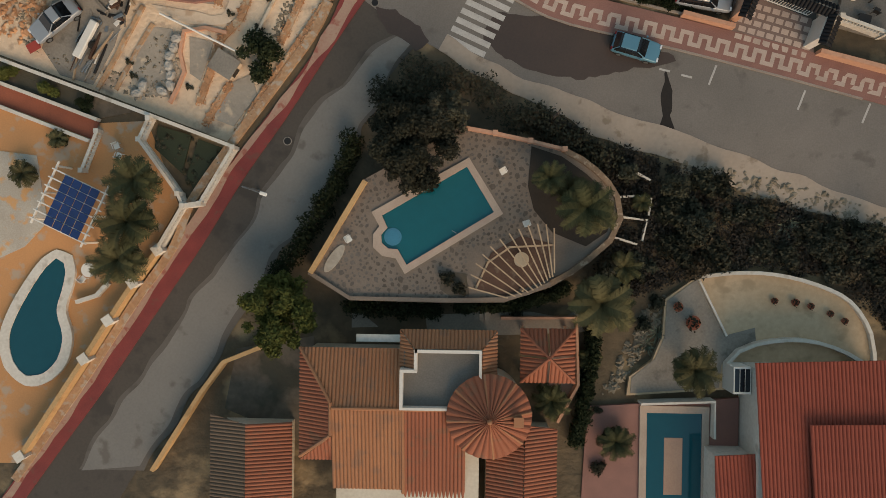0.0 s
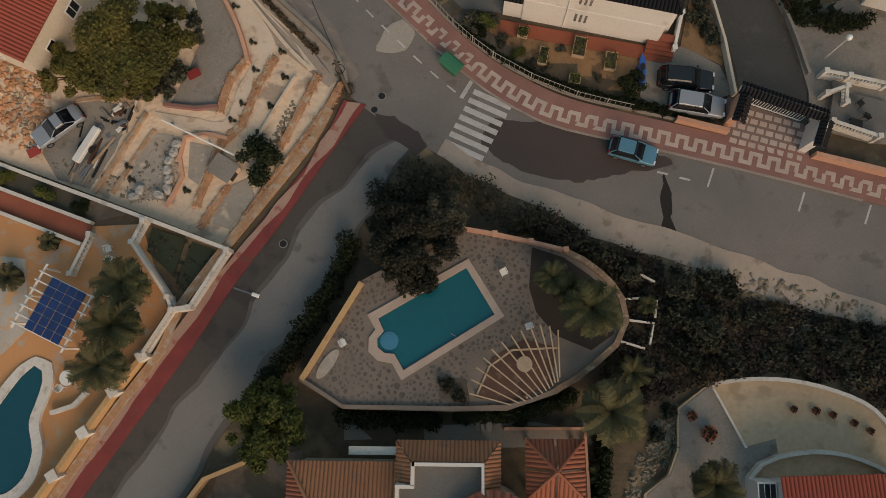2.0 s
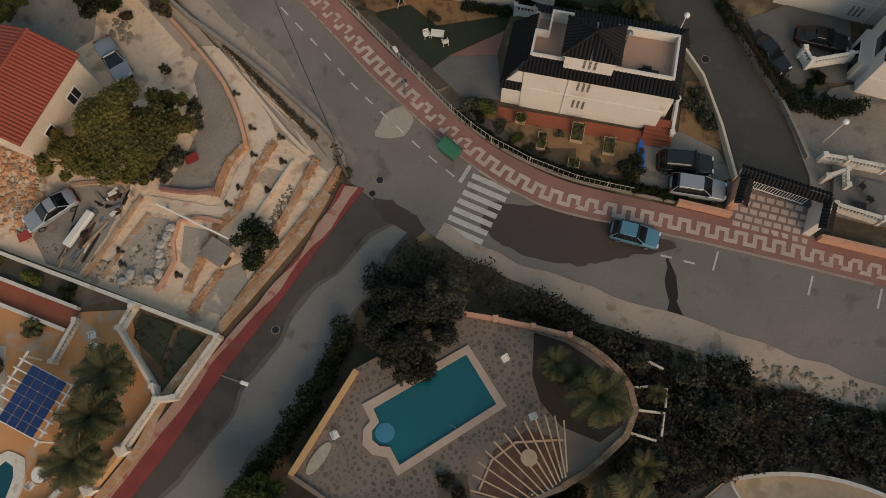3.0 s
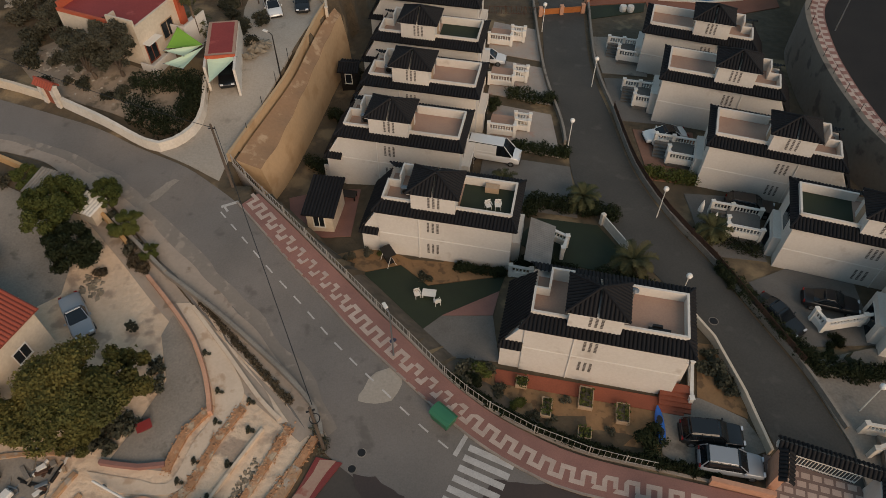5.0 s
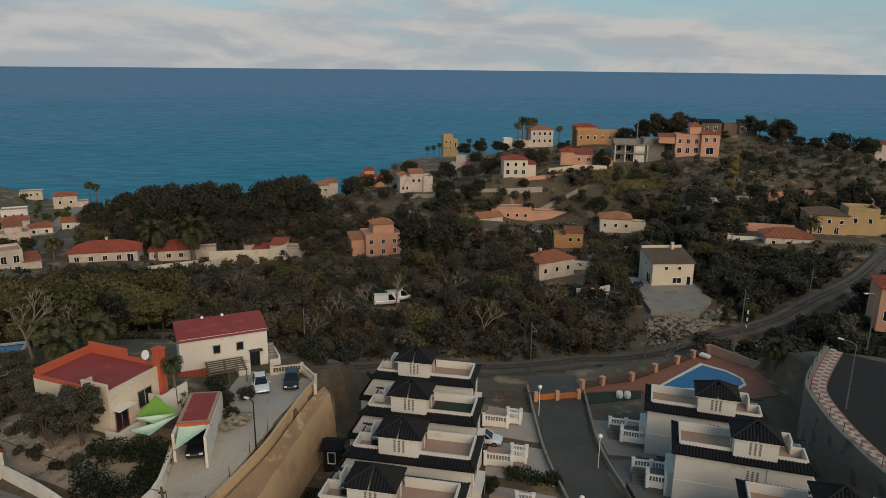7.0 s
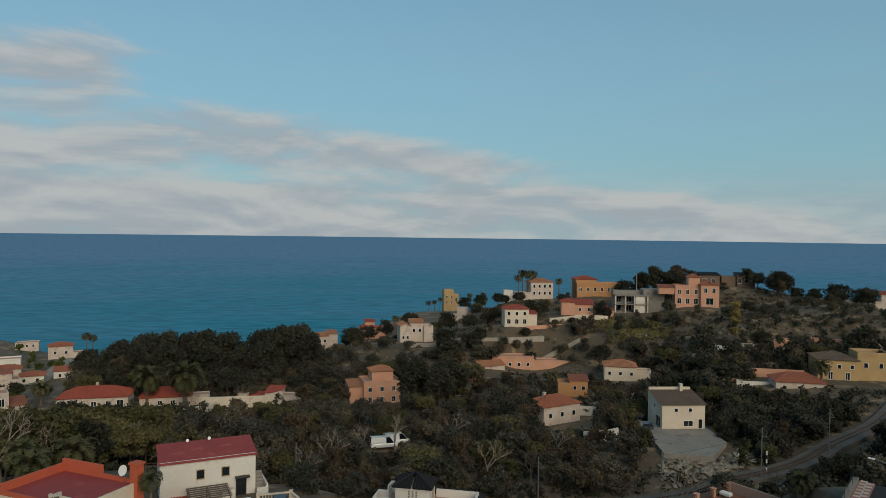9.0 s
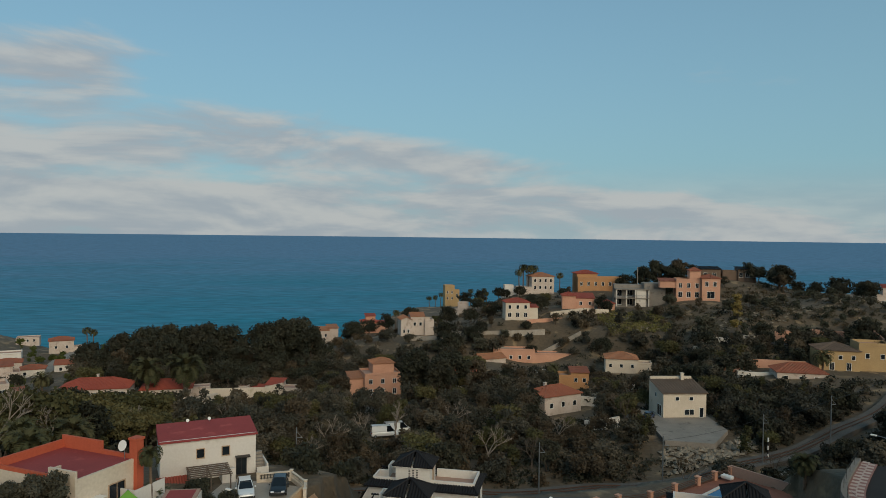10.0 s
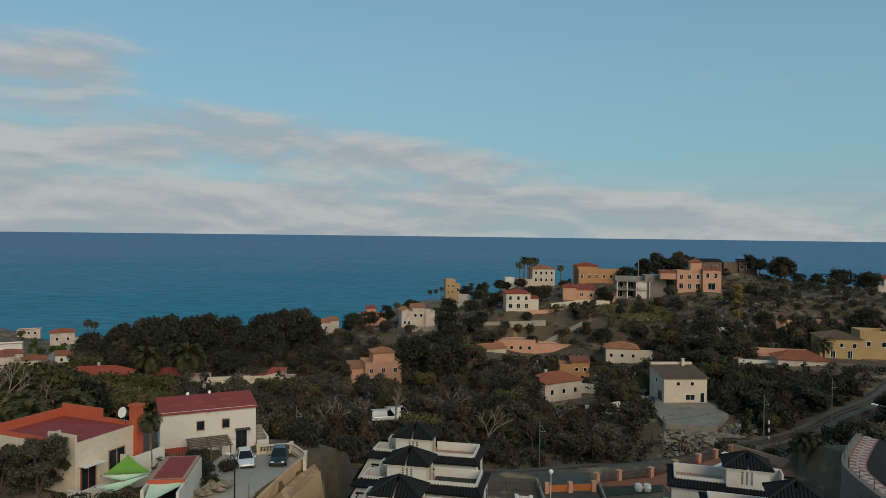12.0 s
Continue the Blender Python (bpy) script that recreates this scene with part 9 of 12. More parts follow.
for k in range(46):
    beside = k < 18
    x, y = (-32.0 + 1.7 * scrap.random() + 0.55 * scrap.uniform(-2, 2), 15.6 + 2.2 * scrap.uniform(-1, 1)) if beside else (scrap.gauss(-29.4, 1.0), scrap.gauss(18.7, 0.7))
    l, w = (scrap.uniform(1.4, 3.6), scrap.uniform(0.05, 0.2)) if beside else (scrap.uniform(0.3, 1.5), scrap.uniform(0.06, 0.4))
    o = thing("plank" if w < 0.16 else "crate", pose(x, y, ground(x, y) + 0.05, 0, scrap.uniform(-5, 5), scrap.gauss(62, 9) if beside else scrap.uniform(0, 180)), "weathered builder's timber lying on the plot" if w < 0.16 else "battered grey box lying on the plot", "plank" if w < 0.16 else "box")
    bm = bmesh.new()
    box(bm, -l / 2, l / 2, -w / 2, w / 2, 0, scrap.uniform(0.05, 0.3), None, 0.01)
    part("board" if w < 0.16 else "body", bm, scrap.choice([M_WOOD, M_STEEL, M_DARKMETAL, M_CONCRETE, M_WHITEPAINT, M_RUST]), o)
rocks("rubble", strew(420, [(-39, 23), (-35.4, 22), (-36.4, 15.4), (-33, 13.4), (-29, 12), (-26, 11.4), (-24.4, 12), (-24, 16.4), (-26, 17), (-28, 13.4), (-33.6, 15.2), (-37.2, 15.4)], 32), 0.2, "heaps of pale rubble and broken concrete")
rocks("rubble", strew(260, [(-40, 24), (-35.6, 22.4), (-35, 19), (-37, 16), (-40, 17)], 33), 0.34, "heaps of pale earth and rubble", M_ORANGESTONE)
t = thing("boom_pole", Matrix(), "long white pole lying across the plot", "pole")
part("shaft", tube(bmesh.new(), [(-25.4, 18.3, -0.9), (-18.1, 14.8, -1.2)], 0.09, 8), M_WHITEPAINT, t)
for k in range(3):
    part("stand", boxes((-24.6 + 3.2 * k - 0.06, -24.6 + 3.2 * k + 0.06, 18.05 - 1.55 * k - 0.06, 18.05 - 1.55 * k + 0.06, -2.4, -1.0 - 0.13 * k)), M_STEEL, t)
t = thing("meter_cabinet", pose(-20.1, 14.2, ground(-20.1, 14.2), 0, 0, -32), "grey rendered utility cabinet", "cabinet")
part("body", boxes((-1.0, 1.0, -0.8, 0.8, -0.2, 0.9)), M_PLOTPATH, t)
part("lid", boxes((-1.1, 1.1, -0.9, 0.9, 0.9, 1.0)), M_CONCRETE, t)
part("door", boxes((1.0, 1.03, -0.5, 0.3, 0.05, 0.8)), M_DARKMETAL, t)
for x, y, lab, m in ((-22.8, 22.2, "red metal wheelbarrow tray on the court", plain("red_metal", rgb("8a3430"), 0.5)), (-36.2, 15.6, "red plastic tub on the rubble", plain("red_plastic", rgb("9c3a2c"), 0.5))):
    t = thing("barrow", pose(x, y, ground(x, y) + 0.12, 0, 0, 30), lab, "barrow")
    part("tray", loft([[(-0.3, -0.2, 0.1), (0.3, -0.2, 0.1), (0.3, 0.2, 0.1), (-0.3, 0.2, 0.1)], [(-0.55, -0.4, 0.5), (0.55, -0.4, 0.5), (0.55, 0.4, 0.5), (-0.55, 0.4, 0.5)]]), m, t)
t = thing("metal_frame", pose(-35.7, 21.4, ground(-35.7, 21.4), 0, 0, 40), "rusty rectangular metal gate frame leaning on rubble", "frame")
bm = bmesh.new()
for p, q in (((0, 0, 0.1), (2.4, 0, 0.3)), ((0, 0.2, 1.2), (2.4, 0.2, 1.4)), ((0, 0, 0.1), (0, 0.2, 1.2)), ((2.4, 0, 0.3), (2.4, 0.2, 1.4)), ((0, 0.1, 0.65), (2.4, 0.1, 0.85))):
    tube(bm, [p, q], 0.04, 5)
part("bars", bm, M_RUST, t)
# yard and sheds beside the upper road
pad("yard", [(-45, 46.5), (-36.5, 42.5), (-33, 38.4), (-33, 34), (-38, 30), (-60, 34), (-60, 44)], "+0.1", M_CONCRETE, "grey yard beside the upper road")
house("small shed with a tin roof", -37.5, 42.6, 1.4, -20, [(0, 2.6, 0, 2.2, 0, 1.9, "shed", 0.35)], M_SANDWALL, M_CONCRETE, name="shed")
house("small cream hut beside the road", -33.1, 41.2, 1.0, -25, [(0, 1.7, 0, 1.5, 0, 1.5, "shed", 0.2)], M_CREAM, M_WHITE_OLD, name="shed")
grove = make_tree(84, 3.3, 1.0, 4.2, 22000, 0.1, L_GREEN, "bushy light green tree beside the road", lump=48, limbs=10, shell=0.4, knot=0.42)
plant(grove, [(-34.6, 40.6, 1.0), (-31.0, 43.0, 0.55), (-28.6, 40.0, 0.5), (-38.4, 44.6, 0.5), (-26.2, 37.6, 0.3), (-40.0, 36.0, 0.6)])
carob = make_tree(85, 2.5, 0.7, 4.0, 13000, 0.105, L_HEDGE, "dense dark round carob tree on the plot", lump=50, limbs=10, shell=0.45, knot=0.48)
plant(carob, [(-32.2, 36.9, 1.0)])
plant(dark_ball, [(-42, 40, 1.5)])
plant(bushes[1], [(-28.2, 38.6, 0.9), (-29.4, 39.8, 0.8), (-30.8, 41.4, 0.7), (-34.4, 44.2, 0.9), (-36, 44.8, 0.7), (-41.0, 45.0, 0.9)])
plant(bushes[2], [(-26.6, 36.2, 0.6), (-27.6, 37.0, 0.7), (-30.0, 36.0, 0.6)])
rocks("stones", strew(60, [(-31.5, 36), (-29.5, 35.6), (-29.8, 33.6), (-31.5, 34)], 35), 0.3, "heap of pale stones")

# ---- markings and furniture of the roads ----
def marking(name, x, y, l, w, turn, label, material=None, group="", lift=0.075):
    bm = bmesh.new()
    c, s = math.cos(radians(turn)), math.sin(radians(turn))
    n = max(1, int(l / 0.5))
    lo, hi = [], []
    for k in range(n + 1):
        u = -l / 2 + l * k / n
        lo.append((x + u * c + w / 2 * s, y + u * s - w / 2 * c))
        hi.append((x + u * c - w / 2 * s, y + u * s + w / 2 * c))
    sheet(bm, lo, hi, lift, 1, 0.03)
    return tagged(part(name, bm, material or M_LINE), label, "road marking", group, "structure")


for k in range(8):
    f = k / 7
    marking("zebra_stripe", 2.35 - 2.75 * f, 20.35 - 5.2 * f, 3.5, 0.48, -25, "worn white zebra crossing stripe", group="zebra crossing stripes")
marking("stop_line", 0.2, 21.3, 0.35, 1.9, -30, "short white line before the crossing")
dash_line = evenly(dense(offset(ROAD_N[6:13], -1.75), 1.0), 17)
for x, y, a in dash_line[:-1]:
    marking("lane_dash", x, y, 0.95, 0.13, a, "short white lane dash", group="lane dashes of the road")
marking("stop_line", -20.6, 43.6, 1.6, 0.3, 25, "white stop mark at the driveway")
marking("stop_line", -20.9, 43.1, 1.0, 0.2, -55, "white stop mark at the driveway")
for x, y, a, l in ((20.3, 13.6, 70, 1.7), (27.6, 11.6, 70, 1.7), (16.4, 14.0, -14, 0.9), (18.2, 13.5, -14, 0.9), (33.0, 10.6, 70, 1.7)):
    marking("parking_mark", x, y, l, 0.16, a, "white parking bay mark", group="parking marks")


def blot(name, poly, material, label, lift=0.068, category="road patch"):
    """A patch of other surface on a road, with a wavering outline."""
    r = random.Random(len(poly) + int(poly[0][0] * 10))
    ring = [(x + r.uniform(-0.16, 0.16), y + r.uniform(-0.16, 0.16)) for x, y in dense(list(poly) + [poly[0]], 0.5)[:-1]]
    bm = bmesh.new()
    cx, cy = sum(p[0] for p in ring) / len(ring), sum(p[1] for p in ring) / len(ring)
    rows = [[bm.verts.new((cx + (x - cx) * s, cy + (y - cy) * s, ground(cx + (x - cx) * s, cy + (y - cy) * s) + lift)) for x, y in ring] for s in (0.25, 0.5, 0.75, 1.0)]
    mid = bm.verts.new((cx, cy, ground(cx, cy) + lift))
    n = len(ring)
    for k in range(n):
        bm.faces.new((mid, rows[0][k], rows[0][(k + 1) % n]))
        for a, b in zip(rows, rows[1:]):
            bm.faces.new((a[k], b[k], b[(k + 1) % n], a[(k + 1) % n]))
    return tagged(part(name, tidy(bm), material), label, category, kind="structure")


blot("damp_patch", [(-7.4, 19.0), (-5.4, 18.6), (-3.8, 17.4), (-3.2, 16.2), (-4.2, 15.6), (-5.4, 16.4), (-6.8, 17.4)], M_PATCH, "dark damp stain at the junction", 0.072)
M_DARKTAR = mat("dark_damp_asphalt", rgb("2e2a27"), rgb("242120"), fine=5, coarse=0.3, bump=0.2, dist=0.01, rough=0.85, gloss=0.25)
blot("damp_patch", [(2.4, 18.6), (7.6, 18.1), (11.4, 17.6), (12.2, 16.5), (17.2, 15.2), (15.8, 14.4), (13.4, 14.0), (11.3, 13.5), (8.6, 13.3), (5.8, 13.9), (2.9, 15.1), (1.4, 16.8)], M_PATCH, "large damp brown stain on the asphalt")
blot("road_patch", [(-28.6, 42.9), (-26.2, 46.3), (-25.7, 46.0), (-28.1, 42.5)], M_CONCRETE, "thin pale trench repair across the road", 0.07)
blot("road_patch", [(-6.6, 26.6), (-5.0, 27.5), (-4.2, 26.6), (-4.4, 25.2), (-5.6, 24.4), (-7.4, 24.6)], M_DRIVE, "pale concrete repair patch in the road", 0.07)
blot("road_patch", [(16.4, 14.0), (17.2, 12.2), (17.0, 9.6), (17.8, 8.2), (16.8, 8.0), (16.2, 10.4)], M_DARKTAR, "dark cracked repair across the road", 0.07)
for x, y, r_ in ((-7.6, 19.4, 0.28), (-7.0, 20.6, 0.3), (21.6, 32.4, 0.35), (18.5, 15.6, 0.3), (-15, 8.0, 0.3)):
    t = thing("manhole_cover", pose(x, y, ground(x, y) + 0.075), "round dark iron manhole cover in the road", "manhole")
    part("lid", tube(bmesh.new(), [(0, 0, -0.02), (0, 0, 0.012)], r_, 16), M_DARKMETAL, t)
    part("rim", tube(bmesh.new(), [(0, 0, -0.02), (0, 0, 0.006)], r_ + 0.07, 16), M_CONCRETE, t)

car("hatch", P_BLUE, 13.9, 15.7, ground(13.9, 15.7) + 0.06, -16, "blue grey hatchback parked at the kerb")
t = thing("waste_container", pose(-1.1, 23.1, ground(-1.1, 23.1) + 0.1, 0, 0, -42), "green wheeled waste container with a domed lid", "container")
bm = loft([[(-0.75, -0.5, 0.25), (0.75, -0.5, 0.25), (0.75, 0.5, 0.25), (-0.75, 0.5, 0.25)], [(-0.9, -0.58, 1.15), (0.9, -0.58, 1.15), (0.9, 0.58, 1.15), (-0.9, 0.58, 1.15)]])
M_GREENPL = plain("green_plastic", rgb("2f6b4c"), 0.45)
part("bin", bm, M_GREENPL, t)
bm = loft([[(-0.93, -0.62, 1.15), (0.93, -0.62, 1.15), (0.93, 0.62, 1.15), (-0.93, 0.62, 1.15)], [(-0.93, -0.4, 1.36), (0.93, -0.4, 1.36), (0.93, 0.4, 1.36), (-0.93, 0.4, 1.36)], [(-0.93, -0.1, 1.42), (0.93, -0.1, 1.42), (0.93, 0.1, 1.42), (-0.93, 0.1, 1.42)]])
part("lid", bm, M_GREENPL, t)
for sx in (-0.6, 0.6):
    for sy in (-0.4, 0.4):
        part("wheel", tube(bmesh.new(), [(sx, sy - 0.04, 0.12), (sx, sy + 0.04, 0.12)], 0.12, 10), M_TYRE, t)


def arm_lamp(x, y, h, turn, label, arm=1.2, z=None, tube_mat=None):
    t = thing("street_lamp", pose(x, y, ground(x, y) if z is None else z, 0, 0, turn), label, "lamp")
    part("pole", tube(bmesh.new(), [(0, 0, -0.3), (0, 0, h * 0.5), (0, 0, h)], 0.085, 8, 0.05), tube_mat or M_STEEL, t)
    part("arm", tube(bmesh.new(), [(0, 0, h - 0.05), (arm * 0.5, 0, h + 0.12), (arm, 0, h + 0.15)], 0.04, 6), tube_mat or M_STEEL, t)
    bm = bmesh.new()
    box(bm, arm - 0.1, arm + 0.5, -0.14, 0.14, h + 0.08, h + 0.22, None, 0.04)
    part("head", bm, M_WHITEPAINT, t)
    return t


arm_lamp(-5.0, 28.4, 5.9, 120, "grey street lamp on the patterned pavement", 0.5)
sg = thing("road_sign", pose(-4.9, 28.3, ground(-4.9, 28.3), 0, 0, 200), "small round road sign on the lamp post", "sign")
bm = bmesh.new()
bmesh.ops.create_cone(bm, cap_ends=True, segments=20, radius1=0.28, radius2=0.28, depth=0.03, matrix=pose(0, -0.12, 2.3, 90))
part("disc", bm, P_NAVY, sg)
part("bracket", boxes((-0.03, 0.03, -0.12, 0.06, 2.25, 2.35)), M_STEEL, sg)
arm_lamp(-17.4, 3.8, 4.6, -18, "street lamp with a small head on the red walkway", 1.6)


def wood_pole(x, y, h, turn):
    t = thing("utility_pole", pose(x, y, ground(x, y), 1.2, -1.0, turn), "weathered wooden cable pole beside the road", "pole")
    part("shaft", tube(bmesh.new(), [(0, 0, -0.4), (0, 0, h)], 0.15, 8, 0.1), M_POLE, t)
    part("bracket", boxes((-0.3, 0.3, -0.05, 0.05, h - 0.5, h - 0.42)), M_DARKMETAL, t)
    return t


wood_pole(-20.8, 45.9, 7.6, 0)
wood_pole(-9.7, 20.8, 6.8, 20)
wood_pole(7.2, 9.9, 4.2, 60)
c = thing("cable_coil", pose(-9.7, 20.8, ground(-9.7, 20.8) + 4.9, 20), "coil of dark cable hung on the pole", "cable")
bm = bmesh.new()
tube(bm, [(0.34 * math.cos(a), 0.34 * math.sin(a), 0.0) for a in (k * math.pi / 9 for k in range(19))], 0.035, 5)
part("coil", bm, M_BLACK, c)


def cable(p, q, sag, label, r=0.03):
    p, q = Vector(p), Vector(q)
    t = thing("cable", Matrix(), label, "cable")
    pts = []
    for k in range(17):
        f = k / 16
        v = p.lerp(q, f)
        v.z -= sag * 4 * f * (1 - f)
        pts.append(v)
    part("line", tube(bmesh.new(), pts, r, 5), M_BLACK, t)


cable((-20.7, 45.9, 7.6), (-9.6, 20.8, 5.4), 0.9, "black overhead cable along the road")
cable((-20.7, 45.9, 7.4), (-52, 60, 8.5), 0.8, "black overhead cable across the road")

# kerb along the patterned pavement, stone by stone
kerb = thing("kerb", Matrix(), "pale kerb stones along the patterned pavement", "kerb")
stone = shared("kerb_stone", lambda: boxes((-0.58, 0.58, -0.08, 0.08, -0.15, 0.2)), M_KERB)
for x, y, a in evenly(dense(ROAD_N[6:18], 1.0), 62):
    piece("kerb_stone", stone, kerb, pose(x, y, ground(x, y), 0, 0, a))

# ---- houses on the plateau beside the driveway ----
wall_run("wall_garden", [(-60, 62.6), (-44.5, 57.6), (-41.2, 56.3)], 0.35, 0, lambda x, y: ground(x, y) + 1.0, M_CREAM, "cream garden wall along the road")
wall_run("wall_garden", [(-38.9, 55.2), (-33.8, 52.4), (-29.6, 50.3), (-28.2, 49.9), (-27.0, 50.5), (-25.6, 52.2), (-25.0, 54.6), (-25.3, 58.4)], 0.35, 0, lambda x, y: ground(x, y) + 1.15, M_WHITE_OLD, "cream curved garden wall at the driveway", smooth=True)
gp = thing("gateway", pose(-40.1, 55.7, ground(-40, 55.7), 0, 0, -27), "garden gateway with red tiled hood and wooden gate", "gateway")
for s in (-0.85, 0.85):
    part("pier", boxes((s - 0.28, s + 0.28, -0.3, 0.3, -0.4, 2.3)), M_WHITE_OLD, gp)
roof(gp, -1.15, 1.15, -0.4, 0.4, 2.3, "gable", M_TILE_RED, 0.45, 0.15)
part("gate", boxes((-0.57, 0.57, -0.05, 0.05, 0, 2.0)), M_BRICKRED, gp, "brown wooden gate leaf")

rh = thing("house", pose(-40.3, 63.4, 3.9, 0, 0, -22), "cream house with red and orange flat roof terraces", "house")
rh["wallmat"] = M_CREAM.name
part("wall", boxes((0, 9.6, 0.0, 6.8, -2.0, 4.2)), M_CREAM, rh)
part("roof_floor", boxes((0.2, 9.4, 0.2, 6.6, 4.2, 4.3)), M_RED_FLAT, rh)
part("parapet", boxes((0, 6.4, 0, 0.25, 4.2, 4.55)), M_ORANGE_FLAT, rh, "orange coated parapet")
part("parapet", boxes((0, 0.25, 0.25, 6.55, 4.2, 5.1)), M_ORANGE_FLAT, rh, "orange coated parapet")
part("parapet", boxes((0, 5.2, 6.55, 6.8, 4.2, 5.5)), M_ORANGE_FLAT, rh, "orange coated parapet")
part("parapet", boxes((5.2, 9.6, 6.55, 6.8, 4.2, 4.7)), M_ORANGE_FLAT, rh, "orange coated parapet")
part("parapet", boxes((6.4, 9.6, -0.02, 0.2, 4.2, 5.2)), M_CREAM, rh)
part("parapet", boxes((9.38, 9.62, 0.2, 6.55, 4.2, 4.5)), M_CREAM, rh)
part("parapet", boxes((6.3, 6.5, 0.2, 1.2, 4.2, 5.0)), M_CREAM, rh)
ch = part("chimney", boxes((9.1, 10.0, 6.2, 7.0, -1, 6.2), (9.0, 10.1, 6.1, 7.1, 6.2, 6.4)), M_ORANGE_FLAT, rh, "tall orange chimney")
opening(rh, 4.3, 1.2, 1.7, 1.7, "right", 9.6, M_WOOD)
opening(rh, 1.3, 0.2, 1.4, 2.1, "right", 9.6, M_BRICKRED, "door")
opening(rh, 2.0, 1.2, 1.2, 1.2, "front", 0.0)
part("balcony", boxes((9.6, 11.2, -0.6, 2.6, -0.6, 0.1), (11.05, 11.2, -0.6, 2.6, 0.1, 0.95), (9.6, 11.2, -0.75, -0.6, 0.1, 0.95)), M_WHITE, rh)
part("awning", boxes((9.62, 10.5, 0.3, 2.4, 2.45, 2.52)), M_WHITEPAINT, rh)
dish = thing("satellite_dish", rh.matrix_world @ pose(8.4, 6.2, 4.3), "white satellite dish on the roof terrace", "dish")
bm = bmesh.new()
bmesh.ops.create_cone(bm, cap_ends=True, segments=18, radius1=0.15, radius2=0.5, depth=0.16, matrix=pose(0, -0.1, 1.3, 70))
part("bowl", bm, M_WHITEPAINT, dish)
part("mast", tube(bmesh.new(), [(0, 0.1, 0), (0, 0.1, 1.3)], 0.04, 6), M_STEEL, dish)
part("annexe", boxes((9.7, 11.4, 4.6, 8.2, -2, 1.4), (9.7, 11.4, 4.6, 4.75, 1.4, 2.3), (11.25, 11.4, 4.75, 8.2, 1.4, 2.3)), M_WHITE, rh)

whh = thing("house", pose(-31.1, 76.4, 1.9, 0, 0, 25), "white two storey house with a flat red roof", "house")
whh["wallmat"] = M_WHITE.name
part("wall", boxes((0, 10.2, 0, 5.0, -2.5, 4.7)), M_WHITE, whh)
bm = bmesh.new()
vs = [bm.verts.new(p) for p in ((-0.15, -0.25, 4.65), (10.4, -0.25, 4.65), (10.4, 5.2, 5.35), (-0.15, 5.2, 5.35), (-0.15, -0.25, 4.5), (10.4, -0.25, 4.5), (10.4, 5.2, 4.5), (-0.15, 5.2, 4.5))]
for q in ((0, 1, 2, 3), (7, 6, 5, 4), (0, 4, 5, 1), (1, 5, 6, 2), (2, 6, 7, 3), (3, 7, 4, 0)):
    bm.faces.new([vs[i] for i in q])
part("roof", tidy(bm), M_RED_FLAT, whh, "red coated sloping roof slab")
for x in (4.2, 6.9):
    opening(whh, x, 2.5, 0.75, 0.95, "front", 0.0, M_WOOD)
opening(whh, 8.6, 0.1, 1.0, 2.0, "front", 0.0, M_DARKMETAL, "door")
part("canopy", boxes((7.9, 9.5, -0.8, 0.0, 2.15, 2.25)), M_DARKMETAL, whh)
part("lean_to", boxes((-0.2, 3.0, -1.2, 0.0, -2.2, 0.2)), M_WHITE, whh)
part("lean_to_roof", ribbed(bmesh.new(), [(-0.4, -1.5, 0.25), (3.1, -1.5, 0.25), (3.1, 0, 0.75), (-0.4, 0, 0.75)]), M_TILE_RED, whh)
for k in range(7):
    part("step", boxes((10.2, 11.3, -0.6 + k * 0.45, -0.15 + k * 0.45, -1.5, 0.2 + 0.26 * k)), M_CONCRETE, whh)
part("stair_wall", boxes((11.3, 11.5, -0.8, 2.8, -1.5, 1.2), (10.2, 11.5, -0.95, -0.8, -1.5, 0.9)), M_WHITE, whh)
part("entrance_wall", boxes((6.2, 7.6, -2.6, -2.4, -1.5, 1.7), (6.2, 6.4, -2.4, 0.0, -1.5, 1.4), (7.4, 7.6, -2.4, -1.0, -1.5, 1.4)), M_WHITE, whh)
for x, h_ in ((3.2, 0.9), (5.6, 0.9)):
    d2 = copy_thing(dish, whh.matrix_world @ pose(x, 4.4, 5.2) @ Matrix.Scale(0.36, 4))
pg = thing("pergola", whh.matrix_world @ pose(2.6, -4.6, -0.4), "dark weathered timber pergola before the white house", "pergola")
for k in range(7):
    part("beam", boxes((0.0, 4.4, k * 0.6, k * 0.6 + 0.1, 2.2, 2.32)), M_POLE, pg)
for x in (0.2, 2.2, 4.2):
    part("bearer", boxes((x - 0.05, x + 0.05, -0.2, 4.0, 2.06, 2.2)), M_POLE, pg)
    for y in (0, 3.7):
        part("post", boxes((x - 0.06, x + 0.06, y - 0.06, y + 0.06, -1.5, 2.06)), M_POLE, pg)
car("hatch", P_WHITE, -20.9, 73.2, ground(-20.9, 73.2) + 0.08, -70, "white hatchback parked before the white house")
car("hatch", P_BLACK, -17.7, 74.6, ground(-17.7, 74.6) + 0.08, -82, "black hatchback parked beside the balustrade")
car("sedan", P_BLACK, -23.3, 59.4, 2.95, -78, "black car parked half under the carport")
balustrade([(-20.6, 77.2), (-17.2, 78.2), (-15.0, 75.0), (-14.6, 72.6)], lambda x, y: 2.2, M_CREAM, "cream balustrade round the parking corner", gap=0.3)

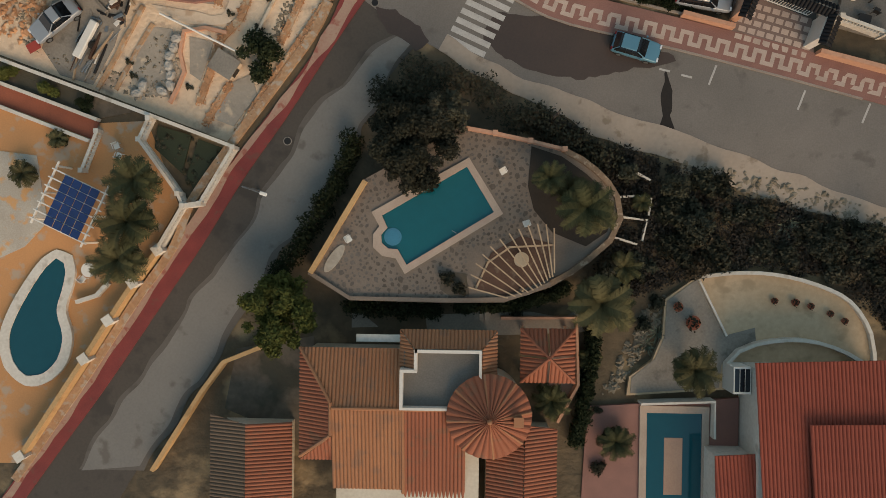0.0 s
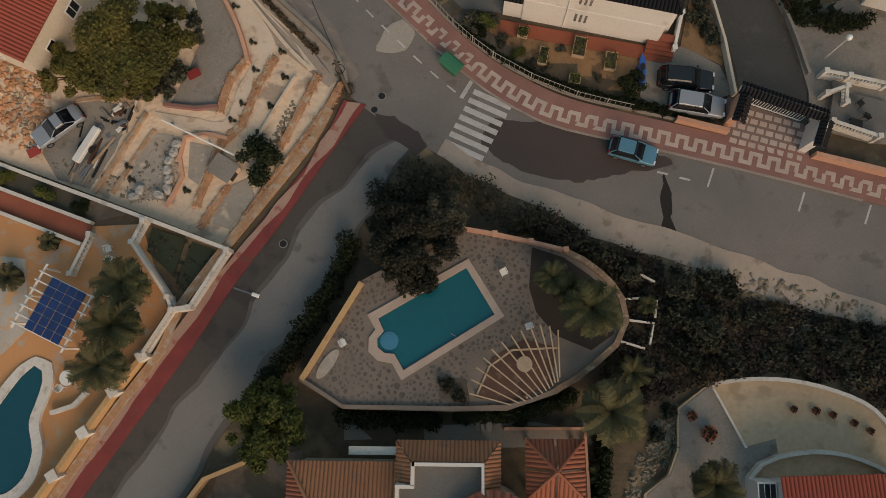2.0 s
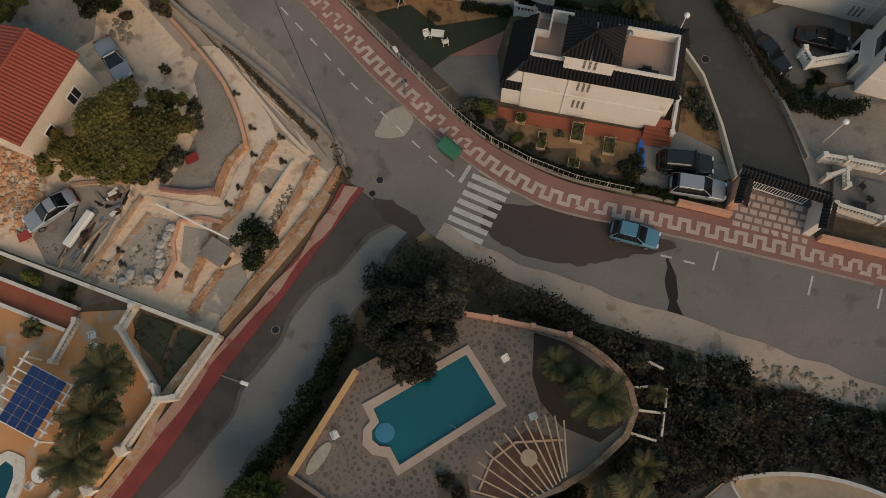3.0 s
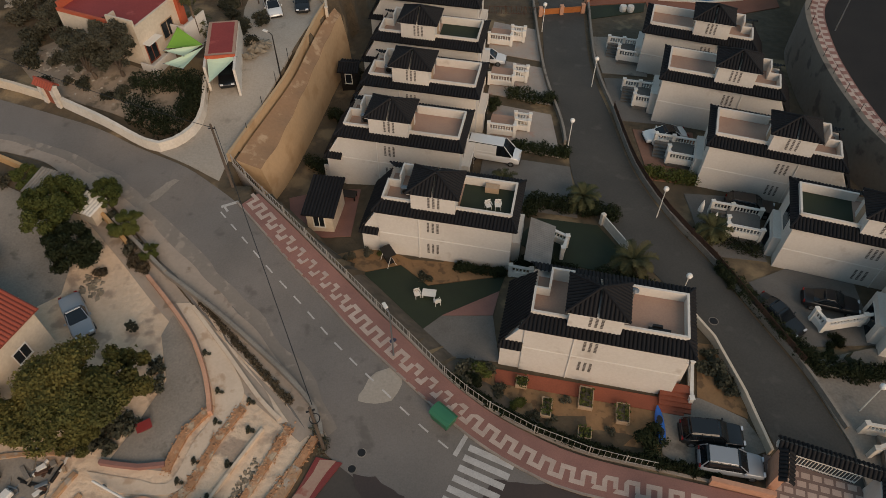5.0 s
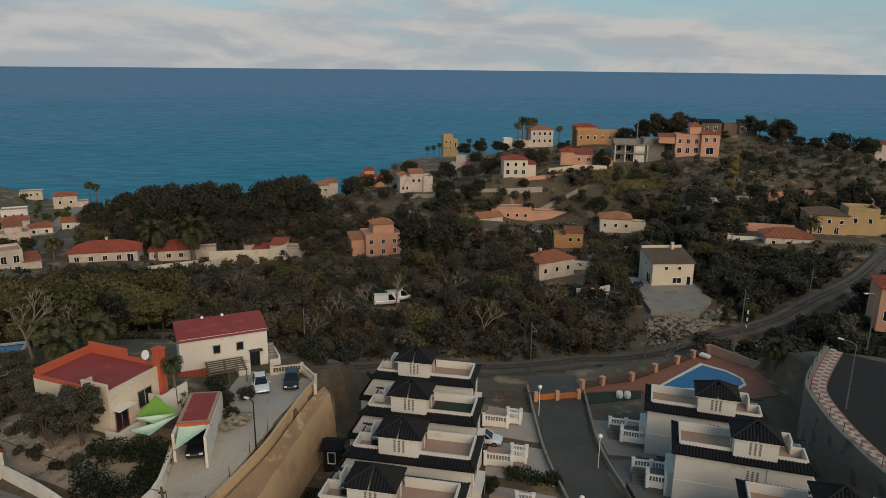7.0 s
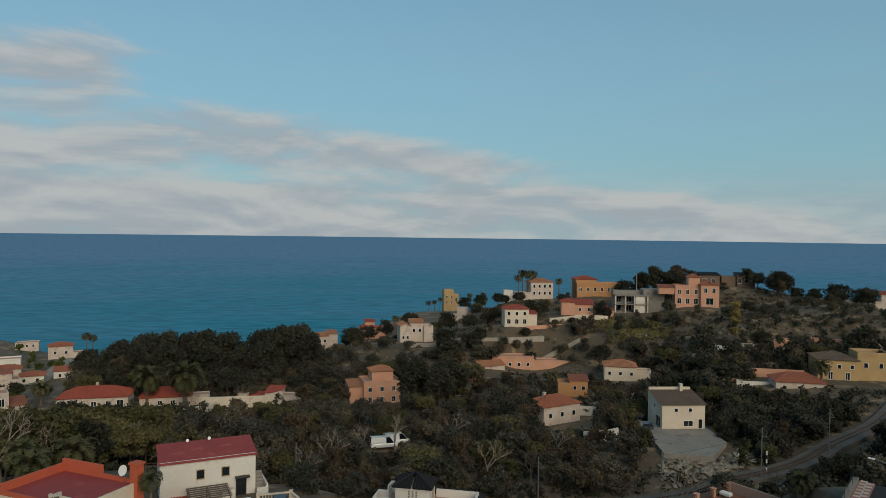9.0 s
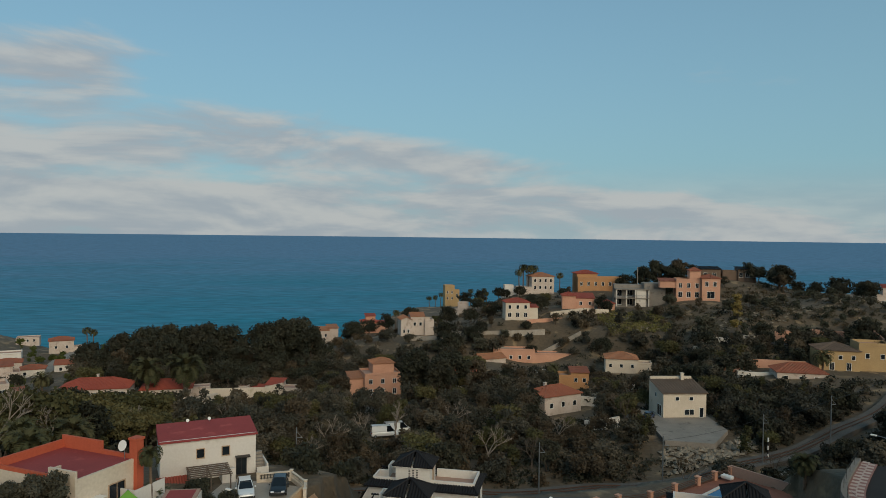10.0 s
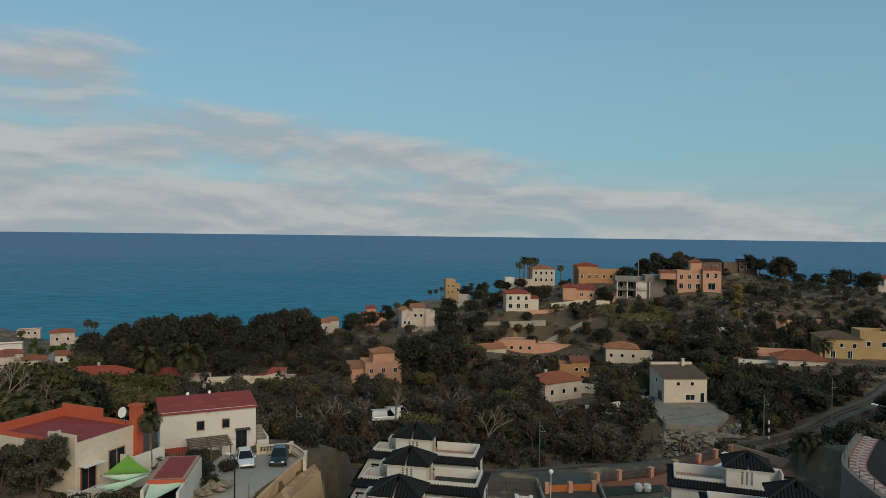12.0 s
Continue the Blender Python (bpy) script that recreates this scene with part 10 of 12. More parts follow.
cp = thing("carport", pose(-25.1, 59.6, 2.9, 0, 0, 4), "white walled carport with a red tiled roof slab", "carport")
cp.matrix_world = pose(-24.95, 59.2, 2.9, 0, 0, 8)
part("wall", boxes((-0.2, 0.05, -1.6, 6.4, -1, 2.5)), M_WHITE_OLD, cp)
part("wall", boxes((2.75, 3.0, -2.4, 6.4, -1, 2.5)), M_WHITE_OLD, cp)
part("wall", boxes((0.05, 2.75, 6.2, 6.4, -1, 2.5)), M_WHITE_OLD, cp)
part("roof", boxes((-0.1, 2.9, 0.0, 6.3, 2.5, 2.7)), M_TERRA_FLOOR, cp)
part("roof_floor", boxes((0.25, 2.6, 0.4, 6.0, 2.7, 2.73)), M_RED_FLAT, cp, "red tiled roof surface")
part("fascia", boxes((-0.1, 2.9, -0.12, 0.0, 2.15, 2.75)), M_ORANGE_FLAT, cp, "orange fascia board")


def shade_sail(corners, material, label):
    """A sagging triangle of cloth with its edge rope, between three points."""
    t = thing("shade_sail", Matrix(), label, "sail", "shade sails")
    a, b, c = (Vector(p) for p in corners)
    bm = bmesh.new()
    n = 6
    grid = {}
    for i in range(n + 1):
        for j in range(n + 1 - i):
            u, v = i / n, j / n
            w = 1 - u - v
            p = a * w + b * u + c * v
            p.z -= 2.2 * u * v * w * 3 + 0.15 * (u * v + v * w + w * u)
            grid[i, j] = bm.verts.new(p)
    for i in range(n):
        for j in range(n - i):
            bm.faces.new((grid[i, j], grid[i + 1, j], grid[i, j + 1]))
            if i + j < n - 1:
                bm.faces.new((grid[i + 1, j], grid[i + 1, j + 1], grid[i, j + 1]))
    part("cloth", bm, material, t)
    for p in (a, b, c):
        part("corner_ring", tube(bmesh.new(), [p - Vector((0.08, 0, 0)), p + Vector((0.08, 0, 0))], 0.05, 6), M_STEEL, t)
    return t


shade_sail([(-28.6, 63.4, 6.3), (-25.6, 61.2, 5.6), (-29.2, 60.4, 5.7)], M_SHADE, "bright green triangular shade sail")
shade_sail([(-25.7, 61.6, 5.5), (-29.4, 60.2, 5.6), (-27.2, 59.4, 5.5)], M_SHADE_PALE, "pale green triangular shade sail")
shade_sail([(-25.6, 61.0, 5.5), (-29.0, 58.4, 5.3), (-26.8, 57.4, 5.4)], M_SHADE_PALE, "pale green triangular shade sail")
shade_sail([(-24.9, 59.4, 5.4), (-21.9, 59.4, 5.4), (-24.0, 55.8, 4.9)], M_SHADE_PALE, "pale green triangular shade sail before the carport")
plant(olive_near, [(-36.4, 58.6, 1.2), (-33.6, 58.6, 1.15), (-35.0, 60.2, 1.0), (-38.6, 60.6, 0.9), (-43.2, 66.4, 0.9), (-47.0, 70.4, 0.95)])
broad_pine = make_tree(87, 4.6, 2.6, 8.0, 8000, 0.23, L_FARPINE, "broad pine with olive green crown above the railway", lump=24, flat=0.5, limbs=12, shell=0.5, knot=0.62)
plant(broad_pine, [(-60.5, 98.0, 1.0), (-66.5, 103.0, 1.1), (-54.0, 99.0, 0.95), (-48.0, 98.0, 0.9), (-72.0, 101.0, 1.0), (-58.0, 106.0, 1.1), (-50.0, 107.0, 1.0), (-65.0, 111.0, 1.1), (-44.0, 103.0, 0.8)])
plant(bushes[1], [(-46.1, 66.6, 1.1), (-41.7, 61.7, 0.9), (-45.5, 63.6, 1.0), (-43.5, 68.5, 1.2), (-48.8, 70.1, 1.2), (-33.3, 56.2, 0.8), (-39.6, 58.6, 0.6), (-31.8, 57.4, 0.8), (-47.1, 75.8, 1.1), (-23.7, 69.3, 0.8), (-22.0, 71.3, 0.8), (-25.6, 74.0, 1.0)])
rocks("stones", strew(130, [(-46, 63), (-41.8, 58.2), (-33, 54.6), (-30.6, 56.2), (-38, 60.6), (-42, 65)], 71, 0.08), 0.2, "pale stones edging the garden beds", M_STONE)
rocks("rubble", strew(90, [(-53.5, 77.6), (-49, 76), (-48.4, 72.4), (-52, 72.8)], 72), 0.35, "pile of white rubble and broken slabs", M_STONE)
hedge([(-31.0, 53.6), (-28.6, 52.6), (-26.8, 54.0), (-26.4, 57.6)], 2.0, 2.4, "tall dense dark green hedge behind the wall", seed=22, size=0.17, per=170)
hedge([(-30.6, 56.6), (-28.2, 57.6)], 1.8, 1.8, "dense dark green hedge", seed=23, size=0.17, per=150)
plant(bushes[0], [(-44.4, 61.8, 1.2), (-42.1, 58.6, 0.7), (-34.6, 56.0, 0.6), (-45.4, 65.6, 1.1), (-37.4, 57.6, 0.7), (-22.0, 65.2, 0.7), (-21.6, 69.5, 0.8), (-23.2, 67.4, 0.7), (-26.6, 73.6, 0.9), (-25.0, 71.2, 0.8), (-42, 68, 1.2), (-43.5, 70.5, 1.3)])
plant(palm_low, [(-28.0, 66.8, 1.1)])
plant(palm_tall, [(-27.4, 65.4, 0.62)])
rocks("rocks", [(x, y, 3.0 + 0.5 * random.Random(int(x * 91)).random(), 1.0) for x, y, *_ in strew(36, [(-22.4, 62), (-20.2, 63), (-19.8, 65.6), (-21.6, 65.6)], 41)], 0.6, "outcrop of pale brown rock beside the drive")
pad("yard", [(-47, 63), (-42, 57.4), (-30, 52.6), (-27, 53), (-26, 58), (-30, 58.6), (-38, 62), (-42, 67)], "+0.06", mat("stony_garden_earth", rgb("9a8977"), rgb("716455"), fine=2.5, coarse=0.4, bump=0.9, dist=0.1, stain=rgb("5b5142"), stain_at=0.56, spread=0.9), "dry earth garden before the house")
for x, y, zz_ in ((-20.4, 52.6, 1.2), (-19.4, 56.0, 1.8), (-18.5, 59.5, 2.3), (-17.7, 63.2, 2.6)):
    t = thing("fence_post", pose(x, y, zz_ - 0.4), "thin steel fence post on the retaining wall", "post", "fence posts of the drive")
    part("post", tube(bmesh.new(), [(0, 0, 0), (0, 0, 1.7)], 0.03, 6), M_DARKMETAL, t)
arm_lamp(-18.2, 60.6, 5.2, 150, "slim dark street lamp beside the drive", 0.6, 2.0, M_DARKMETAL)
# ledge and lower face of the retaining wall
strip_top = [(-21.0, 49.0), (-20.0, 52.2), (-17.2, 60.6), (-16.1, 66), (-15.0, 71.2), (-13.9, 74.2)]
strip_out = [(-18.6, 48.4), (-17.4, 52.2), (-15.8, 60.2), (-14.8, 66), (-13.9, 70.8), (-13.2, 73.8)]
A_, B_ = evenly(dense(strip_top), 40), evenly(dense(strip_out), 40)
bm = bmesh.new()
rows = []
for i, (a, b) in enumerate(zip(A_, B_)):
    f = i / 39
    zt = 1.0 + 0.045 * (a[1] - 50)
    zo = 0.35 + 0.05 * (b[1] - 50) + 0.12 * math.sin(i * 0.9)
    rows.append([bm.verts.new(p) for p in ((a[0], a[1], zt), ((a[0] + b[0]) / 2, (a[1] + b[1]) / 2, (zt + zo) / 2 - 0.05), (b[0], b[1], zo), (b[0] + 0.55, b[1] - 0.1, -2.2), (b[0] + 0.75, b[1] - 0.15, -5.4))])
for p, q in zip(rows, rows[1:]):
    for k in range(4):
        bm.faces.new((p[k], p[k + 1], q[k + 1], q[k]))
bm.faces.new(rows[0])
bm.faces.new(rows[-1][::-1])
tidy(bm)
for f in bm.faces:
    f.material_index = 1 if f.normal.z > 0.6 else 0
o = part("wall_retaining", bm, (M_OCHRE, mat("dusty_ledge", rgb("9a7a5c"), rgb("7f634a"), fine=3, coarse=0.3, bump=0.5, dist=0.05, stain=rgb("b09678"), stain_at=0.56, spread=0.9)))
tagged(o, "battered ochre retaining wall with a dusty ledge", "wall", kind="structure")

# ---- gardens and lane of the estate ----
EG = estate


def epad(name, poly, lift, material, label, category="yard"):
    bm = prism(bmesh.new(), poly, lambda x, y: EG(x, y) - 0.5, lambda x, y: EG(x, y) + lift)
    return tagged(part(name, tidy(bm), material), label, category, kind="structure")


M_SANDY = mat("sandy_garden_soil", rgb("977450"), rgb("755a3e"), fine=4, coarse=0.6, bump=0.6, dist=0.05, stain=rgb("5d4832"), stain_at=0.53, spread=0.8)
epad("lawn", [(-9.6, 37.4), (-4.9, 38.6), (-2.4, 36.2), (4.4, 37.3), (3.8, 35.6), (-1.2, 33.0), (-3.6, 30.9), (-6.6, 34.0)], 0.08, M_TURF, "dark green artificial lawn behind the fence", "lawn")
epad("yard", [(-1.2, 33.0), (3.8, 35.6), (3.1, 33.0)], 0.1, M_PINK_PAVE, "pink paved triangle beside the lawn")
epad("yard", [(-3.6, 30.9), (-1.2, 33.0), (3.1, 33.0), (3.4, 28.4), (-0.4, 28.8)], 0.06, M_GREY_FLOOR, "grey paved yard beside the villa")
epad("planting_bed", [(-11.4, 40.0), (-7.8, 41.0), (5.2, 38.0), (4.4, 37.4), (-2.4, 36.3), (-4.9, 38.7), (-9.6, 37.5)], 0.1, M_SANDY, "sandy planted bed along the villa", "bed")
epad("planting_bed", [(0.4, 28.2), (3.2, 27.6), (16.0, 24.9), (14.6, 20.9), (10, 21.6), (6.4, 22.8), (2.4, 25.2)], 0.06, M_SANDY, "sandy front garden with raised planters", "bed")
epad("path", [(3.1, 27.7), (17.3, 24.8), (17.0, 23.6), (2.9, 26.5)], 0.14, M_BRICKRED, "red tiled path along the villa wall", "path")
epad("yard", [(15.2, 24.4), (18.6, 25.2), (21.6, 23.4), (22.6, 20.9), (17.2, 19.0), (14.8, 20.6)], 0.07, M_CONCRETE, "concrete parking bay behind the fence")
epad("planting_bed", [(18.4, 25.2), (19.6, 30.2), (21.0, 30.0), (22.2, 25.4), (21.8, 23.4)], 0.08, M_SANDY, "sandy bed between villa and lane", "bed")
wall_run("wall_garden", [(22.5, 20.6), (21.9, 25.4), (20.9, 30.4), (19.4, 33.6)], 0.22, -3, lambda x, y: EG(x, y) + 0.9, M_CREAM, "cream garden wall along the lane")
balustrade([(17.6, 24.6), (18.4, 27.8)], -1.75, M_WHITEPAINT, "white balustrade beside the entrance steps", gap=0.25)
st = thing("steps", pose(15.2, 24.2, -1.9, 0, 0, -11.6), "broad red tiled entrance steps", "steps")
for k in range(5):
    part("step", boxes((0, 2.4, 0.0 + k * 0.33, 2.0, 0, 0.18 * (k + 1))), M_BRICKRED, st)
for x, y, a, w, l in ((5.0, 26.4, -12, 0.9, 0.9), (6.7, 24.2, 78, 1.6, 0.8), (9.8, 25.0, 78, 1.8, 1.1), (12.4, 23.7, 80, 1.6, 1.0), (9.3, 22.1, -10, 1.0, 0.9)):
    t = thing("planter", pose(x, y, EG(x, y) + 0.06, 0, 0, a), "raised wooden planter filled with plants", "planter", "raised garden planters")
    part("side", boxes((-w / 2, w / 2, -l / 2, -l / 2 + 0.07, 0, 0.45)), M_WOOD, t)
    part("side", boxes((-w / 2, w / 2, l / 2 - 0.07, l / 2, 0, 0.45)), M_WOOD, t)
    part("side", boxes((-w / 2, -w / 2 + 0.07, -l / 2 + 0.07, l / 2 - 0.07, 0, 0.45)), M_WOOD, t)
    part("side", boxes((w / 2 - 0.07, w / 2, -l / 2 + 0.07, l / 2 - 0.07, 0, 0.45)), M_WOOD, t)
    part("earth", boxes((-w / 2 + 0.07, w / 2 - 0.07, -l / 2 + 0.07, l / 2 - 0.07, 0.05, 0.36)), M_SOIL, t)
    v, f = cards(np.random.default_rng(int(x * 7)), [(u * w * 0.3, q * l * 0.25, 0.45) for u in (-1, 0, 1) for q in (-1, 1)], [0.22] * 6, 160, 0.1)
    o = new("foliage", card_mesh("foliage", v, f, L_GREEN))
    o.parent = t
ky = thing("kayak", pose(15.0, 22.7, EG(15, 22.7) + 0.12, 0, 0, 86), "bright blue plastic kayak lying on the ground", "kayak")
rings = []
for k in range(11):
    u = -1 + 2 * k / 10
    w, h_ = 0.36 * max(0.03, (1 - u * u)) ** 0.6, 0.16 + 0.1 * u * u
    rings.append([(u * 1.65, w * math.cos(a), h_ + (0.16 if math.sin(a) > 0 else 0.2) * max(0.2, 1 - u * u) * math.sin(a)) for a in (j * math.pi / 5 for j in range(10))])
part("hull", loft(rings), plain("blue_plastic", rgb("1f5cae"), 0.4), ky)
for x in (-0.5, 0.45):
    bm = bmesh.new()
    bmesh.ops.create_cone(bm, cap_ends=True, segments=14, radius1=0.24, radius2=0.24, depth=0.03, matrix=Matrix.Translation((x, 0, 0.33)) @ Matrix.Diagonal((1.5, 0.9, 1, 1)))
    part("cockpit", bm, M_BLACK, ky)
car("suv", P_BLACK, 18.5, 21.9, EG(18.5, 21.9) + 0.08, -6, "black sport utility car in the parking bay")
car("suv", P_SILVER, 19.3, 19.7, EG(19.3, 19.9) + 0.08, -10, "silver grey car parked behind the fence")
plant(ball_bush, [(4.4, 24.4, 0.7, -1.9), (1.6, 27.4, 0.9, -1.9), (-6.4, 39.8, 0.55, -2.2)])
plant(dark_ball, [(14.0, 21.7, 1.25, -1.9), (1.2, 26.4, 0.8, -1.9)])
plant(bushes[1], [(1.9, 27.6, 1.0, -1.9), (0.6, 27.0, 0.9, -1.9), (19.9, 27.6, 1.0, -1.9), (21.2, 25.8, 0.6, -1.9), (20.6, 26.8, 0.8, -1.9), (20.3, 29.0, 0.6, -1.9), (6.9, 23.2, 0.45, -1.9), (8.2, 24.9, 0.4, -1.9), (11.2, 22.4, 0.4, -1.9), (3.2, 25.6, 0.6, -1.9), (5.6, 23.6, 0.5, -1.9), (-2.6, 37.0, 0.6, -2.2), (-9.6, 39.4, 0.5, -2.2), (-8.0, 40.0, 0.5, -2.2)])
hedge([(0.2, 38.2), (4.2, 37.4)], 0.7, 0.7, "dark clipped hedge along the villa wall", zf=EG, seed=51, size=0.13)
for x, y, a in ((-3.3, 35.0, 20), (-1.6, 34.2, 200)):
    garden_chair(x, y, EG(x, y) + 0.09, a)
t = thing("table", pose(-2.3, 35.1, EG(-2.3, 35.1) + 0.09, 0, 0, -8), "low white rectangular garden table", "table")
part("tabletop", boxes((-0.6, 0.6, -0.38, 0.38, 0.42, 0.47)), M_WHITEPAINT, t)
for sx in (-0.5, 0.5):
    for sy in (-0.3, 0.3):
        part("leg", boxes((sx - 0.03, sx + 0.03, sy - 0.03, sy + 0.03, 0, 0.42)), M_WHITEPAINT, t)
sb = thing("garden_bench", pose(-6.0, 39.0, EG(-6, 39) + 0.1, 0, 0, -60), "small garden swing seat with a dark canopy", "bench")
part("seat", boxes((-0.6, 0.6, -0.3, 0.3, 0.4, 0.48)), M_DARKMETAL, sb)
part("canopy", boxes((-0.7, 0.7, -0.5, 0.5, 1.5, 1.56)), M_DARKMETAL, sb)
for sx in (-0.65, 0.65):
    part("frame", tube(bmesh.new(), [(sx, -0.45, 0), (sx, 0, 1.5), (sx, 0.45, 0)], 0.03, 6), M_WHITEPAINT, sb)
# pavement fence and its hedge
picket([(-21.2, 48.6), (-17.6, 44.6), (-13.2, 39.9), (-9.3, 36.0), (-6.6, 33.0), (-3.8, 29.9), (-1.0, 26.9), (2.4, 24.1), (5.6, 22.2), (9.4, 20.6), (14.0, 19.5)], lambda x, y: ground(x - 0.5, y - 0.5) + 0.15, 1.1, M_FENCE, "pale painted metal picket fence above the pavement", gap=0.42, w=0.022)
wall_run("wall_low", [(-21.2, 48.6), (-17.6, 44.6), (-13.2, 39.9), (-9.3, 36.0), (-6.6, 33.0), (-3.8, 29.9), (-1.0, 26.9), (2.4, 24.1), (5.6, 22.2), (9.4, 20.6), (14.0, 19.5), (22, 17.6)], 0.2, -4.5, lambda x, y: ground(x - 0.5, y - 0.5) + 0.18, M_KERB, "low rendered wall under the fence", smooth=True)
hedge([(-2.6, 28.8), (0.2, 26.2), (3.4, 23.9), (7.0, 22.0), (11.0, 20.6), (15.0, 19.7), (18.2, 19.0)], 0.6, 0.85, "clipped dark hedge behind the fence", zf=EG, seed=52, size=0.12, per=80)
wall_run("wall_gate", [(17.6, 18.5), (21.8, 17.4)], 0.35, -3, -1.0, M_PEACH, "peach rendered wall beside the gate")
# entrance gate of the estate
gt = thing("estate_gate", Matrix(), "peach and white gateway with dark tiled hood and gates", "gateway")
part("pier", boxes((-0.3, 0.3, -1.7, 0.4, -0.3, 2.6)), M_PEACH, gt).matrix_basis = pose(22.4, 19.6, -1.9, 0, 0, -20)
part("pier", boxes((-0.3, 0.3, -1.9, 0.4, -0.3, 2.6)), M_WHITE, gt).matrix_basis = pose(28.5, 17.6, -1.9, 0, 0, -20)
hood = part("hood", ribbed(ribbed(bmesh.new(), [(0, -0.55, 2.55), (7.2, -0.55, 2.55), (7.2, 0, 2.95), (0, 0, 2.95)]), [(7.2, 0.55, 2.55), (0, 0.55, 2.55), (0, 0, 2.95), (7.2, 0, 2.95)]), M_SLATE, gt, "dark tiled hood")
hood.matrix_basis = pose(22.2, 20.4, -1.9, 0, 0, -20.5)
part("lintel", boxes((0, 7.2, -0.2, 0.2, 2.2, 2.55)), M_WHITE, gt).matrix_basis = pose(22.2, 20.4, -1.9, 0, 0, -20.5)
for k, (x, y, l) in enumerate(((22.1, 18.0, 1.9), (28.3, 15.9, 1.9))):
    part("pier_hood", ribbed(ribbed(bmesh.new(), [(-0.5, -l, 2.65), (-0.5, l * 0.3, 2.65), (0, l * 0.3, 2.95), (0, -l, 2.95)]), [(0.5, l * 0.3, 2.65), (0.5, -l, 2.65), (0, -l, 2.95), (0, l * 0.3, 2.95)]), M_SLATE, gt).matrix_basis = pose(x + 0.3, y + 1.2, -1.9, 0, 0, -20)
for k in range(22):
    part("gate_bar", boxes((-0.02, 0.02, -0.02, 0.02, 0.1, 1.5 + 0.35 * math.sin(math.pi * k / 21))), M_WHITEPAINT, gt).matrix_basis = pose(23.3 + 4.5 * k / 21, 20.1 - 1.68 * k / 21, -1.85)
part("gate_rail", boxes((0, 4.8, -0.03, 0.03, 0.2, 0.28), (0, 4.8, -0.03, 0.03, 1.3, 1.38)), M_WHITEPAINT, gt).matrix_basis = pose(23.3, 20.1, -1.85, 0, 0, -20.5)
strip("pavement", [(22.0, 20.6), (28.2, 18.2)], [(21.4, 16.0), (28.6, 14.2)], 14, 0.17, mat("grey_pink_paving", rgb("7f6a62"), rgb("6a5952"), fine=12, coarse=0.5, bump=0.3, dist=0.01), "grey pink paved forecourt of the estate gate", "pavement", 6, False)
FORECOURT = bpy.data.objects["pavement.002"]
wall_run("wall_gate", [(28.6, 15.4), (34, 14.0), (46, 11)], 0.35, -3, -0.9, M_PEACH, "peach rendered wall along the pavement")
epad("yard", [(28.6, 18.0), (33.6, 16.6), (42, 16.0), (44, 28.2), (33.6, 29.6), (27.4, 28.2), (28.8, 21.0)], 0.2, M_CONCRETE, "pale concrete yard behind the gate")
# lane walls with dark fences on the east side
LANE_E = [(18.6, 85), (17.4, 70.7), (18.0, 61.4), (18.7, 52), (20.6, 45), (23.3, 39.0), (25.4, 33.2), (27.4, 28.0), (28.8, 22.5)]
wall_run("wall_lane", LANE_E, 0.25, -5, lambda x, y: EG(x, y) + 0.65, M_CONCRETE, "low grey brown wall along the lane", smooth=True)
picket(LANE_E[2:8], lambda x, y: EG(x, y) + 0.6, 0.75, M_RUST, "brown slatted fence on the lane wall", gap=0.16, w=0.14)
LANE_W = [(11.2, 86), (11.0, 69.4), (11.9, 59.3), (11.9, 55.6)]
wall_run("wall_lane", LANE_W, 0.25, -5, lambda x, y: EG(x, y) + 0.7, M_CONCRETE, "low brownish wall along the lane", smooth=True)
for x, y in ((12.1, 54.9), (19.4, 44.7), (19.0, 34.3), (16.3, 66.2), (11.7, 78.4), (30.4, 24.0)):
    globe_lamp(x, y, EG(x, y))
M_PALEPATIO = mat("pale_patio_tile", rgb("a79c92"), rgb("91867c"), fine=8, coarse=0.5, bump=0.15, dist=0.01, stain=rgb("a0857a"), stain_at=0.58)
# patios between the west villas and the lane
for k, (x, y, z_, mtl) in enumerate(((3.6, 48.4, -2.75, M_GREY_FLOOR), (5.2, 57.2, -3.0, M_PALEPATIO), (5.7, 66.4, -3.25, M_PALEPATIO), (6.1, 75.2, -3.5, M_PALEPATIO))):
    epad("yard", [(x - 1.6, y - 1.6), (11.2 if y > 50 else 11.8, y - 3.8), (11.0 if y > 50 else 12.0, y + 3.6), (x - 0.4, y + 5.6)], 0.08, mtl, "paved forecourt between villa and lane")
    if k:
        lx, ly = x - 1.4, y + 0.2
        t = thing("landing", pose(lx, ly, EG(lx, ly), 0, 0, -11.6), "raised tiled landing beside the villa", "landing")
        part("block", boxes((0, 2.8, 0, 2.6, -0.3, 0.8)), M_TERRA_FLOOR, t)
        for s in range(4):
            part("step", boxes((2.8 + s * 0.32, 3.12 + s * 0.32, 1.3, 2.6, -0.2, 0.8 - 0.18 * (s + 1))), M_BEIGE_FLOOR, t)
        c, s_ = math.cos(radians(-11.6)), math.sin(radians(-11.6))
        P_ = lambda u, v: (lx + u * c - v * s_, ly + u * s_ + v * c)
        balustrade([P_(0, 0), P_(2.8, 0), P_(2.8, 1.2), P_(4.2, 1.2)], EG(lx, ly) + 0.75, M_WHITEPAINT, "white balustrade round the landing", gap=0.28)
        balustrade([P_(2.6, 2.6), P_(4.2, 2.6)], EG(lx, ly) + 0.5, M_WHITEPAINT, "white balustrade round the landing", gap=0.28)
car("van", P_WHITE, 4.2, 53.4, EG(4.2, 53.6) + 0.1, -14, "white delivery van parked beside a villa")
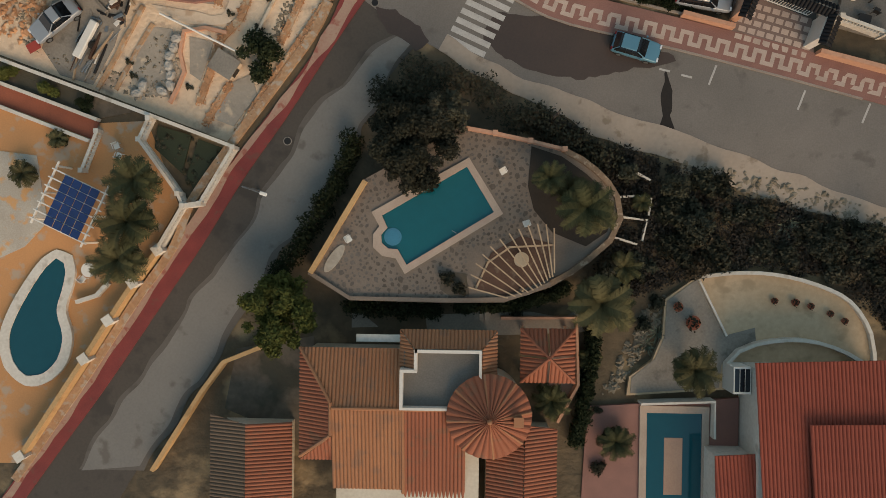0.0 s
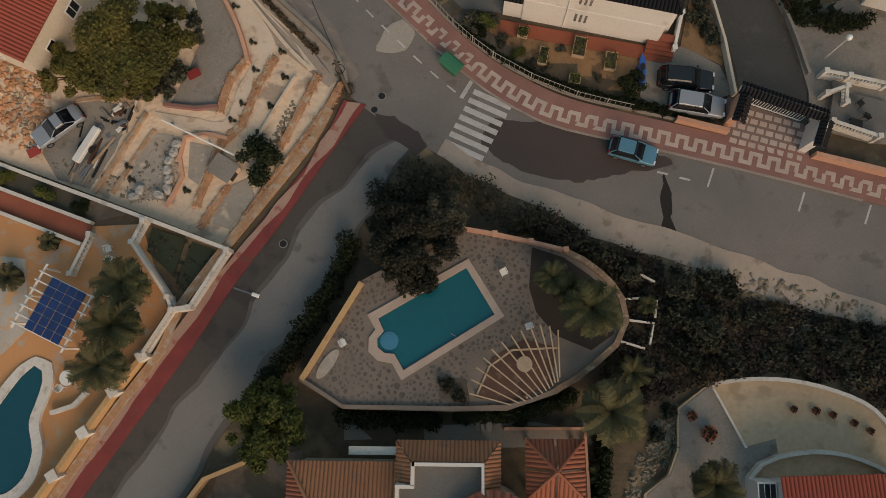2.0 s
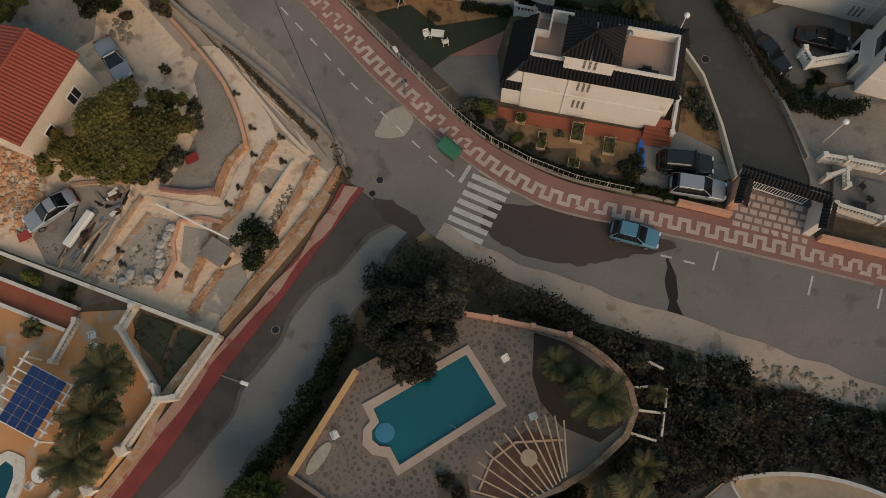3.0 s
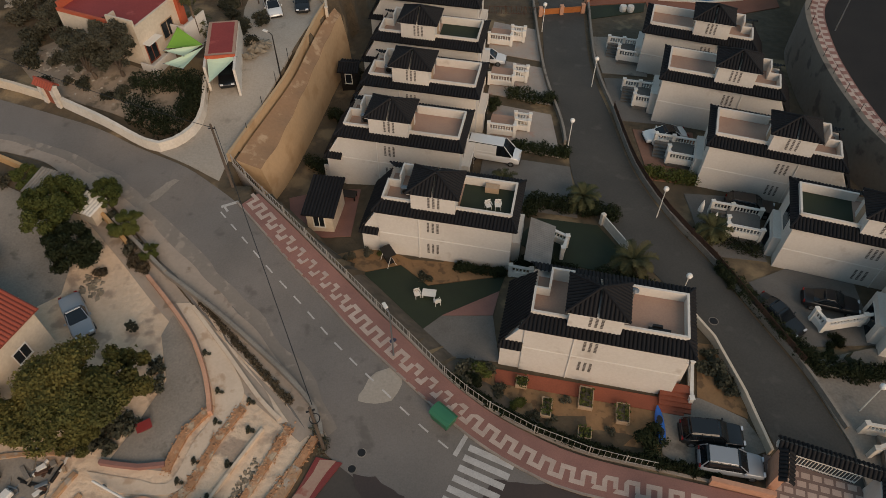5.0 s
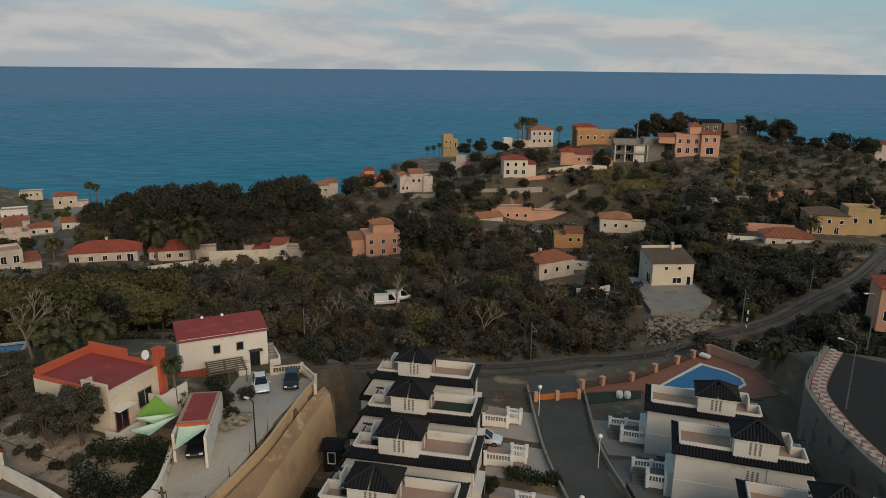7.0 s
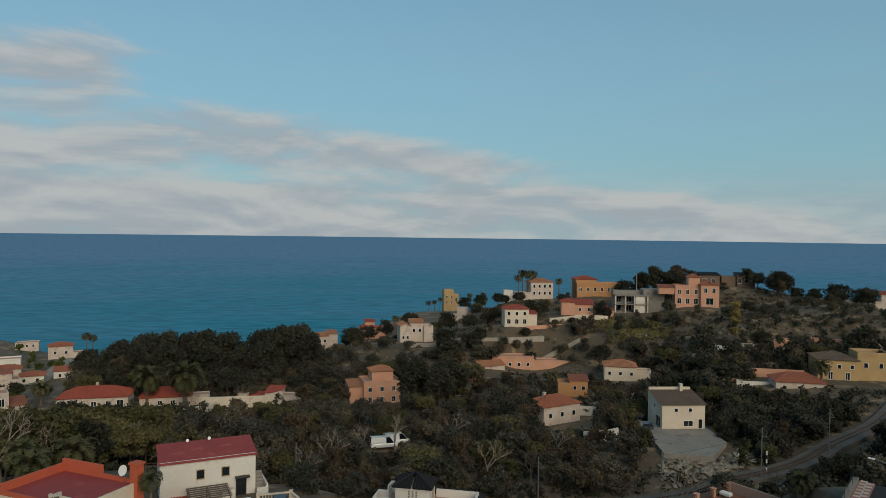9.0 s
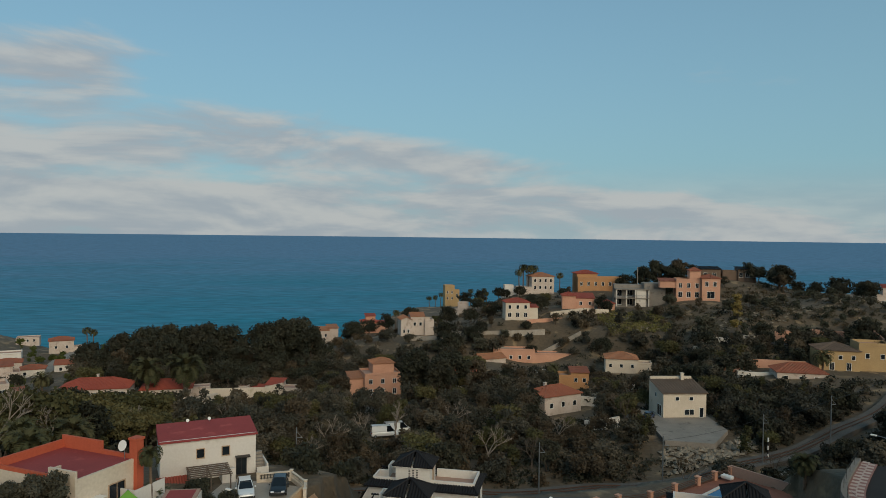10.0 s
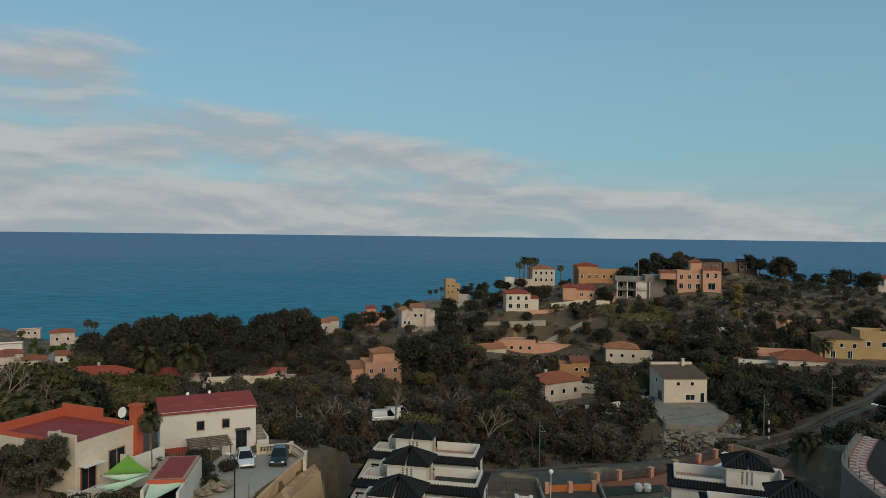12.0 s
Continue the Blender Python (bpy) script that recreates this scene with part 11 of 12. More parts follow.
car("hatch", P_WHITE, 4.6, 71.4, EG(4.6, 71.4) + 0.1, -12, "white car parked beside a villa")
hedge([(6.7, 64.2), (11.2, 63.0)], 1.1, 1.1, "dark clipped hedge between two forecourts", zf=EG, seed=53, size=0.15)
hedge([(6.4, 54.9), (11.7, 53.7)], 1.0, 1.0, "dark clipped hedge between two forecourts", zf=EG, seed=54, size=0.15)
hedge([(7.0, 46.2), (11.0, 45.6), (14.6, 45.0)], 1.9, 1.7, "dark dense hedge beside the lane", zf=EG, seed=55, size=0.15, per=420)
hedge([(6.0, 38.6), (9.4, 38.0), (11.6, 36.6)], 1.0, 1.2, "dark hedge behind the villa", zf=EG, seed=56, size=0.15)
hedge([(13.0, 36.8), (15.4, 36.0), (17.4, 35.0), (19.0, 33.8)], 1.8, 1.6, "dark dense hedge beside the lane", zf=EG, seed=57, size=0.15, per=420)
hedge([(-14.9, 53.6), (-13.0, 52.4)], 1.3, 1.3, "dark hedge at the villa corner", zf=EG, seed=58, size=0.16)
hedge([(-13.6, 61.8), (-12.2, 60.8)], 1.2, 1.4, "dark hedge at the villa corner", zf=EG, seed=59, size=0.16)
hedge([(-12.6, 71.0), (-11.4, 69.4)], 1.2, 1.2, "dark hedge at the villa corner", zf=EG, seed=60, size=0.16)
epad("lawn", [(5.6, 41.6), (8.0, 44.6), (13.6, 43.6), (15.4, 40.0), (12.6, 38.0), (8.6, 39.0)], 0.06, M_TURF, "dark lawn beside the lane", "lawn")
plant(palm_low, [(15.8, 37.8, 1.15, -2.4), (12.4, 46.0, 1.0, -2.6), (4.9, 48.6, 0.9, -2.7), (23.6, 42.0, 1.0, -2.5)])
plant(dark_ball, [(4.6, 62.2, 1.0, -3.1)])
aw = thing("awning", pose(6.2, 38.9, -2.2, 0, 0, -12), "grey striped awning on a white frame", "awning")
part("cloth", ribbed(bmesh.new(), [(2.3, -2.4, 2.5), (2.3, 2.6, 2.5), (0, 2.6, 3.2), (0, -2.4, 3.2)], 0.22, 0.03, 0.03), mat("grey_striped_cloth", rgb("8b8680"), rgb("6f6b66"), fine=12, coarse=1.0, bump=0.1), aw)
for y in (-2.3, 2.5):
    part("post", boxes((2.2, 2.3, y - 0.05, y + 0.05, 0, 2.5)), M_WHITEPAINT, aw)
balustrade([(8.4, 42.0), (10.2, 40.8), (9.6, 39.4)], -1.7, M_WHITEPAINT, "white balustrade beside the lawn steps", gap=0.28)
balustrade([(4.8, 37.4), (6.6, 37.0)], -1.7, M_WHITEPAINT, "white balustrade beside the villa", gap=0.28)
dg = thing("driveway_gate", pose(14.1, 43.6, EG(14, 43.6), 0, 0, -64), "white sliding driveway gate", "gate")
part("frame", boxes((0, 3.7, -0.04, 0.04, 0.08, 0.16), (0, 3.7, -0.04, 0.04, 1.2, 1.28), (0, 0.08, -0.04, 0.04, 0.16, 1.2), (3.62, 3.7, -0.04, 0.04, 0.16, 1.2)), M_WHITEPAINT, dg)
part("infill", boxes((0.08, 3.62, -0.015, 0.015, 0.16, 1.2)), M_WHITE_OLD, dg)
part("pier", boxes((-0.45, -0.1, -0.2, 0.2, -0.2, 1.4)), M_WHITE_OLD, dg)
# garden shed and tool houses on the west side
sh = house("small yellow garden shed with a black tiled roof", -13.9, 43.6, -2.9, -8, [(0, 2.5, 0, 4.2, 0, 2.2, "shed", 0.5)], M_CREAM, M_SLATE, [(1.2, 0.5, 1.0, 1.3, "front", 0.0)], name="shed")
epad("yard", [(-15.4, 42.6), (-9.8, 42.6), (-9.4, 49.4), (-13.0, 49.8), (-16.6, 48.6)], 0.06, M_PINK_PAVE, "reddish paved yard behind the villa")
tb = thing("table", pose(-10.6, 48.2, EG(-10.6, 48.2) + 0.06, 0, 0, -10), "dark covered garden table", "table")
part("tabletop", boxes((-0.9, 0.9, -0.5, 0.5, 0.7, 0.76)), M_DARKMETAL, tb)
for sx in (-0.8, 0.8):
    for sy in (-0.4, 0.4):
        part("leg", boxes((sx - 0.04, sx + 0.04, sy - 0.04, sy + 0.04, 0, 0.7)), M_DARKMETAL, tb)
house("small dark garden hut with a glass door", -13.0, 67.2, -3.7, -6, [(0, 1.8, 0, 2.0, 0, 1.9, "gable", 0.5)], M_DARKMETAL, M_SLATE, [(0.9, 0.3, 0.7, 1.2, "front", 0.0)], name="shed")
wall_run("wall_garden", [(-9.6, 50.6), (-13.2, 51.8)], 0.15, -5, -2.2, M_WHITE, "white garden wall between villas")
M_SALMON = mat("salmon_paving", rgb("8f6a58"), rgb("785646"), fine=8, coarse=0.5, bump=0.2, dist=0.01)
# yards of the east villas; dark paving, partly toned down for the east side's shade
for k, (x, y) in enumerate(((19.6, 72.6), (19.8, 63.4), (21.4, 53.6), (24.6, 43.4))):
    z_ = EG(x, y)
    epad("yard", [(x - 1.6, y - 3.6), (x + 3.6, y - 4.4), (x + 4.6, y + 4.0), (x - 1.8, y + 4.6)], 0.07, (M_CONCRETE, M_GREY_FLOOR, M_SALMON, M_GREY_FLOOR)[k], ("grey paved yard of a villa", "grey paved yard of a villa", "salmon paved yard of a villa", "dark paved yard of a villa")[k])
    t = thing("landing", pose(x + 0.4, y - 1.4, z_, 0, 0, -16), "raised grey tiled landing beside the villa", "landing")
    part("block", boxes((0, 3.0, 0, 2.8, -0.3, 1.2)), M_GREY_FLOOR, t)
    for s in range(5):
        part("step", boxes((-1.4, 0, 1.0 + s * 0.3, 1.35 + s * 0.3, -0.2, 0.22 * (s + 1))), M_GREY_FLOOR, t)
    c, s_ = math.cos(radians(-16)), math.sin(radians(-16))
    P_ = lambda u, v: (x + 0.4 + u * c - v * s_, y - 1.4 + u * s_ + v * c)
    balustrade([P_(3.0, 0), P_(0, 0), P_(0, 0.9)], z_ + 1.15, M_WHITEPAINT, "white balustrade round the landing", gap=0.28)
    balustrade([P_(-1.4, 2.7), P_(0.4, 2.8), P_(3.0, 2.8)], z_ + 1.0, M_WHITEPAINT, "white balustrade round the landing", gap=0.28)
car("sedan", P_WHITE, 22.6, 56.5, EG(22.6, 56.5) + 0.1, -172, "white coupe with a dark glass roof in a yard", True)
hedge([(19.6, 50.8), (24.0, 49.4)], 1.0, 1.0, "green clipped hedge between two yards", L_GREEN, zf=EG, seed=61, size=0.15)
hedge([(22.6, 42.6), (27.4, 40.0)], 1.3, 1.1, "dark hedge between two yards", zf=EG, seed=62, size=0.16)
hedge([(26.9, 30.2), (28.0, 28.2), (29.2, 27.4), (31.9, 26.7), (33.8, 27.2)], 1.2, 1.3, "dark hedge between two yards", zf=EG, seed=63, size=0.15, per=120)
hedge([(23.6, 38.0), (25.6, 33.6), (26.8, 30.6)], 1.0, 1.0, "dark hedge along the lane wall", zf=EG, seed=64, size=0.15)
car("sedan", P_BLACK, 26.9, 32.6, EG(26.9, 32.6) + 0.1, -58, "black car with chrome trim parked in a yard")
car("sedan", P_BLACK, 31.8, 34.0, EG(31.8, 34) + 0.1, -16, "black car parked beside a villa")
car("suv", P_BLACK, 28.4, 45.6, EG(28.4, 45.6) + 0.1, -14, "black car under a dark cover beside a villa")
# pale concrete drawn dark grey, the east side's shade put into its colour
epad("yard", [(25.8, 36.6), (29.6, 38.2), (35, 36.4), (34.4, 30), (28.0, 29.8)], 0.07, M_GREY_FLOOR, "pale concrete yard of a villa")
balustrade([(29.6, 32.4), (30.0, 31.2), (33.4, 31.8), (34.6, 32.0)], -1.2, M_WHITEPAINT, "white balustrade beside the villa", gap=0.28)
for x, y in ((23.4, 44.8), (24.2, 43.2)):
    t = thing("parasol", pose(x, y, EG(x, y)), "folded white garden parasol on a stand", "parasol", "folded parasols")
    part("canopy", loft([[(r * math.cos(a), r * math.sin(a), z) for a in (j * math.pi / 4 for j in range(8))] for r, z in ((0.28, 0.9), (0.2, 1.6), (0.04, 2.3))]), M_WHITEPAINT, t)
    part("pole", tube(bmesh.new(), [(0, 0, 0), (0, 0, 2.4)], 0.025, 6), M_STEEL, t)
    part("base", boxes((-0.3, 0.3, -0.3, 0.3, 0, 0.06)), M_CONCRETE, t)
# turf and furniture on two roof terraces
for x, y, z, a, u0, u1 in ((-8.61, 40.75, -2.55, -11.6, 8.75, 13.15), (27.77, 38.76, -2.66, -17.5, 1.15, 5.5), (-10.49, 67.84, -3.37, -11.6, 8.75, 13.15)):
    bm = boxes((u0, u1, 1.05, 4.6, 5.604, 5.63))
    o = part("turf_mat", bm, M_TURF)
    o.matrix_world = pose(x, y, z, 0, 0, a)
    tagged(o, "green artificial turf mat on the roof terrace", "mat")
for u, v, s in ((12.0, 2.2, 10), (11.2, 2.0, 30)):
    m = pose(-8.61, 40.75, -2.55, 0, 0, -11.6) @ pose(u, v, 5.64, 0, 0, s)
    o = garden_chair(0, 0, 0, 0)
    o.matrix_world = m
t = thing("planter", pose(-8.61, 40.75, -2.55, 0, 0, -11.6) @ pose(11.2, 4.2, 5.64), "brown wooden box seat on the roof terrace", "planter")
part("box", boxes((-0.6, 0.6, -0.3, 0.3, 0, 0.6)), M_WOOD, t)
t = thing("barbecue", pose(3.02, 28.2, -1.55, 0, 0, -12.3) @ pose(11.4, 1.5, 5.6), "dark low seat frame on the roof terrace", "seat")
part("frame", boxes((-0.8, 0.8, -0.2, 0.2, 0, 0.25), (-0.5, 0.2, 0.2, 0.4, 0, 0.4)), M_DARKMETAL, t)
t = thing("heater", pose(3.02, 28.2, -1.55, 0, 0, -12.3) @ pose(9.3, 3.7, 5.6), "steel patio heater lying by the stair tower", "heater")
part("reflector", tube(bmesh.new(), [(0, 0, 1.6), (0, 0, 1.75)], 0.3, 12, 0.06), M_STEEL, t)
part("column", tube(bmesh.new(), [(0, 0, 0), (0, 0, 1.6)], 0.06, 8), M_STEEL, t)
for x, y, z in ((-12.85, 50.89, -2.83), (-8.61, 40.75, -2.55), (-11.04, 59.34, -3.15)):
    t = thing("air_conditioner", pose(x, y, z, 0, 0, -11.6) @ pose(3.9, 2.4, 5.6), "grey air conditioning unit on the roof", "air conditioner")
    bm = bmesh.new()
    box(bm, -0.45, 0.45, -0.2, 0.2, 0.05, 0.85, None, 0.03)
    part("casing", bm, M_STEEL, t)
    part("fan_grille", tube(bmesh.new(), [(0, -0.23, 0.45), (0, -0.2, 0.45)], 0.3, 14), M_DARKMETAL, t)
# north end: gate, fence, lawn and pool
og = thing("estate_gate", pose(11.9, 82.4, EG(12, 82), 0, 0, 8), "orange timber gates across the lane end", "gate")
for k in range(2):
    part("gate_leaf", boxes((0.15 + k * 2.75, 2.75 + k * 2.75, -0.05, 0.05, 0.15, 0.95), (0.15 + k * 2.75, 2.75 + k * 2.75, -0.08, -0.05, 0.5, 0.62)), M_WOOD_ORANGE, og)
for x in (-0.05, 2.8, 5.7):
    part("pier", boxes((x - 0.25, x + 0.25, -0.25, 0.25, -0.3, 1.3)), M_PEACH, og)
picket([(-9, 84), (4, 83), (11.6, 82.6)], lambda x, y: EG(x, y), 1.2, M_RUST, "brown fence at the end of the gardens", gap=0.3)
epad("lawn", [(18.0, 81.4), (25.8, 83.4), (26.4, 85.6), (18.2, 84.8)], 0.08, M_TURF, "small lawn before the pool", "lawn")
M_DECK = mat("red_pool_paving", rgb("8c5a45"), rgb("784b39"), fine=9, coarse=0.5, bump=0.2, dist=0.01)
DECK2 = [(18.4, 86.4), (26.0, 88.6), (34.2, 94.9), (40.6, 99.4), (45.4, 92.6), (44.4, 84.6), (36, 82.0), (26.5, 82.6), (26.6, 86.0), (18.4, 85.0)]
epad("yard", DECK2, 0.1, M_DECK, "red paved terrace round the blue pool")
bp = thing("swimming_pool", Matrix(), "bright blue triangular pool with rounded corner", "pool")
B_IN = [(29.2, 86.6), (37.6, 93.8), (40.2, 91.6), (41.3, 89.4), (41.0, 87.6), (39.6, 86.6), (35.0, 86.0)]
zz = -3.85
bm = bmesh.new()
cx_, cy_ = 37.4, 88.8
B_OUT = [(cx_ + (x - cx_) * 1.1, cy_ + (y - cy_) * 1.14) for x, y in B_IN]
rings = [[bm.verts.new((x, y, z)) for x, y in r] for r, z in ((B_OUT, zz - 0.3), (B_OUT, zz + 0.12), (B_IN, zz + 0.12), (B_IN, zz - 0.8))]
for a, b in zip(rings, rings[1:]):
    for k in range(7):
        bm.faces.new((a[k], a[(k + 1) % 7], b[(k + 1) % 7], b[k]))
part("coping", tidy(bm), M_WHITE_OLD, bp)
part("water", tidy(prism(bmesh.new(), B_IN, zz - 0.7, zz + 0.04)), M_POOL_BLUE, bp)
FEN = [(18.6, 86.2), (21.6, 87.4), (26.0, 88.8), (30.2, 92.0), (34.4, 95.1), (37.6, 97.4), (40.8, 99.7)]
pf = thing("fence", Matrix(), "peach fence piers with dark railings round the pool", "fence")
pier = shared("pool_fence_pier", lambda: boxes((-0.28, 0.28, -0.28, 0.28, -1.0, 1.25), (-0.34, 0.34, -0.34, 0.34, 1.25, 1.35)), M_PEACH)
for (ax, ay), (bx, by) in zip(FEN, FEN[1:] + FEN[-1:]):
    piece("pier", pier, pf, pose(ax, ay, EG(ax, ay), 0, 0, 35))
    l = math.hypot(bx - ax, by - ay)
    if l > 0.1:
        o = part("railing", boxes((0, l, -0.05, 0.05, -0.5, 0.3), (0, l, -0.02, 0.02, 0.5, 0.58), (0, l, -0.02, 0.02, 0.72, 0.8), (0, l, -0.02, 0.02, 0.95, 1.03)), M_RUST, pf)
        o.matrix_basis = pose(ax, ay, EG(ax, ay), 0, 0, math.degrees(math.atan2(by - ay, bx - ax)))
wall_run("wall_pool", [(40.8, 99.7), (45.8, 92.6)], 0.25, -8, -2.9, M_TERRA_FLOOR, "brown end wall of the pool terrace")
t = thing("pool_cover_roller", pose(39.2, 97.0, -3.9, 0, 0, -50), "white covered box beside the pool fence", "box")
bm = bmesh.new()
box(bm, -0.8, 0.8, -0.45, 0.45, 0, 0.5, None, 0.12)
part("box", bm, M_WHITEPAINT, t)
for x, y in ((23.0, 83.6), (24.0, 83.5)):
    t = thing("sack", pose(x, y, EG(x, y) + 0.08), "large white builder's sack", "sack", "white sacks")
    part("bag", loft([[(r * math.cos(a), r * math.sin(a), z) for a in (j * math.pi / 5 for j in range(10))] for r, z in ((0.42, 0), (0.5, 0.4), (0.4, 0.8))]), M_WHITEPAINT, t)
plant(palm_big, [(46.4, 90.4, 0.6, -2.6)])

# steps and balustrades behind the estate gate
t = thing("landing", pose(29.9, 18.2, EG(30, 18), 0, 0, -15), "raised grey tiled landing behind the gate", "landing")
part("block", boxes((0, 4.6, 0, 2.9, -0.3, 0.75)), M_GREY_FLOOR, t)
for s in range(4):
    part("step", boxes((-0.1, 1.5, 2.9 + s * 0.32, 3.22 + s * 0.32, -0.2, 0.72 - 0.18 * s)), M_CONCRETE, t)
balustrade([(29.7, 22.3), (31.6, 21.9), (34.6, 21.2)], -1.25, M_WHITE_OLD, "white balustrade beside the landing steps", gap=0.26)
balustrade([(29.6, 20.4), (31.3, 21.0), (31.1, 19.6)], -1.25, M_WHITE_OLD, "white balustrade beside the landing steps", gap=0.26)
balustrade([(29.9, 18.0), (33.5, 16.7)], -1.25, M_WHITE_OLD, "white balustrade on the landing edge", gap=0.26)
for x, y, a in ((32.4, 19.6, 40), (32.8, 18.5, 150)):
    t = thing("patio_chair", pose(x, y, EG(x, y) + 0.76, 0, 0, a), "dark metal patio chair on the landing", "chair", "dark patio chairs")
    part("seat", boxes((-0.25, 0.25, -0.25, 0.25, 0.4, 0.45)), M_DARKMETAL, t)
    part("backrest", boxes((-0.25, 0.25, 0.2, 0.25, 0.45, 0.9)), M_DARKMETAL, t)
    for u in (-0.22, 0.22):
        for v in (-0.22, 0.22):
            part("leg", boxes((u - 0.02, u + 0.02, v - 0.02, v + 0.02, 0, 0.4)), M_DARKMETAL, t)
t = thing("table", pose(31.9, 17.9, EG(31.9, 17.9) + 0.7, 0, 0, -15), "low dark patio table on the landing", "table")
part("tabletop", boxes((-0.5, 0.5, -0.35, 0.35, 0.42, 0.46)), M_DARKMETAL, t)
for u in (-0.45, 0.45):
    for v in (-0.3, 0.3):
        part("leg", boxes((u - 0.025, u + 0.025, v - 0.025, v + 0.025, 0, 0.42)), M_DARKMETAL, t)
plant(dark_ball, [(29.9, 28.9, 0.7, -2.1), (30.8, 30.1, 0.8, -2.1)])
for x, y, a in ((31.2, 28.3, 20), (31.9, 27.8, 60)):
    t = thing("sun_chair", pose(x, y, EG(x, y) + 0.1, 0, 0, a), "green garden chair beside the hedge", "chair", "green garden chairs")
    part("seat", boxes((-0.28, 0.28, -0.3, 0.3, 0.34, 0.4)), M_TURF, t)
    part("backrest", boxes((-0.28, 0.28, 0.26, 0.32, 0.4, 0.95)), M_TURF, t)
    for u in (-0.24, 0.24):
        for v in (-0.24, 0.24):
            part("leg", boxes((u - 0.02, u + 0.02, v - 0.02, v + 0.02, 0, 0.34)), M_DARKMETAL, t)


def planting_bank():
    """Earth bank that falls from the foot of the fence to the lower gardens."""
    line = dense([(-17.6, 44.6), (-13.2, 39.9), (-9.3, 36.0), (-6.6, 33.0), (-3.8, 29.9), (-1.0, 26.9), (2.4, 24.1), (5.6, 22.2)], 0.7)
    inner = offset(line, 2.0)
    bm = bmesh.new()
    rows = []
    for k, ((ax, ay), (bx, by)) in enumerate(zip(line, inner)):
        top, foot = ground(ax - 0.5, ay - 0.5) + 0.14, EG(bx, by) + 0.02
        row = []
        for i in range(6):
            f = i / 5
            z = top + (foot - top) * f ** 1.4 + 0.06 * noise.noise(Vector((ax + f * 3, ay, 0))) * (1 if 0 < i < 5 else 0)
            row.append(bm.verts.new((ax + (bx - ax) * f, ay + (by - ay) * f, z)))
        row.append(bm.verts.new((bx, by, foot - 0.5)))
        rows.append(row)
    for r, s in zip(rows, rows[1:]):
        for i in range(6):
            bm.faces.new((r[i], r[i + 1], s[i + 1], s[i]))
    tagged(part("planting_bank", tidy(bm), M_SOIL), "sloping earth bank behind the pavement fence", "bank", kind="structure")


planting_bank()

# ---- railway ----
def rail_z(x, y):
    return ground(x, y)


M_SLEEPER = mat("old_concrete_sleeper", rgb("5c554d"), rgb("494339"), fine=8, coarse=0.8, bump=0.3, dist=0.01)


def railway():
    line = dense(RAIL, 1.5)
    bm = bmesh.new()
    sheet(bm, offset(line, 2.1), offset(line, -2.1), 0.75, 4, 1.6)
    tagged(part("trackbed", bm, M_BALLAST), "grey stone ballast bed of a single track railway", "railway", kind="structure")
    tr = thing("railway_track", Matrix(), "single railway track with concrete sleepers", "railway")
    for s in (-0.5, 0.5):
        b2 = bmesh.new()
        pts = offset(line, s)
        z = [rail_z(*p) + 0.98 for p in line]
        lo = [(x, y) for x, y in pts]
        rows = []
        w = offset(line, s + 0.05), offset(line, s - 0.05)
        for (ax, ay), (bx, by), h in zip(w[0], w[1], z):
            rows.append([b2.verts.new(p) for p in ((ax, ay, h - 0.14), (ax, ay, h), (bx, by, h), (bx, by, h - 0.14))])
        for p, q in zip(rows, rows[1:]):
            for k in range(4):
                b2.faces.new((p[k], p[(k + 1) % 4], q[(k + 1) % 4], q[k]))
        part("rail", tidy(b2), M_RUST, tr)
    sl = shared("sleeper", lambda: boxes((-0.12, 0.12, -1.0, 1.0, -0.12, 0.06)), M_SLEEPER)
    for x, y, a in evenly(dense(RAIL[1:9], 1.0), 150):
        piece("sleeper", sl, tr, pose(x, y, rail_z(x, y) + 0.78, 0, 0, a))
    tops = []
    for x, y in ((-22, 103.6), (14.0, 103.4), (34.2, 109.2), (54.0, 118.0), (71.5, 128.6), (96, 147.6)):
        t = thing("catenary_mast", pose(x, y, rail_z(x, y)), "slim steel mast beside the railway", "mast", "railway masts")
        part("pole", tube(bmesh.new(), [(0, 0, -0.5), (0, 0, 9.2)], 0.13, 6, 0.08), M_STEEL, t)
        part("crossarm", boxes((-0.08, 0.9, -0.04, 0.04, 7.6, 7.68)), M_STEEL, t)
        part("stay", tube(bmesh.new(), [(0, 0, 8.6), (0.85, 0, 7.66)], 0.03, 5), M_STEEL, t)
        tops.append((x, y, rail_z(x, y) + 8.5))
    for p, q in zip(tops, tops[1:]):
        cable(p, q, 0.5, "thin overhead wire along the railway", 0.02)
    sg_ = thing("signal_mast", pose(56.6, 121.6, rail_z(56.6, 121.6)), "striped railway signal post", "signal")
    for k in range(6):
        part("band", tube(bmesh.new(), [(0, 0, k * 0.7), (0, 0, k * 0.7 + 0.7)], 0.13, 8), M_WHITEPAINT if k % 2 else M_DARKMETAL, sg_)


railway()
rocks("rocks", strew(300, [(36, 116), (46, 120), (54, 124.6), (60, 131), (57, 134), (50, 127), (40, 127)], 71, 0.2), 0.7, "pale broken rock face above the railway")
rocks("rocks", strew(260, [(-10, 93), (6, 94.5), (14, 95.5), (14, 99), (0, 98.5), (-10, 97)], 72, 0.1), 0.45, "pale stones below the railway bank")
rocks("rocks", strew(420, [(58, 236), (74, 234), (78, 256), (66, 262), (56, 250)], 73, 0.1), 0.5, "pale rocks on the slope below the houses")
rocks("rocks", strew(260, [(86, 224), (110, 222), (136, 232), (138, 238), (112, 231), (90, 232)], 74, 0.0), 0.6, "pale eroded bank on the hill")
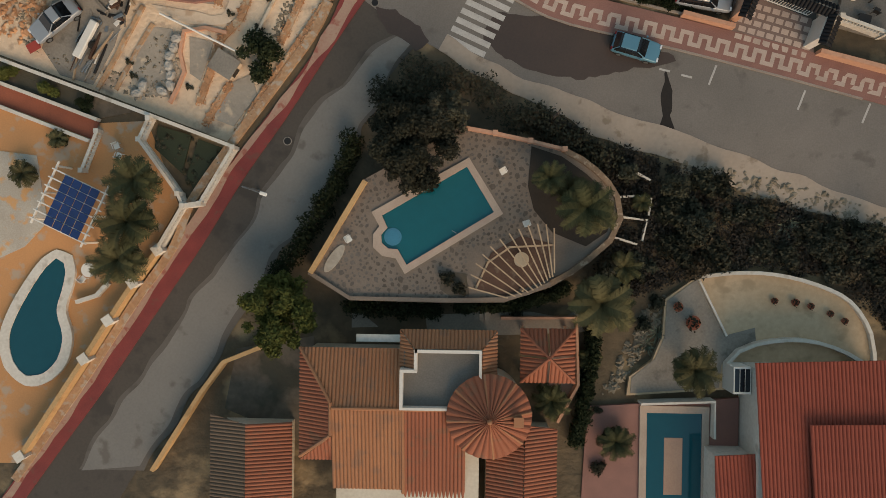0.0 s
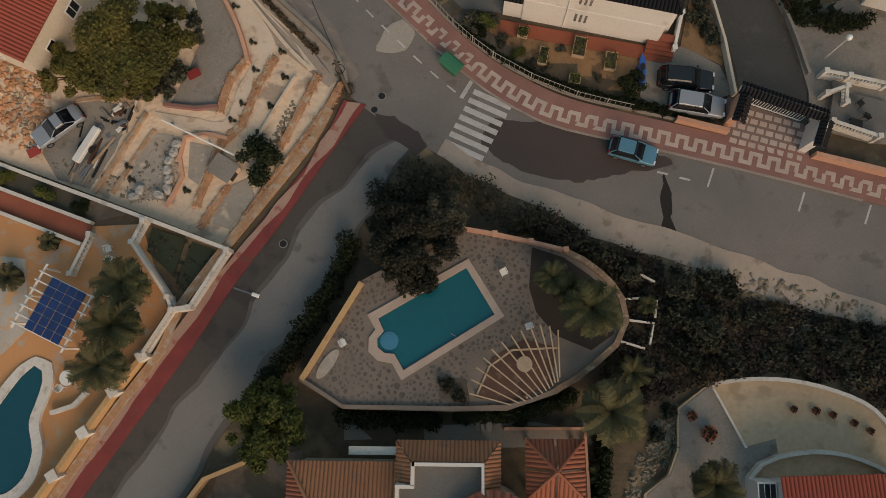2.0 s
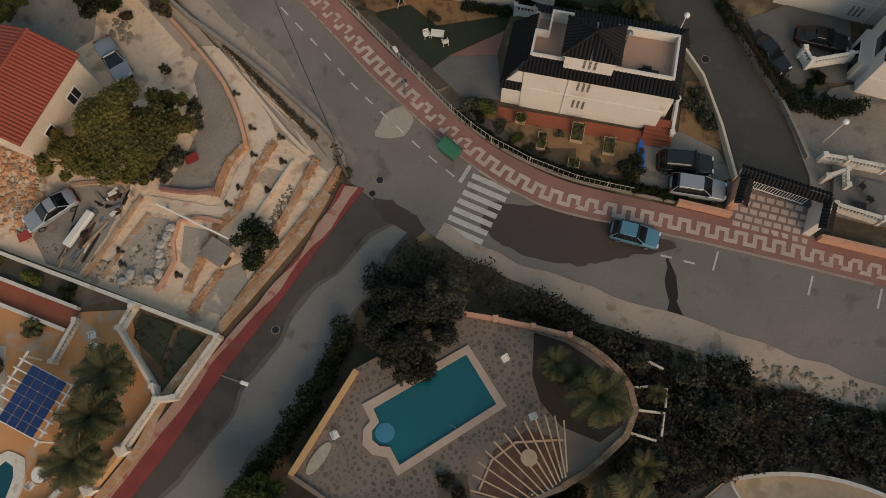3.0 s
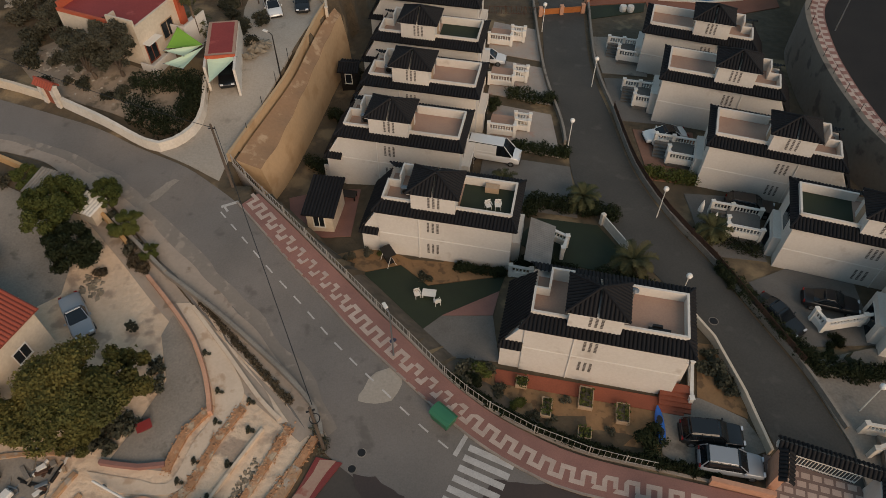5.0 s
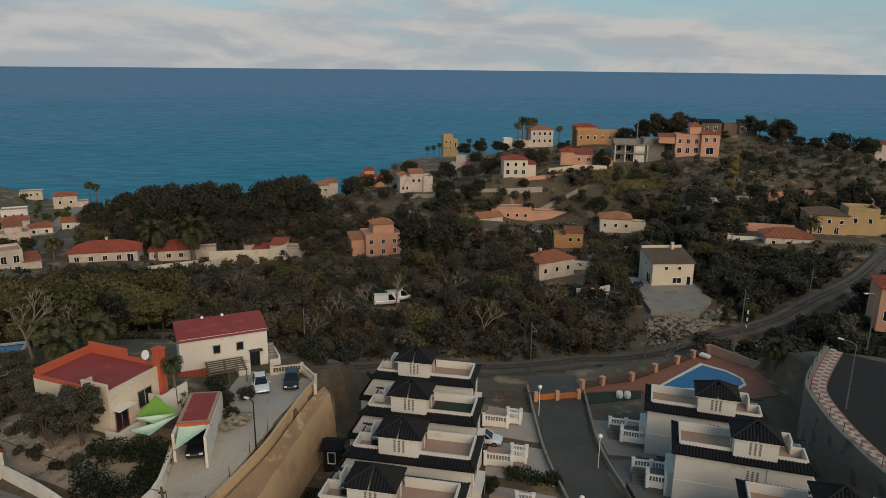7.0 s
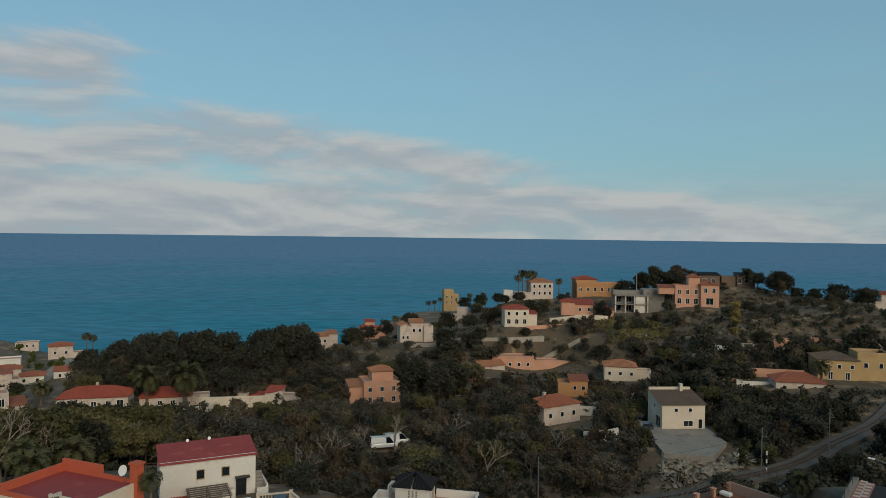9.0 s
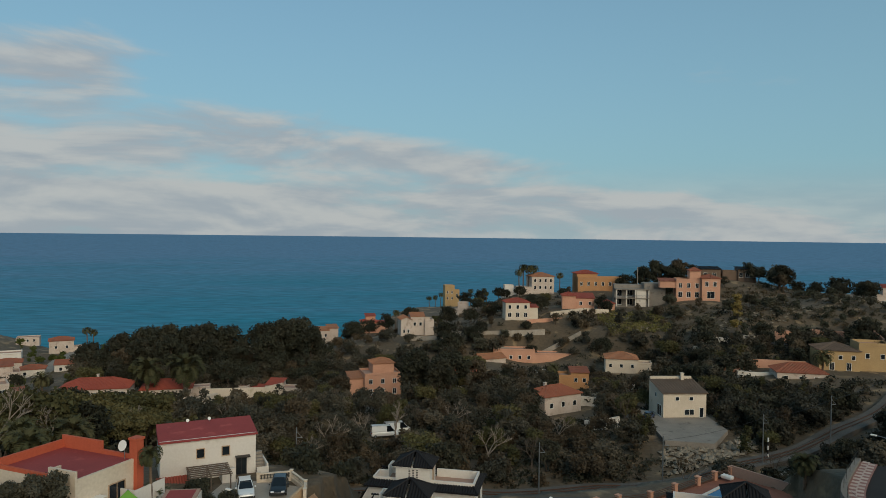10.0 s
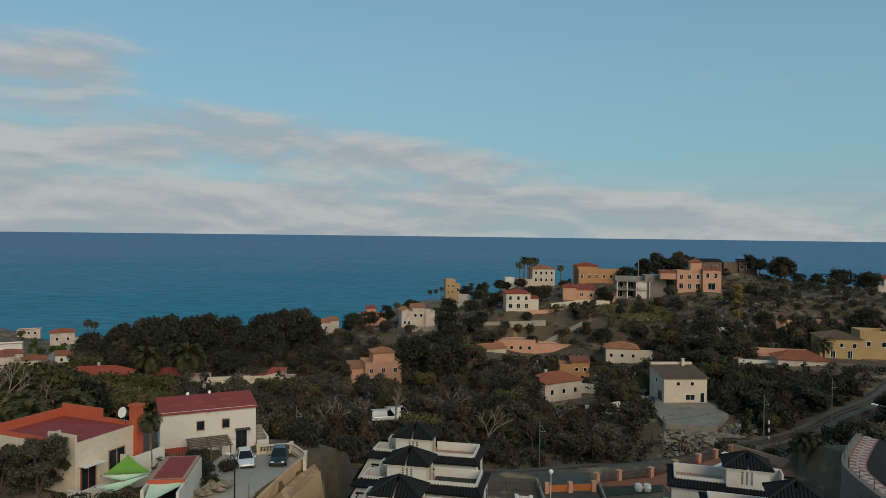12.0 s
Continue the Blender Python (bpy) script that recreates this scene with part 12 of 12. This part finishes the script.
strip("verge", [(-12, 95.5), (4, 96.5), (20, 100.6), (40, 108.6), (58, 117.4)], [(-12, 92.5), (4, 93.4), (20, 97.6), (40, 105.4), (58, 114.4)], 30, 0.12, mat("pale_dry_bank", rgb("9d9184"), rgb("7d7368"), fine=2, coarse=0.3, bump=0.6, dist=0.1), "pale stony bank beside the track", "bank", 3)
plant(bushes[0], [(2.0, 92.0, 1.0), (6.0, 93.2, 0.9), (15.5, 95.0, 1.0), (22.0, 99.0, 1.2), (25.0, 101.0, 1.3), (28.0, 102.0, 1.1), (-14, 92, 1.4), (-17, 90, 1.6), (-13, 86, 1.4), (10.6, 93.6, 0.8), (-16.0, 82.0, 1.6), (-18, 85, 1.7)])
for k in range(26):
    r_ = random.Random(900 + k)
    plant(bushes[k % 3], [(r_.uniform(46, 78), r_.uniform(92, 116), r_.uniform(0.8, 1.6))])
van = car("van", P_WHITE, -12.0, 141.2, ground(-12, 141.2) + 0.3, 15, "white camper van parked among trees")
car("hatch", P_NAVY, 42.4, 143.6, -7.95, 60, "blue car parked beside the ochre house")

# ---- upper road with its retaining wall on the east ----
RTOP = [(50.2, 85.4), (45.9, 80.0), (42.6, 75.4), (41.1, 71.8), (40.0, 65.5), (39.7, 61.0), (39.8, 56.0), (40.6, 50.0), (44.0, 42.0), (52, 32), (62, 20)]
RZ = 2.4
# concrete darkened in colour for the shade on its west face, plus stains
M_SHADEWALL = mat("stained_old_concrete", rgb("7d7469"), rgb("615a52"), fine=3, coarse=0.25, bump=0.4, dist=0.03, stain=rgb("4a443e"), stain_at=0.56, spread=0.9)
wall_run("wall_retaining", RTOP, 0.6, -5.0, RZ + 0.5, M_SHADEWALL, "long grey concrete retaining wall of the upper road", smooth=True)
bm = bmesh.new()
sheet(bm, [p[:2] for p in evenly(dense(offset(RTOP, 0.3)), 60)], [p[:2] for p in evenly(dense(offset(RTOP, 30)), 60)], 0.0, 6, 1.0, high=lambda x, y: RZ)
tagged(part("road", bm, M_DARKTAR), "dark asphalt upper road behind the retaining wall", "road", kind="structure")
bm = bmesh.new()
sheet(bm, [p[:2] for p in evenly(dense(offset(RTOP, 0.32)), 60)], [p[:2] for p in evenly(dense(offset(RTOP, 2.0)), 60)], 0.0, 2, 0.4, high=lambda x, y: RZ + 0.14)
tagged(part("pavement", bm, M_PINK_PAVE), "pink pavement with a cream pattern beside the upper road", "pavement", kind="structure")
up_pave = bpy.data.objects["pavement.003"]
key = shared("upper_slab", lambda: boxes((-0.3, 0.3, -0.38, 0.38, -0.03, 0.008)), M_CREAM_TILE)
for k, (x, y, a) in enumerate(evenly(dense(offset(RTOP, 1.15)[:9]), 76)):
    o_ = 0.32 if k % 2 else -0.32
    piece("paving_slab", key, up_pave, pose(x - o_ * math.sin(radians(a)), y + o_ * math.cos(radians(a)), RZ + 0.145, 0, 0, a))
balcony = thing("fence", Matrix(), "thin posts and wires along the upper pavement", "fence")
pst = shared("thin_post", lambda: tube(bmesh.new(), [(0, 0, 0), (0, 0, 1.2)], 0.03, 6), M_DARKMETAL)
rail_pts = evenly(dense(RTOP[:9]), 16)
for x, y, a in rail_pts:
    piece("post", pst, balcony, pose(x, y, RZ + 0.4))
for (x, y, a), (x2, y2, _) in zip(rail_pts, rail_pts[1:]):
    part("wire", tube(bmesh.new(), [(x, y, RZ + 1.5), (x2, y2, RZ + 1.5)], 0.015, 4), M_DARKMETAL, balcony)
arm_lamp(43.4, 69.0, 7.5, 130, "tall grey lamp beside the upper road", 1.4, RZ)
arm_lamp(56.0, 86.0, 7.5, 190, "tall grey lamp beside the upper road", 1.4, RZ)

# ---- small pieces of the pavements and the terrace ----
def meander():
    """The cream key pattern let into the pink pavement, one slab at a time."""
    owner = bpy.data.objects["pavement.001"]
    half, wide, reach = 0.76, 0.34, 0.43
    long_ = shared("meander_long", lambda: boxes((-(half + wide) / 2, (half + wide) / 2, -wide / 2, wide / 2, -0.03, 0.006)), M_CREAM_TILE)
    short = shared("meander_short", lambda: boxes((-wide / 2, wide / 2, wide / 2 - reach, reach - wide / 2, -0.03, 0.006)), M_CREAM_TILE)
    line = offset(dense(PAVE_R[:13], 0.5), 1.12)
    length = sum(math.dist(p, q) for p, q in zip(line, line[1:]))
    n = int(length / (half / 2)) // 2 * 2 + 1
    pts = evenly(line, n)
    for k, (x, y, a) in enumerate(pts):
        nx, ny = -math.sin(radians(a)), math.cos(radians(a))
        if k % 2 == 0:
            side = reach if k % 4 == 0 else -reach
            x, y = x + nx * side, y + ny * side
            piece("meander_slab", long_, owner, pose(x, y, ground(x, y) + 0.186, 0, 0, a))
        else:
            piece("meander_slab", short, owner, pose(x, y, ground(x, y) + 0.186, 0, 0, a))


def forecourt():
    """Pale square slabs set in rows into the paving before the gate."""
    slab = shared("forecourt_slab", lambda: boxes((-0.3, 0.3, -0.22, 0.22, -0.03, 0.006)), M_CREAM_TILE)
    for i in range(8):
        for j in range(5):
            u, v = 0.5 + 0.78 * i + 0.3 * (j % 2), 0.5 + 0.72 * j
            x, y = 21.8 + u * 0.96 + v * 0.02, 16.4 - u * 0.27 + v * 0.98
            piece("slab", slab, FORECOURT, pose(x, y, ground(x, y) + 0.176, 0, 0, -16))


meander()
forecourt()
crazy_paving()
